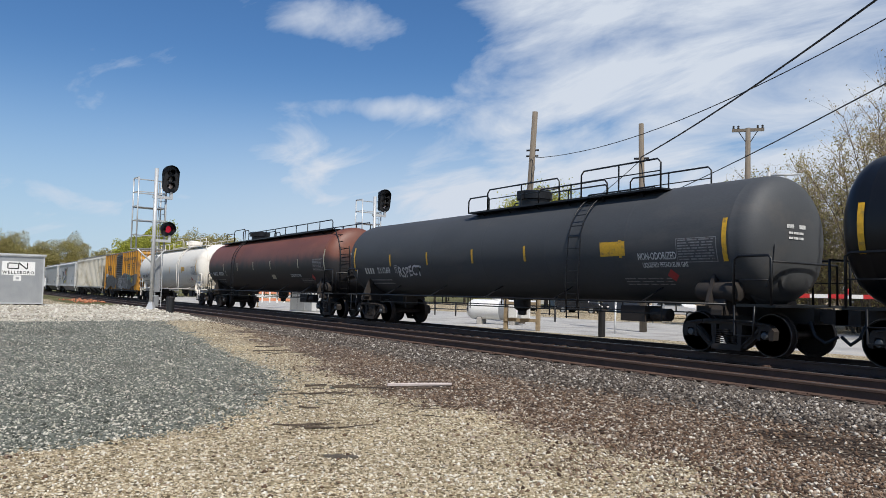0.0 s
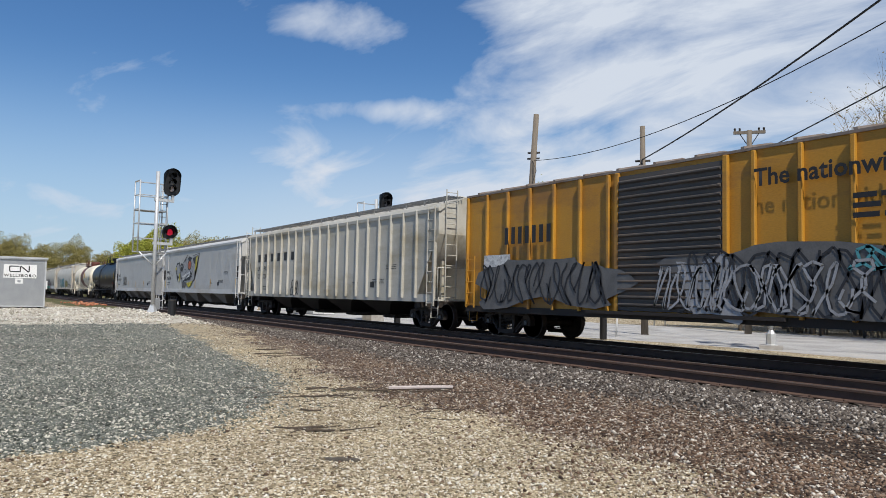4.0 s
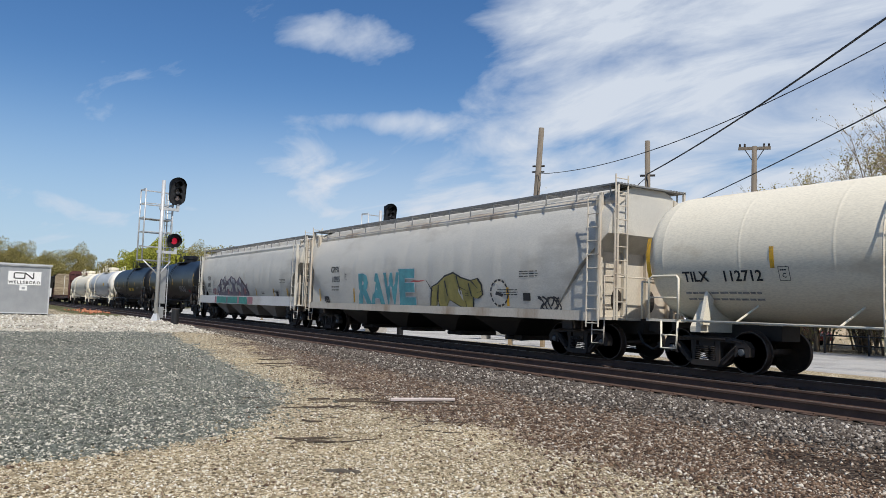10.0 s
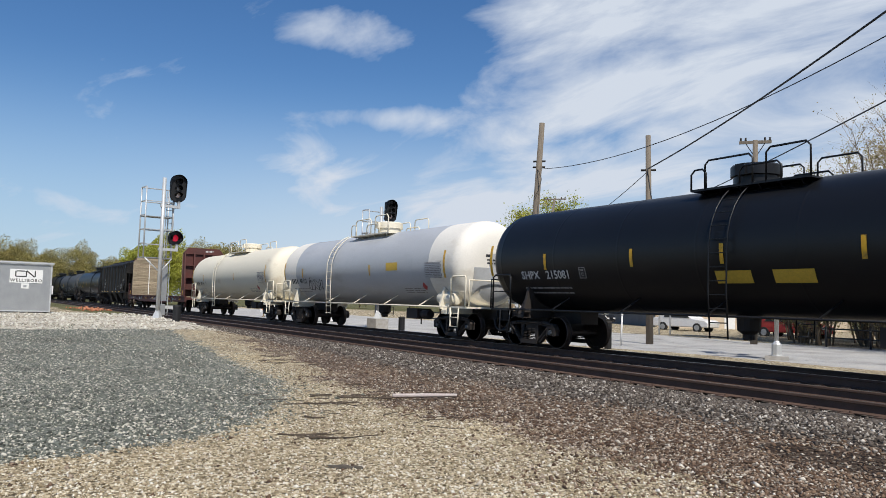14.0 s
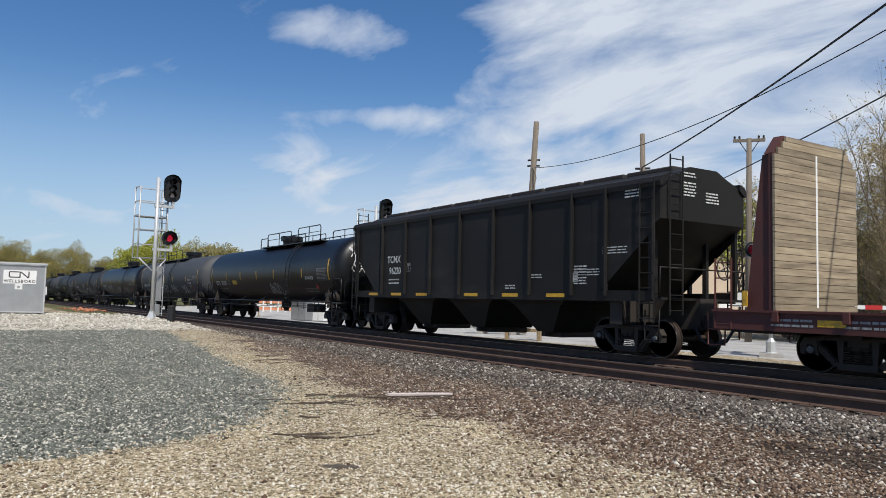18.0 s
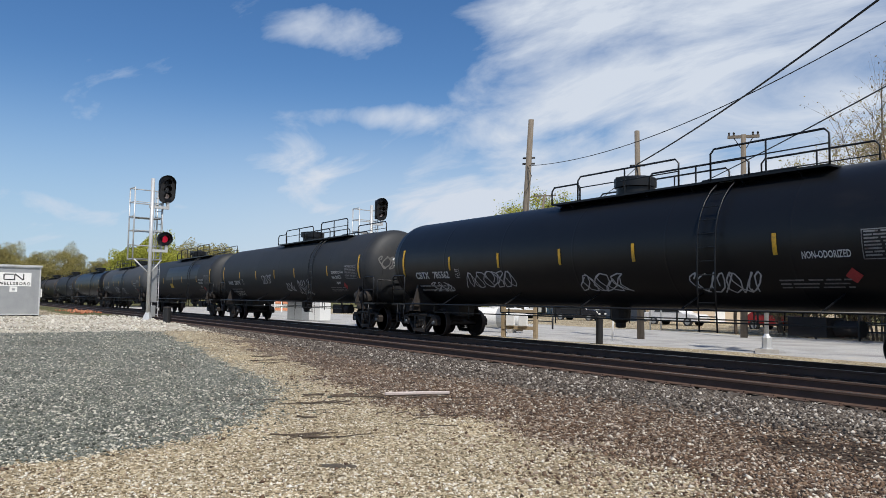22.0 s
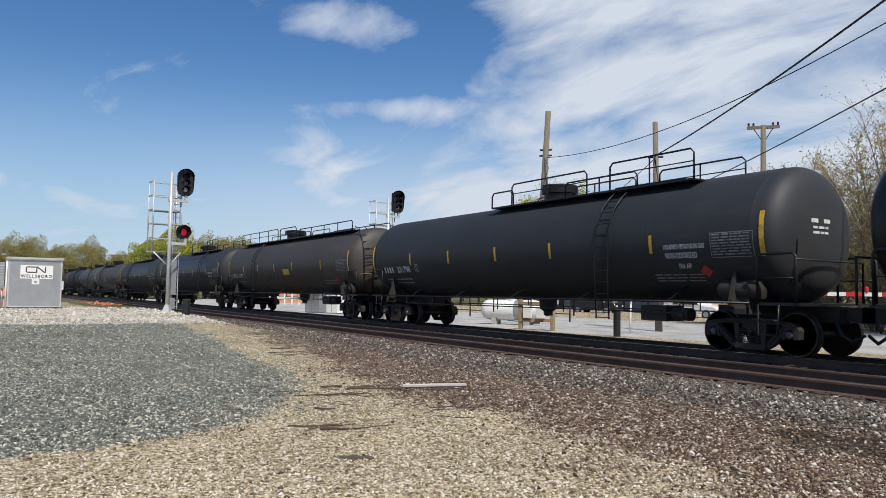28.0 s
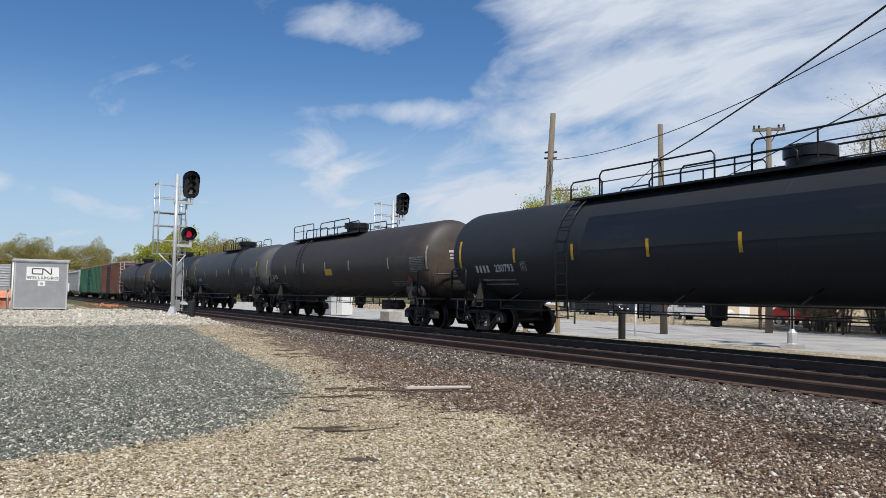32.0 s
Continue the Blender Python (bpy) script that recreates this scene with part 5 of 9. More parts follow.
def truck(car, x, front):
    t = spot("truck", "truck_bolster", lambda: bevelled(boxed(-0.24, 0.24, -1.05, 1.05, -0.10, 0.16), 0.04), STEEL, car, pose(x, 0, 0.56))
    for s in (-1, 1):
        spot("side_frame", "side_frame", sideframe_bm, STEEL, t, pose(0, s * 1.0, -0.10, 0, 0, 0 if s < 0 else 180))
        tagged(spot("spring_set", "spring_set", springs_bm, STEEL, t, pose(0, s * 1.03, -0.06)), kind="stuff")
    ws = []
    for s in (-1, 1):
        w = spot("wheelset", "wheelset", wheel_bm, WHEEL, t, pose(s * 0.93, 0, -0.098))
        for e in (-1, 1):
            spot("rim", "wheel_rim", lambda: turned(bmesh.new(), [(0.440, 0.0), (0.442, -0.008), (0.453, -0.008), (0.457, 0.0)], 28, "y"), TREAD, w, pose(0, e * 0.824, 0, 0, 0, 0 if e < 0 else 180), "worn bright wheel rim")
        ws.append((w, x + s * 0.93))
    for s in (-1, 1):
        for e in (-1, 1):
            spot("bearing_cap", "bearing_cap", lambda: turned(bmesh.new(), [(0.02, -0.05), (0.07, -0.04), (0.085, 0.0), (0.085, 0.1)], 12, "y"), HUB, t, pose(s * 0.93, e * 1.07, -0.098, 0, 0, 0 if e < 0 else 180))
    spot("brake_beam", "brake_beam", lambda: boxed(-0.62, -0.54, -0.7, 0.7, -0.2, -0.1), STEEL, t)
    spot("brake_beam", "brake_beam", None, STEEL, t, pose(1.16, 0, 0))
    return ws


# -- tank cars
def tank_bm(half, r, zc, depth, n=56, narrow=0.0):
    """A shell with domed heads; half: half its length over the heads."""
    bm = bmesh.new()
    prof = []
    for k in range(15):
        a = math.pi / 2 * (k / 14)
        prof.append((max(r * math.sin(a) ** 0.66, 0.001), -half + depth * (1 - math.cos(a) ** 0.66)))
    prof = [(p[0], p[1]) for p in prof]
    body = half - depth
    seams = [-body + 2 * body * k / 6 for k in range(7)]
    mid = []
    for k, s in enumerate(seams):
        mid += [(r, s - 0.06), (r, s - 0.03), (r + 0.004, s - 0.012), (r + 0.004, s + 0.012), (r, s + 0.03), (r, s + 0.06)]
    full = prof + mid[3:-3] + [(q, -h) for q, h in reversed(prof)]
    full.sort(key=lambda p: p[1])
    turned(bm, full, n, "x", (0, 0, zc))
    return bm


def wrapper(r, zc, x, z, side=-1, off=0.008):
    """Puts flat (u, v) on the shell, centred at x along it and height z."""
    a0 = math.asin(max(-1, min(1, (z - zc) / r)))
    def f(u, v):
        a = a0 + v / r
        return Vector((x + u if side < 0 else x - u, side * (r + off) * math.cos(a), zc + (r + off) * math.sin(a)))
    return f


def plate_bm(w, h, wrap, nu=2, nv=5):
    bm = bmesh.new()
    vs = [[bm.verts.new(wrap(-w / 2 + w * i / nu, -h / 2 + h * j / nv)) for j in range(nv + 1)] for i in range(nu + 1)]
    for i in range(nu):
        for j in range(nv):
            bm.faces.new((vs[i][j], vs[i + 1][j], vs[i + 1][j + 1], vs[i][j + 1]))
    return bm


def bars_bm(w, rows, wrap, h=0.07, gap=0.12, seed=1, words=4):
    """Lines of writing too small to read, as plain bars."""
    rnd = random.Random(seed)
    bm = bmesh.new()
    for k in range(rows):
        u = -w / 2
        while u < w / 2 - 0.05:
            d = min(rnd.uniform(0.5, 1.5) * w / words, w / 2 - u)
            v0 = (rows / 2 - k - 0.5) * gap
            nu = 2
            vs = [[bm.verts.new(wrap(u + d * 0.85 * i / nu, v0 + h * j)) for j in (0, 1)] for i in range(nu + 1)]
            for i in range(nu):
                bm.faces.new((vs[i][0], vs[i + 1][0], vs[i + 1][1], vs[i][1]))
            u += d
    return bm


def scribble_bm(w, h, wrap, seed=1, strokes=5, thick=0.035, pts=16):
    """Sprayed loops and zigzags as thin ribbons."""
    rnd = random.Random(seed)
    bm = bmesh.new()
    for s in range(strokes):
        u0 = -w / 2 + w * (s + 0.5) / strokes
        p = []
        ph, k1, k2 = rnd.uniform(0, 6), rnd.uniform(1.5, 4), rnd.uniform(2, 5)
        for i in range(pts):
            q = i / (pts - 1)
            p.append(Vector((u0 + w / strokes * 0.9 * (q - 0.5) * rnd.uniform(0.8, 1.2) + w / strokes * 0.35 * math.sin(k1 * 6 * q + ph), h * 0.48 * math.sin(k2 * 3 * q + ph) * rnd.uniform(0.85, 1.0))))
        for a, b in zip(p, p[1:]):
            d = b - a
            if d.length < 1e-4:
                continue
            nrm = Vector((-d.y, d.x)).normalized() * thick / 2
            vs = [bm.verts.new(wrap(*q)) for q in (a - nrm, b - nrm, b + nrm, a + nrm)]
            bm.faces.new(vs)
    return bm


def lettered(name, text, size, wrap, material, car, label="", narrow=1.0):
    me = letters(text, size, lambda u, v: wrap(u * narrow, v))
    me.name = name
    return tagged(link(name, me, material, car, label), kind="stuff")


def mark_bm(n, w, h, wrap):
    """An owner's mark as plain bars."""
    bm = bmesh.new()
    for k in range(n):
        u = -w / 2 + w * (k + 0.5) / n
        d = w / n * 0.27
        bm.faces.new([bm.verts.new(wrap(u + x, y)) for x, y in ((-d, -h / 2), (d, -h / 2), (d, h / 2), (-d, h / 2))])
    return bm


def plate_mark(car, x, z, W, material):
    """The clearance letter in its small ruled box."""
    bm = bmesh.new()
    for x0, x1, z0, z1 in ((-0.12, 0.12, 0.135, 0.147), (-0.12, 0.12, -0.147, -0.135), (-0.12, -0.108, -0.135, 0.135), (0.108, 0.12, -0.135, 0.135)):
        bm.faces.new([bm.verts.new(W(x, z)(u, v)) for u, v in ((x0, z0), (x1, z0), (x1, z1), (x0, z1))])
    b = part("clearance_box", bm, material, car)
    me = letters("C", 0.13, lambda u, v: W(x, z - 0.04)(u, v))
    link("clearance_letter", me, material, b)
    tagged(part("box_print", bars_bm(0.16, 1, W(x, z + 0.06), 0.03, 0.05, 3, 3), material, b), kind="stuff")
PALE_PRINT = mat("worn_white_print", (0.34, 0.34, 0.34), 0.6, scale=14, bump=0.0, dirt=(0.10, 0.10, 0.10), dirt_amount=0.5)
FADED_PRINT = mat("faded_white_print", (0.26, 0.26, 0.26), 0.6, scale=14, bump=0.0, dirt=(0.10, 0.06, 0.06), dirt_amount=0.5)


def tank_car(c):
    """c: half, r, zc, truck (half the truck centres), shell paint and so on; x forwards, rail head at 0."""
    P = dict(half=9.9, r=1.49, zc=2.60, truck=8.47, depth=0.74, lower=None, trim=None, flip=1, manway=0.55, plat=(-1.8, 6.7), ladder=4.2, style="long", mark=4, number="", letter=WHITE_PAINT,
             tape=YELLOW, lines=True, stripes=(-9.05, -6.1, -3.5, -0.8, 1.9, 5.8, 8.95), words=(), low_rail=True, seed=1, band=None, tags=(), caps=None, patch=None, scale=0.96)
    P.update(c)
    car = thing("tank_car", P["label"], "tank car", "cars of the freight train")
    k = P["scale"]                # lengthwise places were laid out for a longer shell
    P["plat"] = tuple(v * k for v in P["plat"])
    P["stripes"] = tuple(v * (k if v > 0 else 1.015) for v in P["stripes"])
    for key in ("manway", "ladder"):
        P[key] *= k
    P["nx"] = P.get("nx", -7.4)
    half, r, zc, paint, fl = P["half"], P["r"], P["zc"], P["paint"], P["flip"]
    trim = P["trim"] or paint
    depth = P["depth"]
    seed = P["seed"]
    W = lambda x, z, side=-1, off=0.012: wrapper(r, zc, x, z, side, off)
    shell = half + 0.15            # the shell sits a little to the rear of the frame
    tip = {1: half - 0.15, -1: half + 0.45}
    tank = spot("tank", ("tank", shell, r, zc, paint.name), lambda: tank_bm(shell, r, zc, depth), paint, car, pose(-0.30, 0, 0))
    # draft sills, bolsters, end platforms
    for s in (-1, 1):
        bm = boxed(s * half - 1.9, s * half + 1.0, -0.33, 0.33, 0.72, 1.05) if s < 0 else boxed(half - 2.6, half + 0.35, -0.33, 0.33, 0.72, 1.05)
        if s < 0:
            bm.free()
            bm = boxed(-half - 0.35, -half + 2.6, -0.33, 0.33, 0.72, 1.05)
        part("draft_sill", bm, STEEL, car)
        bm = boxed(s * (half - 0.25) - 0.45, s * (half - 0.25) + 0.45, -1.45, 1.45, 1.06, 1.12)
        part("end_platform", bm, trim, car)
        bm = bmesh.new()
        x0 = s * P["truck"]
        prism(bm, [(-1.42, 0.86), (1.42, 0.86), (1.42, 0.98), (1.05, zc - r * 0.68), (-1.05, zc - r * 0.68), (-1.42, 0.98)], x0 - 0.14, x0 + 0.14)
        part("saddle", bm, trim if P["letter"] is BLACK_PAINT else STEEL, car)
        for y in (-1, 1):
            xb = s * (P["truck"] - 0.2)
            prism_pts = [(y * 1.46, 1.02), (y * 1.46, 1.16), (y * (r * 0.84 + 0.04), zc - r * 0.56), (y * (r * 0.74), zc - r * 0.68), (y * 1.25, 1.02)]
            bm = bmesh.new()
            prism(bm, prism_pts, xb - 0.05, xb + 0.04)
            part("saddle_gusset", bm, trim if P["letter"] is BLACK_PAINT else STEEL, car)
        bm = bmesh.new()
        box(bm, s * (half + 0.3) - 0.12, s * (half + 0.3) + 0.25, -0.12, 0.12, 0.78, 1.0)
        box(bm, s * (half + 0.75) - 0.3, s * (half + 0.75) + 0.22, -0.17, 0.17, 0.74, 1.04)
        part("coupler", bm, STEEL, car)
        bm = pipe(bmesh.new(), [(s * (half + 0.3), -0.4, 0.78), (s * (half + 0.42), -0.42, 0.5), (s * (half + 0.62), -0.40, 0.36), (s * (half + 0.85), -0.3, 0.5)], 0.035)
        part("air_hose", bm, BLACK_PAINT, car)
        # end handrails and sill steps
        for y in (-1, 1):
            bm = bmesh.new()
            xe = s * (half + 0.12)
            xi = s * (half - 0.75)
            pipe(bm, [(xi, y * 1.45, 1.1), (xi, y * 1.45, 2.05), (xi + s * 0.08, y * 1.42, 2.12), (xe - s * 0.08, y * 1.42, 2.12), (xe, y * 1.45, 2.05), (xe, y * 1.45, 1.1)], 0.030)
            pipe(bm, [(xi, y * 1.45, 1.62), (xe, y * 1.45, 1.62)], 0.016)
            part("end_handrail", bm, trim, car)
            bm = bmesh.new()
            xs = s * (half - 0.5)
            pipe(bm, [(xs - 0.24, y * 1.45, 1.08), (xs - 0.22, y * 1.47, 0.46), (xs + 0.22, y * 1.47, 0.46), (xs + 0.24, y * 1.45, 1.08)], 0.026)
            pipe(bm, [(xs - 0.22, y * 1.47, 0.76), (xs + 0.22, y * 1.47, 0.76)], 0.016)
            part("sill_step", bm, trim, car)
        bm = bmesh.new()
        pipe(bm, [(s * (tip[s] + 0.12), -1.2, 1.1), (s * (tip[s] + 0.12), -1.2, 2.0), (s * (tip[s] + 0.12), 1.2, 2.0), (s * (tip[s] + 0.12), 1.2, 1.1)], 0.028)
        part("end_rail", bm, trim, car)
        # lower head shield
        bm = bmesh.new()
        ring = []
        nseg = 14
        for j in range(5):
            q = j / 4
            row = []
            for k in range(nseg + 1):
                a = math.pi + math.pi * k / nseg
                rr = r * 0.99 * q
                y, z = rr * math.cos(a) * (0.62 + 0.3 * max(0.0, -math.sin(a)) ** 2), rr * math.sin(a) * 0.98 - 0.16
                d2 = min(1.0, (y * y + (z) * (z)) / (r * r))
                row.append(bm.verts.new((s * (tip[s] - depth + depth * max(0.0, 1 - d2 ** 1.515) ** 0.33 + 0.03), y, zc + z)))
            ring.append(row)
        for j in range(4):
            for k in range(nseg):
                try:
                    bm.faces.new((ring[j][k], ring[j + 1][k], ring[j + 1][k + 1], ring[j][k + 1]))
                except ValueError:
                    pass
        bmesh.ops.remove_doubles(bm, verts=bm.verts[:], dist=0.001)
        bmesh.ops.solidify(bm, geom=bm.faces[:], thickness=-0.02)
        part("head_shield", bm, P.get("shield") or paint, car, smooth=True)
    # long side rails low on the shell
    for y in (-1, 1):
        bm = bmesh.new()
        tube(bm, (-half + 0.9, y * 1.50, 1.10), (half - 0.9, y * 1.50, 1.10), 0.028, 6)
        part("side_rail", bm, trim, car)
        if P["low_rail"]:
            bm = bmesh.new()
            lim = P["truck"] - 1.5
            tube(bm, (-lim, y * 1.42, 0.84), (lim, y * 1.42, 0.84), 0.018, 5)
            for k in range(8):
                x = -lim + 2 * lim * k / 7
                tube(bm, (x, y * 1.42, 1.1 if k % 3 else 1.08), (x, y * 1.42, 0.66 if k % 2 else 0.84), 0.02, 5)
            part("lower_rail", bm, trim, car)
        for k in range(5):
            x = (-0.66 + 0.33 * k) * half
            bm = bmesh.new()
            a = -0.86
            tube(bm, (x, y * 1.50, 1.10), (x + 0.18, y * r * math.cos(a), zc + r * math.sin(a)), 0.022, 5)
            part("rail_bracket", bm, trim, car)
    # side ladders to the top
    lx = P["ladder"] * fl
    for y in (-1, 1):
        bm = bmesh.new()
        for d in (-0.23, 0.23):
            pts = [(lx + d, y * 1.56, 0.62), (lx + d, y * 1.62, 1.6)]
            for k in range(7):
                a = 0.0 + 1.18 * k / 6
                pts.append((lx + d, y * (r + 0.12) * math.cos(a), zc + (r + 0.12) * math.sin(a)))
            pipe(bm, pts, 0.02, 5)
        for k in range(13):
            z = 0.66 + 0.30 * k
            if z < zc:
                yy = 1.60
            elif z < zc + r * 0.95:
                yy = (r + 0.12) * math.cos(math.asin(min(1, (z - zc) / (r + 0.12))))
            else:
                break
            tube(bm, (lx - 0.23, y * yy, z), (lx + 0.23, y * yy, z), 0.014, 5)
        part("ladder", bm, trim, car)
    # top platform, rails and fittings housing
    zt = zc + r
    x0, x1 = sorted((P["plat"][0] * fl, P["plat"][1] * fl))
    mx = P["manway"] * fl
    bm = bmesh.new()
    turned(bm, [(0.50, zt - 0.12), (0.50, zt + 0.20), (0.56, zt + 0.22), (0.56, zt + 0.44), (0.52, zt + 0.48), (0.05, zt + 0.52)], 20, "z", (mx, 0, 0))
    manway = part("manway", bm, P.get("manpaint") or trim, car, smooth=True)
    bm = boxed(mx - 0.10, mx + 0.14, -0.62, -0.52, zt + 0.20, zt + 0.46)
    part("manway_cover", bm, trim, manway)
    for y in (-1, 1):
        bm = bmesh.new()
        box(bm, x0, x1, y * 0.74 - 0.21, y * 0.74 + 0.21, zt - 0.12, zt - 0.08)
        box(bm, x0, x1, y * 0.95 - 0.02, y * 0.95 + 0.02, zt - 0.12, zt - 0.07)
        for k in range(6):
            xk = x0 + (x1 - x0) * (k + 0.5) / 6
            tube(bm, (xk, y * 0.90, zt - 0.12), (xk, y * 0.72, zt - 0.26), 0.02, 4)
        part("walkway", bm, P.get("platpaint") or trim, car)
        bm = bmesh.new()
        yr = y * 0.95
        rows = P.get("rails") or ((0.0, 0.14, 0.72), (0.13, 0.55, 1.0), (0.44, 0.78, 0.62), (0.66, 1.0, 1.1))
        for a, b, h in rows:
            if fl < 0:
                a, b = 1 - b, 1 - a
            xa, xb = x0 + (x1 - x0) * a, x0 + (x1 - x0) * b
            zz = zt - 0.09 + 0.66 * h
            pipe(bm, [(xa, yr, zt - 0.10), (xa, yr, zz - 0.1), (xa + 0.1, yr, zz), (xb - 0.1, yr, zz), (xb, yr, zz - 0.1), (xb, yr, zt - 0.10)], 0.024, 6)
            nn = max(1, int((xb - xa) / 1.3))
            for k in range(1, nn):
                xk = xa + (xb - xa) * k / nn
                tube(bm, (xk, yr, zt - 0.10), (xk, yr, zz), 0.022, 5)
            if h > 0.78 and xb - xa > 2:
                tube(bm, (xa, yr, zz - 0.30), (xb, yr, zz - 0.30), 0.016, 5)
        part("top_railing", bm, P.get("platpaint") or trim, car)
    # bottom outlet, air reservoir
    bm = turned(bmesh.new(), [(0.28, zc - r + 0.05), (0.26, 0.78), (0.14, 0.70), (0.14, 0.58), (0.05, 0.56)], 14)
    part("bottom_outlet", bm, STEEL, car)
    bm = turned(bmesh.new(), [(0.05, -0.55), (0.20, -0.50), (0.23, -0.42), (0.23, 0.42), (0.20, 0.50), (0.05, 0.55)], 14, "x", (half - 1.35, -1.12, 1.38))
    part("air_reservoir", bm, trim if P["letter"] is BLACK_PAINT else STEEL, car, smooth=True)
    bm = bmesh.new()
    box(bm, half - 4.3, half - 3.5, -1.1, -0.5, 0.62, 1.0)
    tube(bm, (half - 3.4, -0.9, 0.8), (half - 2.9, -0.9, 0.8), 0.16, 10)
    part("brake_gear", bm, STEEL, car)
    # tape, tables, writing
    for k, x in enumerate(P["stripes"]):
        big = k in (0, len(P["stripes"]) - 1)
        for side in (-1,):
            part("reflective_stripe", plate_bm(0.10 if not big else 0.12, 0.44 if not big else 0.95, W(x, zc - 0.15 if not big else zc - 0.05, side)), P["tape"], car)
    # numbers
    nx = P.get("nx", -7.4)
    mw = 0.22 * P["mark"]
    nz = zc - 0.52
    if P.get("code"):
        lettered("car_code", P["code"], 0.33, W(nx - 0.60, nz), P["letter"], car)
    else:
        part("owner_mark", mark_bm(P["mark"], mw * 0.92, 0.23, W(nx - 1.02 + mw / 2, nz)), P["letter"], car)
    if P["number"]:
        lettered("car_number", P["number"], 0.33, W(nx - 0.04 + 0.105 * len(P["number"]), nz), P["letter"], car)
        plate_mark(car, nx + 0.32 + 0.21 * len(P["number"]), nz + 0.04, W, P["letter"])
    tagged(part("weight_print", bars_bm(2.0, 2, W(nx, zc - 0.95), 0.055, 0.17, seed, 11), P.get("letter_dim") or PALE_PRINT, car), kind="stuff")
    if P["lines"]:
        ex = P["stripes"][-1] - 0.75
        table = part("data_table", plate_bm(1.10, 0.56, W(ex, zc - 0.25, -1, 0.006), 1, 4), P["letter_dim"] if "letter_dim" in P else FADED_PRINT, car)
        part("table_field", plate_bm(1.06, 0.52, W(ex, zc - 0.25, -1, 0.009), 1, 4), paint, table)
        tagged(part("table_print", bars_bm(1.0, 8, W(ex, zc - 0.25), 0.030, 0.062, seed + 3, 4), FADED_PRINT, table), kind="stuff")
        tagged(part("small_print", bars_bm(1.5, 3, W(ex - 1.6, zc - 0.95), 0.035, 0.09, seed + 5, 3), FADED_PRINT, car), kind="stuff")
    for txt, size, x, z in P["words"]:
        lettered("stencil_print", txt, size, W(x, z), P["letter"], car, "", 0.62)
    bm = plate_bm(0.24, 0.24, lambda u, v: W(P["stripes"][-1] - 1.55, zc - 0.80)(u * 0.7 - v * 0.7, u * 0.7 + v * 0.7), 2, 2)
    part("hazard_placard", bm, P.get("placard") or RED_PAINT, car)
    headw = lambda u, v: Vector((tip[1] - depth + depth * max(0.0, 1 - (((u - 0.15) ** 2 + (v + 0.25) ** 2) / (r * r)) ** 1.515) ** 0.33 + 0.014, u - 0.15, zc + v + 0.25))
    part("head_mark", mark_bm(2, 0.85, 0.085, headw), P["letter"], car)
    tagged(part("head_print", bars_bm(0.55, 2, lambda u, v: headw(u, v - 0.22), 0.05, 0.11, seed + 9, 3), P["letter"], car), kind="stuff")
    for txt, size, x, z, m in P.get("sprayed", ()):
        lettered("graffiti_word", txt, size, lambda u, v, x=x, z=z: W(x, z)(u + 0.25 * v, v + 0.04 * math.sin(4 * u)), m, car, "", 0.9)
    for k, (x, z, w, h, m) in enumerate(P["tags"]):
        part("graffiti_tag", scribble_bm(w, h, W(x, z), seed * 7 + k, max(3, int(w / 0.45)), 0.035), m, car)
    for x, z, w, h, m in P.get("plates", ()):
        part("warning_panel", plate_bm(w, h, W(x, z, -1, 0.010), 4, 4), m, car)
    for k, (u0, v0, w, h, m) in enumerate(P.get("head_tags", ())):
        part("graffiti_tag", scribble_bm(w, h, lambda u, v: headw(u + u0 + 0.15, v + v0 - 0.25), seed * 3 + k, max(3, int(w / 0.3)), 0.05), m, car)
    if P.get("end_ladder"):
        # ladder up the front head with hoops over the top
        bm = bmesh.new()
        for y in (-1.0, -0.55):
            pts = [(tip[1] + 0.10, y, 1.1), (tip[1] + 0.10, y, zc - 0.2), (tip[1] + 0.02, y, zc + 0.45), (tip[1] - 0.22, y, zc + r * 0.62), (tip[1] - 0.62, y, zc + r * 0.92), (tip[1] - 0.9, y, zc + r + 0.02)]
            pipe(bm, pts, 0.022, 5)
        for k in range(9):
            z = 1.3 + 0.3 * k
            xx = tip[1] + 0.10 if z < zc - 0.2 else tip[1] + 0.10 - 0.30 * ((z - zc + 0.2) / 1.15) ** 1.6
            tube(bm, (xx, -1.0, z), (xx, -0.55, z), 0.015, 5)
        part("head_ladder", bm, trim, car)
    if P["band"]:
        bx0, bx1, m = P["band"]
        bm = bmesh.new()
        n = 56
        ra = [[bm.verts.new((x, (r + 0.006) * math.cos(2 * math.pi * k / n), zc + (r + 0.006) * math.sin(2 * math.pi * k / n))) for k in range(n)] for x in (bx0, bx1)]
        for k in range(n):
            bm.faces.new((ra[0][k], ra[1][k], ra[1][(k + 1) % n], ra[0][(k + 1) % n]))
        part("painted_band", bm, m, car, smooth=True)
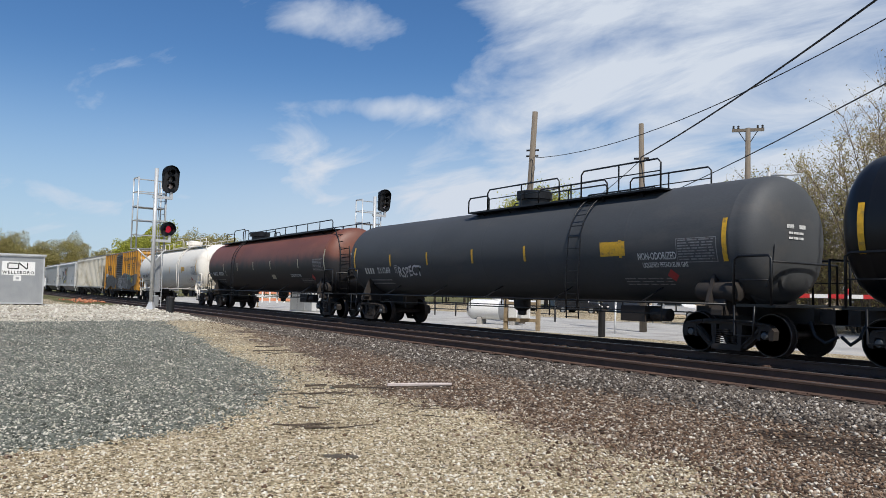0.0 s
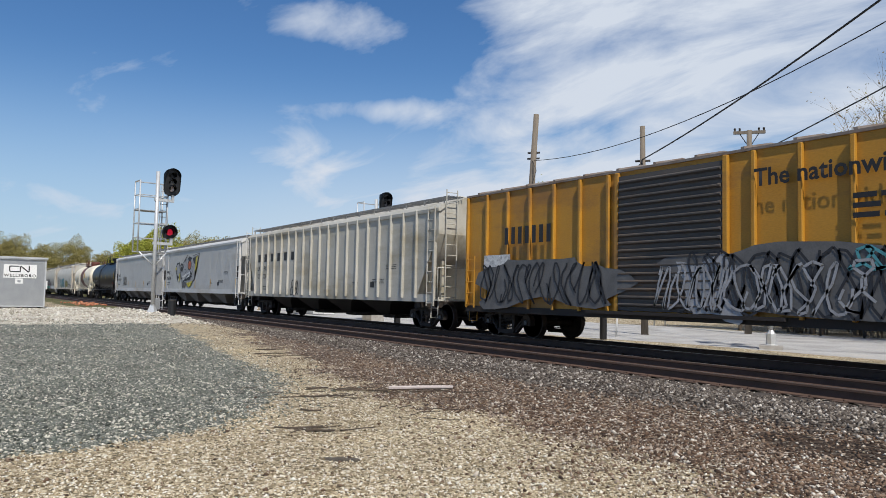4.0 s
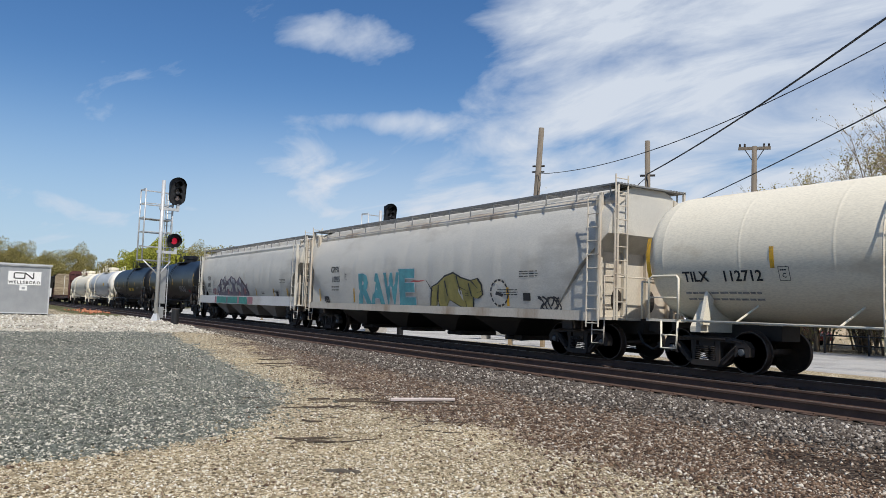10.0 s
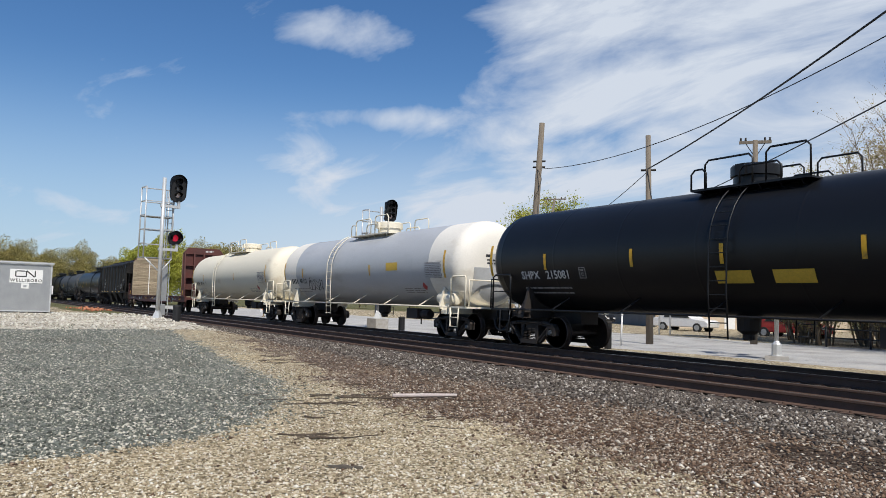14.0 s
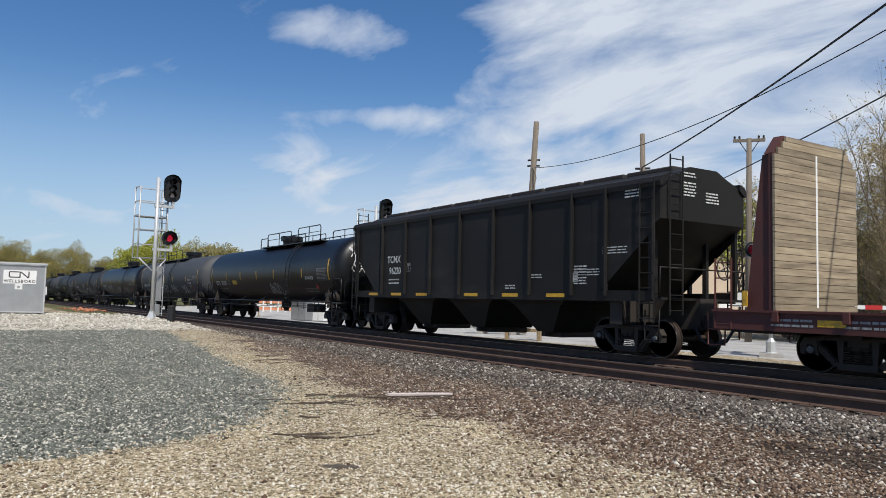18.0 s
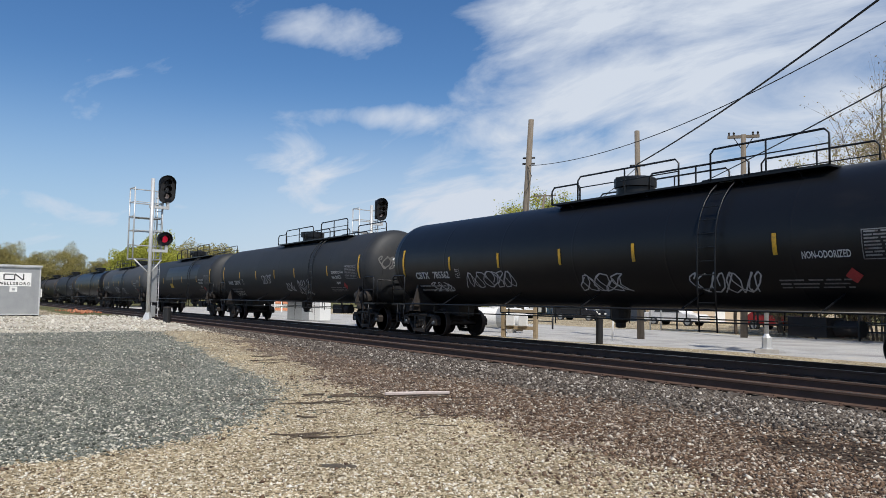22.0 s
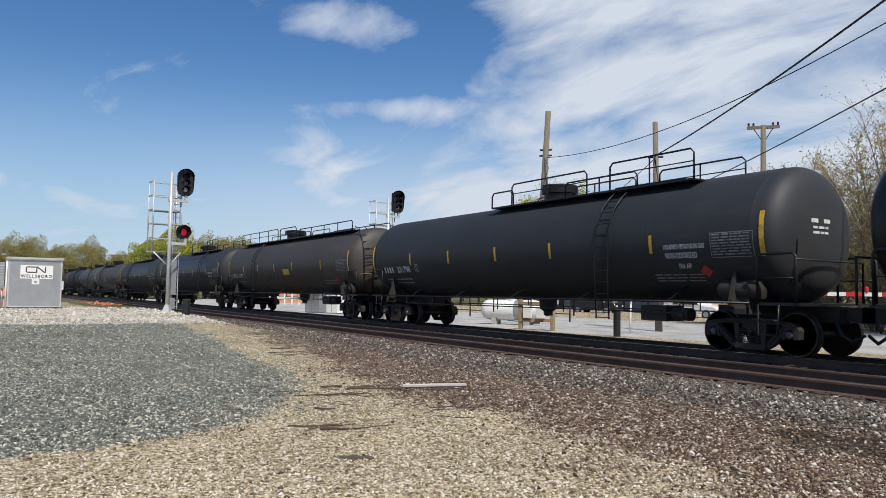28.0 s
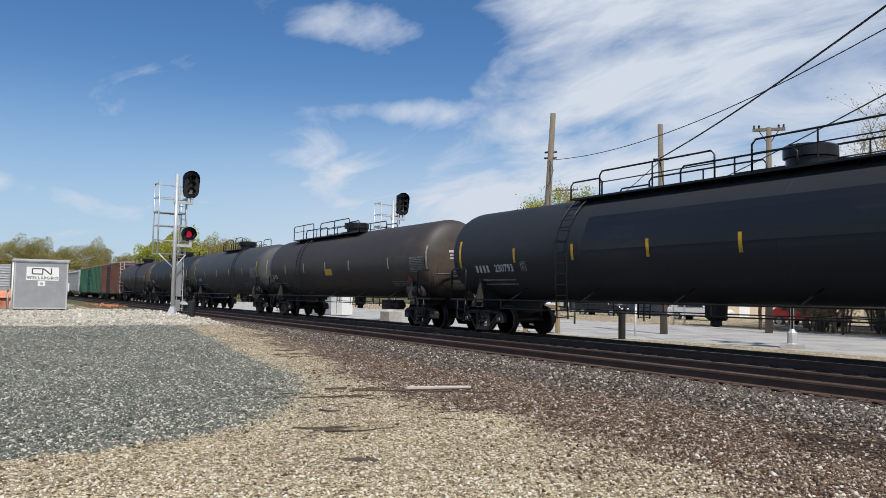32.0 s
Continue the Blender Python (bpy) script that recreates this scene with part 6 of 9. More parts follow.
    if P["caps"]:
        cw, m = P["caps"]
        for s in (-1, 1):
            bm = bmesh.new()
            n = 56
            prof = [(r + 0.006, tip[s] - depth - cw), (r + 0.006, tip[s] - depth)] + [((r + 0.006) * math.cos(math.pi / 2 * k / 14) ** 0.66, tip[s] - depth + (depth + 0.006) * math.sin(math.pi / 2 * k / 14) ** 0.66) for k in range(1, 14)]
            ra = [[bm.verts.new((s * h, q * math.cos(2 * math.pi * k / n), zc + q * math.sin(2 * math.pi * k / n))) for k in range(n)] for q, h in prof]
            for a, b in zip(ra, ra[1:]):
                for k in range(n):
                    bm.faces.new((a[k], a[(k + 1) % n], b[(k + 1) % n], b[k]))
            bmesh.ops.recalc_face_normals(bm, faces=bm.faces[:])
            part("painted_head", bm, m, car, smooth=True)
    if P["patch"]:
        x, z, w, h, m = P["patch"]
        part("paint_patch", plate_bm(w, h, W(x, z, -1, 0.004), 12, 8), m, car)
    ws = truck(car, -P["truck"], False) + truck(car, P["truck"], True)
    return car, ws


def running_gear(car, half, trk, trim, sill_z=0.95):
    """Centre sill, couplers, hoses, steps and trucks that all house cars share."""
    for s in (-1, 1):
        part("draft_sill", boxed(min(s * (half + 0.1), s * (trk - 1.2)), max(s * (half + 0.1), s * (trk - 1.2)), -0.32, 0.32, 0.70, sill_z), STEEL, car)
    part("centre_sill", boxed(-trk + 1.2, trk - 1.2, -0.25, 0.25, sill_z - 0.16, sill_z), STEEL, car)
    for s in (-1, 1):
        bm = boxed(s * (half + 0.45) - 0.5, s * (half + 0.45) + 0.5, -0.11, 0.11, 0.78, 0.98)
        box(bm, s * (half + 0.75) - 0.25, s * (half + 0.75) + 0.2, -0.17, 0.17, 0.72, 1.04)
        part("coupler", bm, STEEL, car)
        bm = pipe(bmesh.new(), [(s * half, -0.4, 0.78), (s * (half + 0.2), -0.42, 0.48), (s * (half + 0.5), -0.40, 0.34), (s * (half + 0.75), -0.3, 0.5)], 0.035)
        part("air_hose", bm, BLACK_PAINT, car)
        for y in (-1, 1):
            bm = bmesh.new()
            xs = s * (half - 0.35)
            pipe(bm, [(xs - 0.22, y * 1.47, 1.15), (xs - 0.21, y * 1.49, 0.45), (xs + 0.21, y * 1.49, 0.45), (xs + 0.22, y * 1.47, 1.15)], 0.018)
            pipe(bm, [(xs - 0.21, y * 1.49, 0.78), (xs + 0.21, y * 1.49, 0.78)], 0.016)
            part("sill_step", bm, trim, car)
    return truck(car, -trk, False) + truck(car, trk, True)


def end_ladder(car, x, y, z0, z1, mtl, along="x", w=0.42):
    bm = bmesh.new()
    d = Vector((w / 2, 0, 0)) if along == "x" else Vector((0, w / 2, 0))
    c = Vector((x, y, 0))
    for s in (-1, 1):
        tube(bm, c + d * s + Vector((0, 0, z0)), c + d * s + Vector((0, 0, z1)), 0.022, 5)
    n = int((z1 - z0) / 0.36)
    for k in range(n + 1):
        z = Vector((0, 0, z0 + 0.1 + (z1 - z0 - 0.2) * k / n))
        tube(bm, c - d + z, c + d + z, 0.015, 5)
    return part("ladder", bm, mtl, car)


def brake_wheel(car, x, y, z):
    bm = bmesh.new()
    n = 16
    for k in range(n):
        a, b = 2 * math.pi * k / n, 2 * math.pi * (k + 1) / n
        tube(bm, (x, y + 0.28 * math.cos(a), z + 0.28 * math.sin(a)), (x, y + 0.28 * math.cos(b), z + 0.28 * math.sin(b)), 0.018, 5)
    for k in range(4):
        a = math.pi / 2 * k + 0.4
        tube(bm, (x, y, z), (x, y + 0.28 * math.cos(a), z + 0.28 * math.sin(a)), 0.012, 4)
    part("brake_wheel", bm, STEEL, car)


def loft(bm, sections):
    """Skins closed outlines (lists of equal length) one after another, and caps the ends."""
    rings = [[bm.verts.new(p) for p in s] for s in sections]
    n = len(rings[0])
    for a, b in zip(rings, rings[1:]):
        for k in range(n):
            bm.faces.new((a[k], a[(k + 1) % n], b[(k + 1) % n], b[k]))
    bm.faces.new(rings[0][::-1])
    bm.faces.new(rings[-1])
    bmesh.ops.recalc_face_normals(bm, faces=bm.faces[:])
    return bm


def covered_hopper(c):
    P = dict(half=9.6, truck=7.4, zb=1.15, zt=4.12, w=1.57, bulge=0.0, ribs=(), bays=4, roof=0.42, end=1.5, seed=1, trim=None, letter=BLACK_PAINT, number="", mark=4, nx=-7.4, nz=2.5, code="GPFX",
             dented=not c.get("ribs"), tape=(), tags=(), sheets=True, board=True, words=(), sill=None, blobs=(), foot_swell=0.35, sill_z=(-0.10, 0.16), print_x=5.1)
    P.update(c)
    car = thing("covered_hopper", P["label"], "covered hopper", "cars of the freight train")
    h, zb, zt, w, mtl = P["half"], P["zb"], P["zt"], P["w"], P["paint"]
    if P["ribs"] and max(P["ribs"]) > h - 1.4:
        P["ribs"] = tuple(x * (h - 1.4) / max(P["ribs"]) for x in P["ribs"])
    trim = P["trim"] or mtl
    n = 9

    def side(z):
        """Half width at a height: flat, or swelling in the middle."""
        t = (z - zb) / (zt - zb)
        return w - P["bulge"] * (1.0 * (2 * t - 1) ** 2 * (1 if t > 0.5 else P["foot_swell"]))

    ph = [random.Random(P["seed"] * 31 + k).uniform(0, 6.28) for k in range(4)]

    def dent(x, z):
        """Side sheets buckle a little between their hidden stiffeners."""
        t = (z - zb) / (zt - zb)
        return 0.006 * math.sin(math.pi * min(1, max(0, t))) * (2.7 + math.sin(4.1 * x + ph[0] + 1.2 * t) + math.sin(7.3 * x + ph[1] - t) + 0.7 * math.sin(11.9 * x + ph[2] + 2 * t))

    def outline(x, lo):
        zs = [max(lo, zb + (zt - zb) * k / n) for k in range(n + 1)]
        left = [(x, -side(z) + (dent(x, z) if P["dented"] else 0.0), z) for z in zs]
        return left + [(x, -0.9, zt + P["roof"] * 0.55), (x, -0.5, zt + P["roof"]), (x, 0.5, zt + P["roof"]), (x, 0.9, zt + P["roof"] * 0.55)] + [(x, -y, z) for x, y, z in reversed(left)]

    e = P["end"]
    secs = [outline(-h + 0.05, zt - 0.9), outline(-h + e * 0.45, zb + (zt - zb) * 0.45), outline(-h + e, zb)]
    body_x = np.linspace(-h + e, h - e, 90 if P["dented"] else 9)
    secs += [outline(x, zb) for x in body_x[1:-1]]
    secs += [outline(h - e, zb), outline(h - e * 0.45, zb + (zt - zb) * 0.45), outline(h - 0.05, zt - 0.9)]
    part("body", loft(bmesh.new(), secs), mtl, car, smooth=True)
    # roof edge, running boards and hatch covers
    for y in (-1, 1):
        q = y * side(zt)
        part("roof_rail", prism(bmesh.new(), [(q + y * 0.05, zt - 0.14), (q + y * 0.06, zt - 0.02), (q - y * 0.02, zt + 0.10), (q - y * 0.22, zt + 0.17), (q - y * 0.22, zt + 0.02), (q - y * 0.04, zt - 0.12)], -h, h), trim, car)
        part("side_sill", boxed(-h + 0.3, h - 0.3, y * (w - 0.02) - 0.03, y * (w - 0.02) + 0.03, zb + P["sill_z"][0], zb + P["sill_z"][1]), P["sill"] or trim, car)
        if P["board"]:
            zw = zt + P["roof"] * 0.75 + 0.08
            for k in range(6):
                q = y * 0.98 - 0.28 + 0.112 * k
                part("board_bar", boxed(-h - 0.1, h + 0.1, q - 0.016, q + 0.016, zw - 0.02, zw + 0.02), GRATING, car)
            for k in range(16):
                xk = -h + 0.2 + (2 * h - 0.4) * k / 15
                bm = boxed(xk - 0.02, xk + 0.02, y * 0.98 - 0.30, y * 0.98 + 0.30, zw - 0.045, zw - 0.02)
                box(bm, xk - 0.015, xk + 0.015, y * 1.27 - 0.015, y * 1.27 + 0.015, zt + 0.05, zw - 0.02)
                part("board_bracket", bm, GRATING, car)
    m = 6 if P["board"] else 9
    for k in range(m):
        x0 = -h + 0.6 + (2 * h - 1.2) * k / m
        part("hatch_cover", bevelled(boxed(x0 + 0.05, x0 + (2 * h - 1.2) / m - 0.05, -0.42, 0.42, zt + P["roof"], zt + P["roof"] + 0.13), 0.03), trim if P["board"] else STEEL, car)
    # side sheet joints or ribs
    for x in P["ribs"]:
        for y in (-1,):
            bm = bmesh.new()
            box(bm, x - 0.035, x + 0.035, -w - 0.10, -w + 0.02, zb + 0.02, zt)
            part("side_post", bevelled(bm, 0.008), trim, car)
    for x in P["ribs"]:
        part("side_post", boxed(x - 0.035, x + 0.035, w - 0.02, w + 0.10, zb + 0.02, zt), trim, car)
    if P["sheets"]:
        for k in range(8):
            x = -h + e + (2 * h - 2 * e) * (k + 0.5) / 8
            bm = bmesh.new()
            vs = []
            for j in range(n + 1):
                z = zb + 0.18 + (zt - zb - 0.2) * j / n
                vs.append((bm.verts.new((x - 0.02, -side(z) - 0.006, z)), bm.verts.new((x + 0.02, -side(z) - 0.012, z)), bm.verts.new((x + 0.05, -side(z) - 0.002, z))))
            for a, b in zip(vs, vs[1:]):
                bm.faces.new((a[0], a[1], b[1], b[0]))
                bm.faces.new((a[1], a[2], b[2], b[1]))
            part("sheet_seam", bm, mtl, car)
    # side sheets carried on to the ends
    if P.get("wing", True):
        for s in (-1, 1):
            for y in (-1, 1):
                bm = bmesh.new()
                pts = [(s * (h - e - 0.1), zb), (s * (h - 0.42), zb), (s * (h - 0.42), zt - 0.5), (s * (h - 0.3), zt), (s * (h - e - 0.1), zt)]
                if P.get("open_end"):
                    pts = [(s * (h - e - 0.1), zb), (s * (h - e + 0.05), zb), (s * (h - 0.3), zt - 1.2), (s * (h - 0.3), zt), (s * (h - e - 0.1), zt)]
                prism(bm, pts, y * w - 0.012, y * w + 0.012, "y")
                part("side_sheet", bm, mtl, car)
    if P.get("end_gusset"):
        for s in (-1, 1):
            for y in (-1, 1):
                q = y * (side(zb) - 0.012)
                part("end_gusset", prism(bmesh.new(), [(s * (h - e - 0.1), zb), (s * (h - 0.42), zb), (s * (h - 0.42), zt - 1.15)], q - 0.012, q + 0.012, "y"), mtl, car)
    # hopper bays and gates
    L = 2 * (P["truck"] - 1.6)
    for k in range(P["bays"]):
        x = -L / 2 + L * (k + 0.5) / P["bays"]
        d = L / P["bays"] * 0.47
        bm = bmesh.new()
        loft(bm, [[(x - d, -w + 0.1, zb + 0.02), (x + d, -w + 0.1, zb + 0.02), (x + d, w - 0.1, zb + 0.02), (x - d, w - 0.1, zb + 0.02)],
                  [(x - d * 0.66, -w + 0.26, zb - 0.24), (x + d * 0.66, -w + 0.26, zb - 0.24), (x + d * 0.66, w - 0.26, zb - 0.24), (x - d * 0.66, w - 0.26, zb - 0.24)],
                  [(x - d * 0.22, -0.95, 0.45), (x + d * 0.22, -0.95, 0.45), (x + d * 0.22, 0.95, 0.45), (x - d * 0.22, 0.95, 0.45)]])
        # bays can take another colour than the body, darker on the pale cars
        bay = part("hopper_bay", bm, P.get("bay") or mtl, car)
        part("outlet_gate", bevelled(boxed(x - d * 0.27, x + d * 0.27, -0.75, 0.75, 0.30, 0.45), 0.02), STEEL, bay)
        part("gate_pinion", tube(bmesh.new(), (x, -1.0, 0.38), (x, 1.0, 0.38), 0.06, 8), STEEL, bay)
    # ends: posts, ladders, platforms
    for s in (-1, 1):
        for y in (-1, 1):
            part("corner_post", boxed(s * (h - 0.32) - 0.06, s * (h - 0.32) + 0.06, y * (w - 0.02) - 0.05, y * (w - 0.02) + 0.05, zb - 0.05, zt), trim, car)
            end_ladder(car, s * (h - 0.38), y * (w + 0.09), 0.85, zt + 0.05, trim, "x", 0.44)
        end_ladder(car, s * (h + 0.06), -1.12, 1.05, zt + P["roof"] + 0.2, trim, "y", 0.44)
        part("end_platform", boxed(s * (h - 0.45) - 0.45, s * (h - 0.45) + 0.45, -w, w, zb - 0.06, zb), trim, car)
        bm = pipe(bmesh.new(), [(s * (h - 0.05), -w, zb), (s * (h - 0.05), -w, 2.15), (s * (h - 0.05), w, 2.15), (s * (h - 0.05), w, zb)], 0.022)
        part("end_rail", bm, trim, car)
        for y in (-0.95, 0.95):
            part("end_brace", boxed(s * (h - 0.75) - 0.06, s * (h - 0.75) + 0.06, y - 0.05, y + 0.05, zb, zt - 0.8), trim, car)
        part("bolster", boxed(s * P["truck"] - 0.2, s * P["truck"] + 0.2, -1.45, 1.45, 0.78, zb), STEEL, car)
    if P.get("gusset"):
        for s in (-1, 1):
            # no hole is cut: a dark plate on the sheet gives the opening's shade
            pts = [(s * (h - 0.62) + u, 2.32 + v) for u, v in ((-0.26, -0.2), (-0.14, -0.38), (0.2, -0.38), (0.26, -0.3), (0.26, 0.3), (0.2, 0.38), (-0.14, 0.38), (-0.26, 0.2))]
            part("end_opening", prism(bmesh.new(), pts, -w - 0.03, -w - 0.012, "y"), STEEL, car, "dark plate standing in for a shaded opening in the end gusset")
    if P.get("end_wall"):
        for s in (-1, 1):
            zw = zt - 1.2 if P.get("open_end") else zb
            ew = part("end_wall", bevelled(boxed(s * (h - 0.62) - 0.04, s * (h - 0.62) + 0.04, -1.30, 1.30, zw, zt + 0.15), 0.01), P["end_wall"], car, "rust-streaked end sheet")
            if P.get("open_end"):
                for k in range(6):
                    z = zt - 1.05 + 0.24 * k
                    part("end_slat", boxed(s * (h - 0.47) - 0.05, s * (h - 0.47) + 0.05, -1.38, 1.38, z, z + 0.055), P["end_wall"], ew)
            else:
                for y in (-0.62, 0.62):
                    # dark oval plates on the wall in place of shaded openings
                    pts = [(y + 0.20 * math.cos(math.pi * k / 8), zb + 0.45 + 0.30 * math.sin(math.pi * k / 8)) for k in range(16)]
                    part("end_opening", prism(bmesh.new(), pts, s * (h - 0.57) - 0.012, s * (h - 0.57) + 0.012), STEEL, ew)
            for y in (-1.28, -0.42, 0.42, 1.28):
                part("end_post", boxed(s * (h - 0.52) - 0.05, s * (h - 0.52) + 0.05, y - 0.04, y + 0.04, zb, zt + 0.2), P["end_wall"], ew)
            for y in (-1.25, 1.25):
                part("stand_post", boxed(s * (h + 0.05) - 0.03, s * (h + 0.05) + 0.03, y - 0.03, y + 0.03, 1.05, zt + P["roof"]), P["end_wall"], ew)
            part("end_walk", boxed(s * (h - 0.28) - 0.36, s * (h - 0.28) + 0.36, -1.30, 1.30, zt + P["roof"] * 0.75 + 0.05, zt + P["roof"] * 0.75 + 0.09), GRATING, ew)
    brake_wheel(car, h + 0.12, 0.55, 2.2)
    # writing
    def F(x, z):
        def on_side(u, v):
            q = min(zt, max(zb, z + v))
            if P.get("wing", True) and abs(x + u) > h - e - 0.12:
                return Vector((x + u, -w - 0.018, z + v))
            return Vector((x + u, -side(q) + (dent(x + u, q) if P["dented"] else 0.0) - 0.009, z + v))
        return on_side
    art_at = lambda x, z: (lambda u, v: Vector((x + u, -side(min(zt, max(zb, z + v))) - 0.010, z + v)))
    if P.get("owner"):
        for k in (0, 1):
            lettered("car_code", ("UN", "PX")[k], 0.33, F(-7.98 + 0.94 * k, 2.42), P["letter"], car)
            lettered("car_number", P["number"][3 * k:3 * k + 3], 0.33, F(-7.98 + 0.94 * k, 2.02), P["letter"], car)
    else:
        lettered("car_code", P["code"], 0.35, F(P["nx"] - 0.05, P["nz"]), P["letter"], car)
        plate_mark(car, P["nx"] + 1.05, P["nz"] - 0.3, F, P["letter"])
        if P["number"]:
            lettered("car_number", P["number"], 0.35, F(P["nx"] + 0.05, P["nz"] - 0.42), P["letter"], car)
    tagged(part("weight_print", bars_bm(0.8, 2, F(P["nx"], P["nz"] - (1.35 if P.get("owner") else 0.82)), 0.045, 0.13, P["seed"], 4), P["letter"], car), kind="stuff")
    for k, (x, z, wd, rows) in enumerate(((5.6, zb + 0.62, 1.4, 3), (6.6, zb + 1.15, 1.2, 3), (3.6, zb + 0.55, 0.7, 2))):
        tagged(part("small_print", bars_bm(wd * 0.7, rows, F(x, z), 0.026, 0.07, P["seed"] + k, 4), P["letter"], car), kind="stuff")
    part("print_box", plate_bm(0.34, 0.22, F(P["print_x"], zb + 0.5), 1, 1), P["letter"], car)
    for x in P["tape"]:
        part("reflective_stripe", plate_bm(0.12, 0.55, F(x, zb + 0.5), 1, 1), YELLOW, car)
    for txt, size, x, z in P["words"]:
        lettered("stencil_print", txt, size, F(x, z), P["letter"], car)
    if P.get("owner"):
        for k in range(6):
            part("owner_name", mark_bm(1, 0.66, 0.40, F(-7.98 + 0.94 * k, 2.98)), BLACK_PAINT, car)
    if P.get("yellow_sill"):
        E = lambda y, z: (lambda u, v: Vector((h - 0.03, y + u, z + v)))
        for y, z, n in ((-0.55, zt - 0.15, 5), (0.3, zt - 0.3, 4), (-0.55, zt + 0.2, 2)):
            tagged(part("end_print", bars_bm(0.5, n, E(y, z), 0.035, 0.075, n, 3), WHITE_PAINT, car), kind="stuff")
        for x, z, n in ((h - 0.9, zt - 0.25, 3), (h - 2.7, zb + 0.55, 7), (2.4, zb + 0.25, 2)):
            tagged(part("side_print", bars_bm(0.5, n, F(x, z), 0.035, 0.075, n + 3, 3), WHITE_PAINT, car), kind="stuff")
        for x in (-6.2, -4.4, -2.6, 0.4, 2.4, 4.4):
            part("yellow_patch", plate_bm(0.75, 0.10, lambda u, v, x=x: Vector((x + u, -w - 0.02, zb + 0.03 + v)), 1, 1), YELLOW, car)
    art(car, art_at, P)
    if P.get("fat_word"):
        fat_word(car, art_at, *P["fat_word"])
    if P.get("spiky"):
        spiky_piece(car, art_at, *P["spiky"])
    for k, (x0, x1, m) in enumerate(P.get("foot_art", ())):
        sprayed(car, lambda x, z: (lambda u, v: Vector((x + u, -w - 0.012, z + v))), x0, zb - 0.07, [(0.0, 0.0), (0.5, 0.03), (1.0, 0.0), (1.0, 0.6), (0.985, 0.95), (0.6, 1.0), (0.3, 0.97), (0.015, 1.0)], m, 1 + k, x1 - x0, 0.40)
    if P.get("bull"):
        bull(car, art_at, *P["bull"])
    if P.get("beast"):
        beast(car, art_at, *P["beast"])
    return car, running_gear(car, h, P["truck"], trim, zb)


def blob_bm(w, h, wrap, seed, lobes=5, n=40, spike=0.0):
    """One sprayed field of colour with an uneven edge."""
    rnd = random.Random(seed)
    ph = [(rnd.uniform(0, 6.28), rnd.uniform(0.05, 0.16)) for _ in range(lobes)]
    bm = bmesh.new()
    mid = bm.verts.new(wrap(0, 0))
    ring = []
    for k in range(n):
        a = 2 * math.pi * k / n
        r = 1 + sum(q * math.sin((j + 2) * a + p) for j, (p, q) in enumerate(ph)) + (spike if k % 4 == 0 else 0)
        u, v = math.copysign(abs(math.cos(a)) ** 0.6, math.cos(a)), math.copysign(abs(math.sin(a)) ** 0.7, math.sin(a))
        ring.append(bm.verts.new(wrap(u * r * w / 2, v * r * h / 2)))
    for k in range(n):
        bm.faces.new((mid, ring[k], ring[(k + 1) % n]))
    return bm


def art(car, F, P):
    """Sprayed fields and lines, each layer 3 mm over the last."""
    for k, (x, z, w, h, m, sd) in enumerate(P["blobs"]):
        g = F(x, z)
        off = 0.003 * (k + 1)
        part("graffiti_field", blob_bm(w, h, lambda u, v: g(u, v) + Vector((0, -off, 0)), sd, spike=0.1 if sd % 2 else 0.0), m, car)
    for k, (x, z, w, h, m) in enumerate(P["tags"]):
        g = F(x, z)
        off = 0.003 * (len(P["blobs"]) + 2 + k)
        part("graffiti_tag", scribble_bm(w, h, lambda u, v: g(u, v) + Vector((0, -off, 0)), P["seed"] * 5 + k, max(3, int(w / 0.5)), 0.055), m, car)


def sprayed(car, F, x, z, pts, m, lift, w=1.0, h=1.0):
    """One sprayed field, its edge taken round pts, lying on the side sheet."""
    bm = bmesh.new()
    bm.faces.new([bm.verts.new(F(x, z)(u * w, v * h) + Vector((0, -0.0015 * lift, 0))) for u, v in pts])
    bmesh.ops.triangulate(bm, faces=bm.faces[:])
    part("graffiti_field", bm, m, car)


def fat_word(car, F, text, x, z, w, h, fill, edge):
    """Fat sprayed letters that run into each other, rimmed by a thin pale line, each a little turned."""
    d = w / len(text)
    for k, ch in enumerate(text):
        turn, fat, drop = (0.04, -0.03, 0.03, -0.04)[k % 4], (1.0, 1.02, 0.95, 1.08)[k % 4], (0.0, -0.03, 0.02, 0.03)[k % 4]
        for layer, (m, weight) in enumerate(((edge, 0.072), (fill, 0.052))):
            lift = 0.0015 * (2 * k + layer + 1)
            me = letters(ch, 1.0, None, 1.0, weight)
            sx = d * 1.12 / max(0.3, max(v.co.x for v in me.vertices) - min(v.co.x for v in me.vertices))
            sz = h * fat / (max(v.co.z for v in me.vertices) - min(v.co.z for v in me.vertices))
            if layer == 0:
                base = (sx, sz)
            for v in me.vertices:
                u, q = v.co.x * base[0], v.co.z * base[1]
                v.co = F(x - w / 2 + d * (k + 0.5), z + h * (0.5 + drop))(u + turn * q, q + 0.08 * u * turn) + Vector((0, -lift, 0))
            tagged(link("graffiti_letter", me, m, car), kind="stuff")


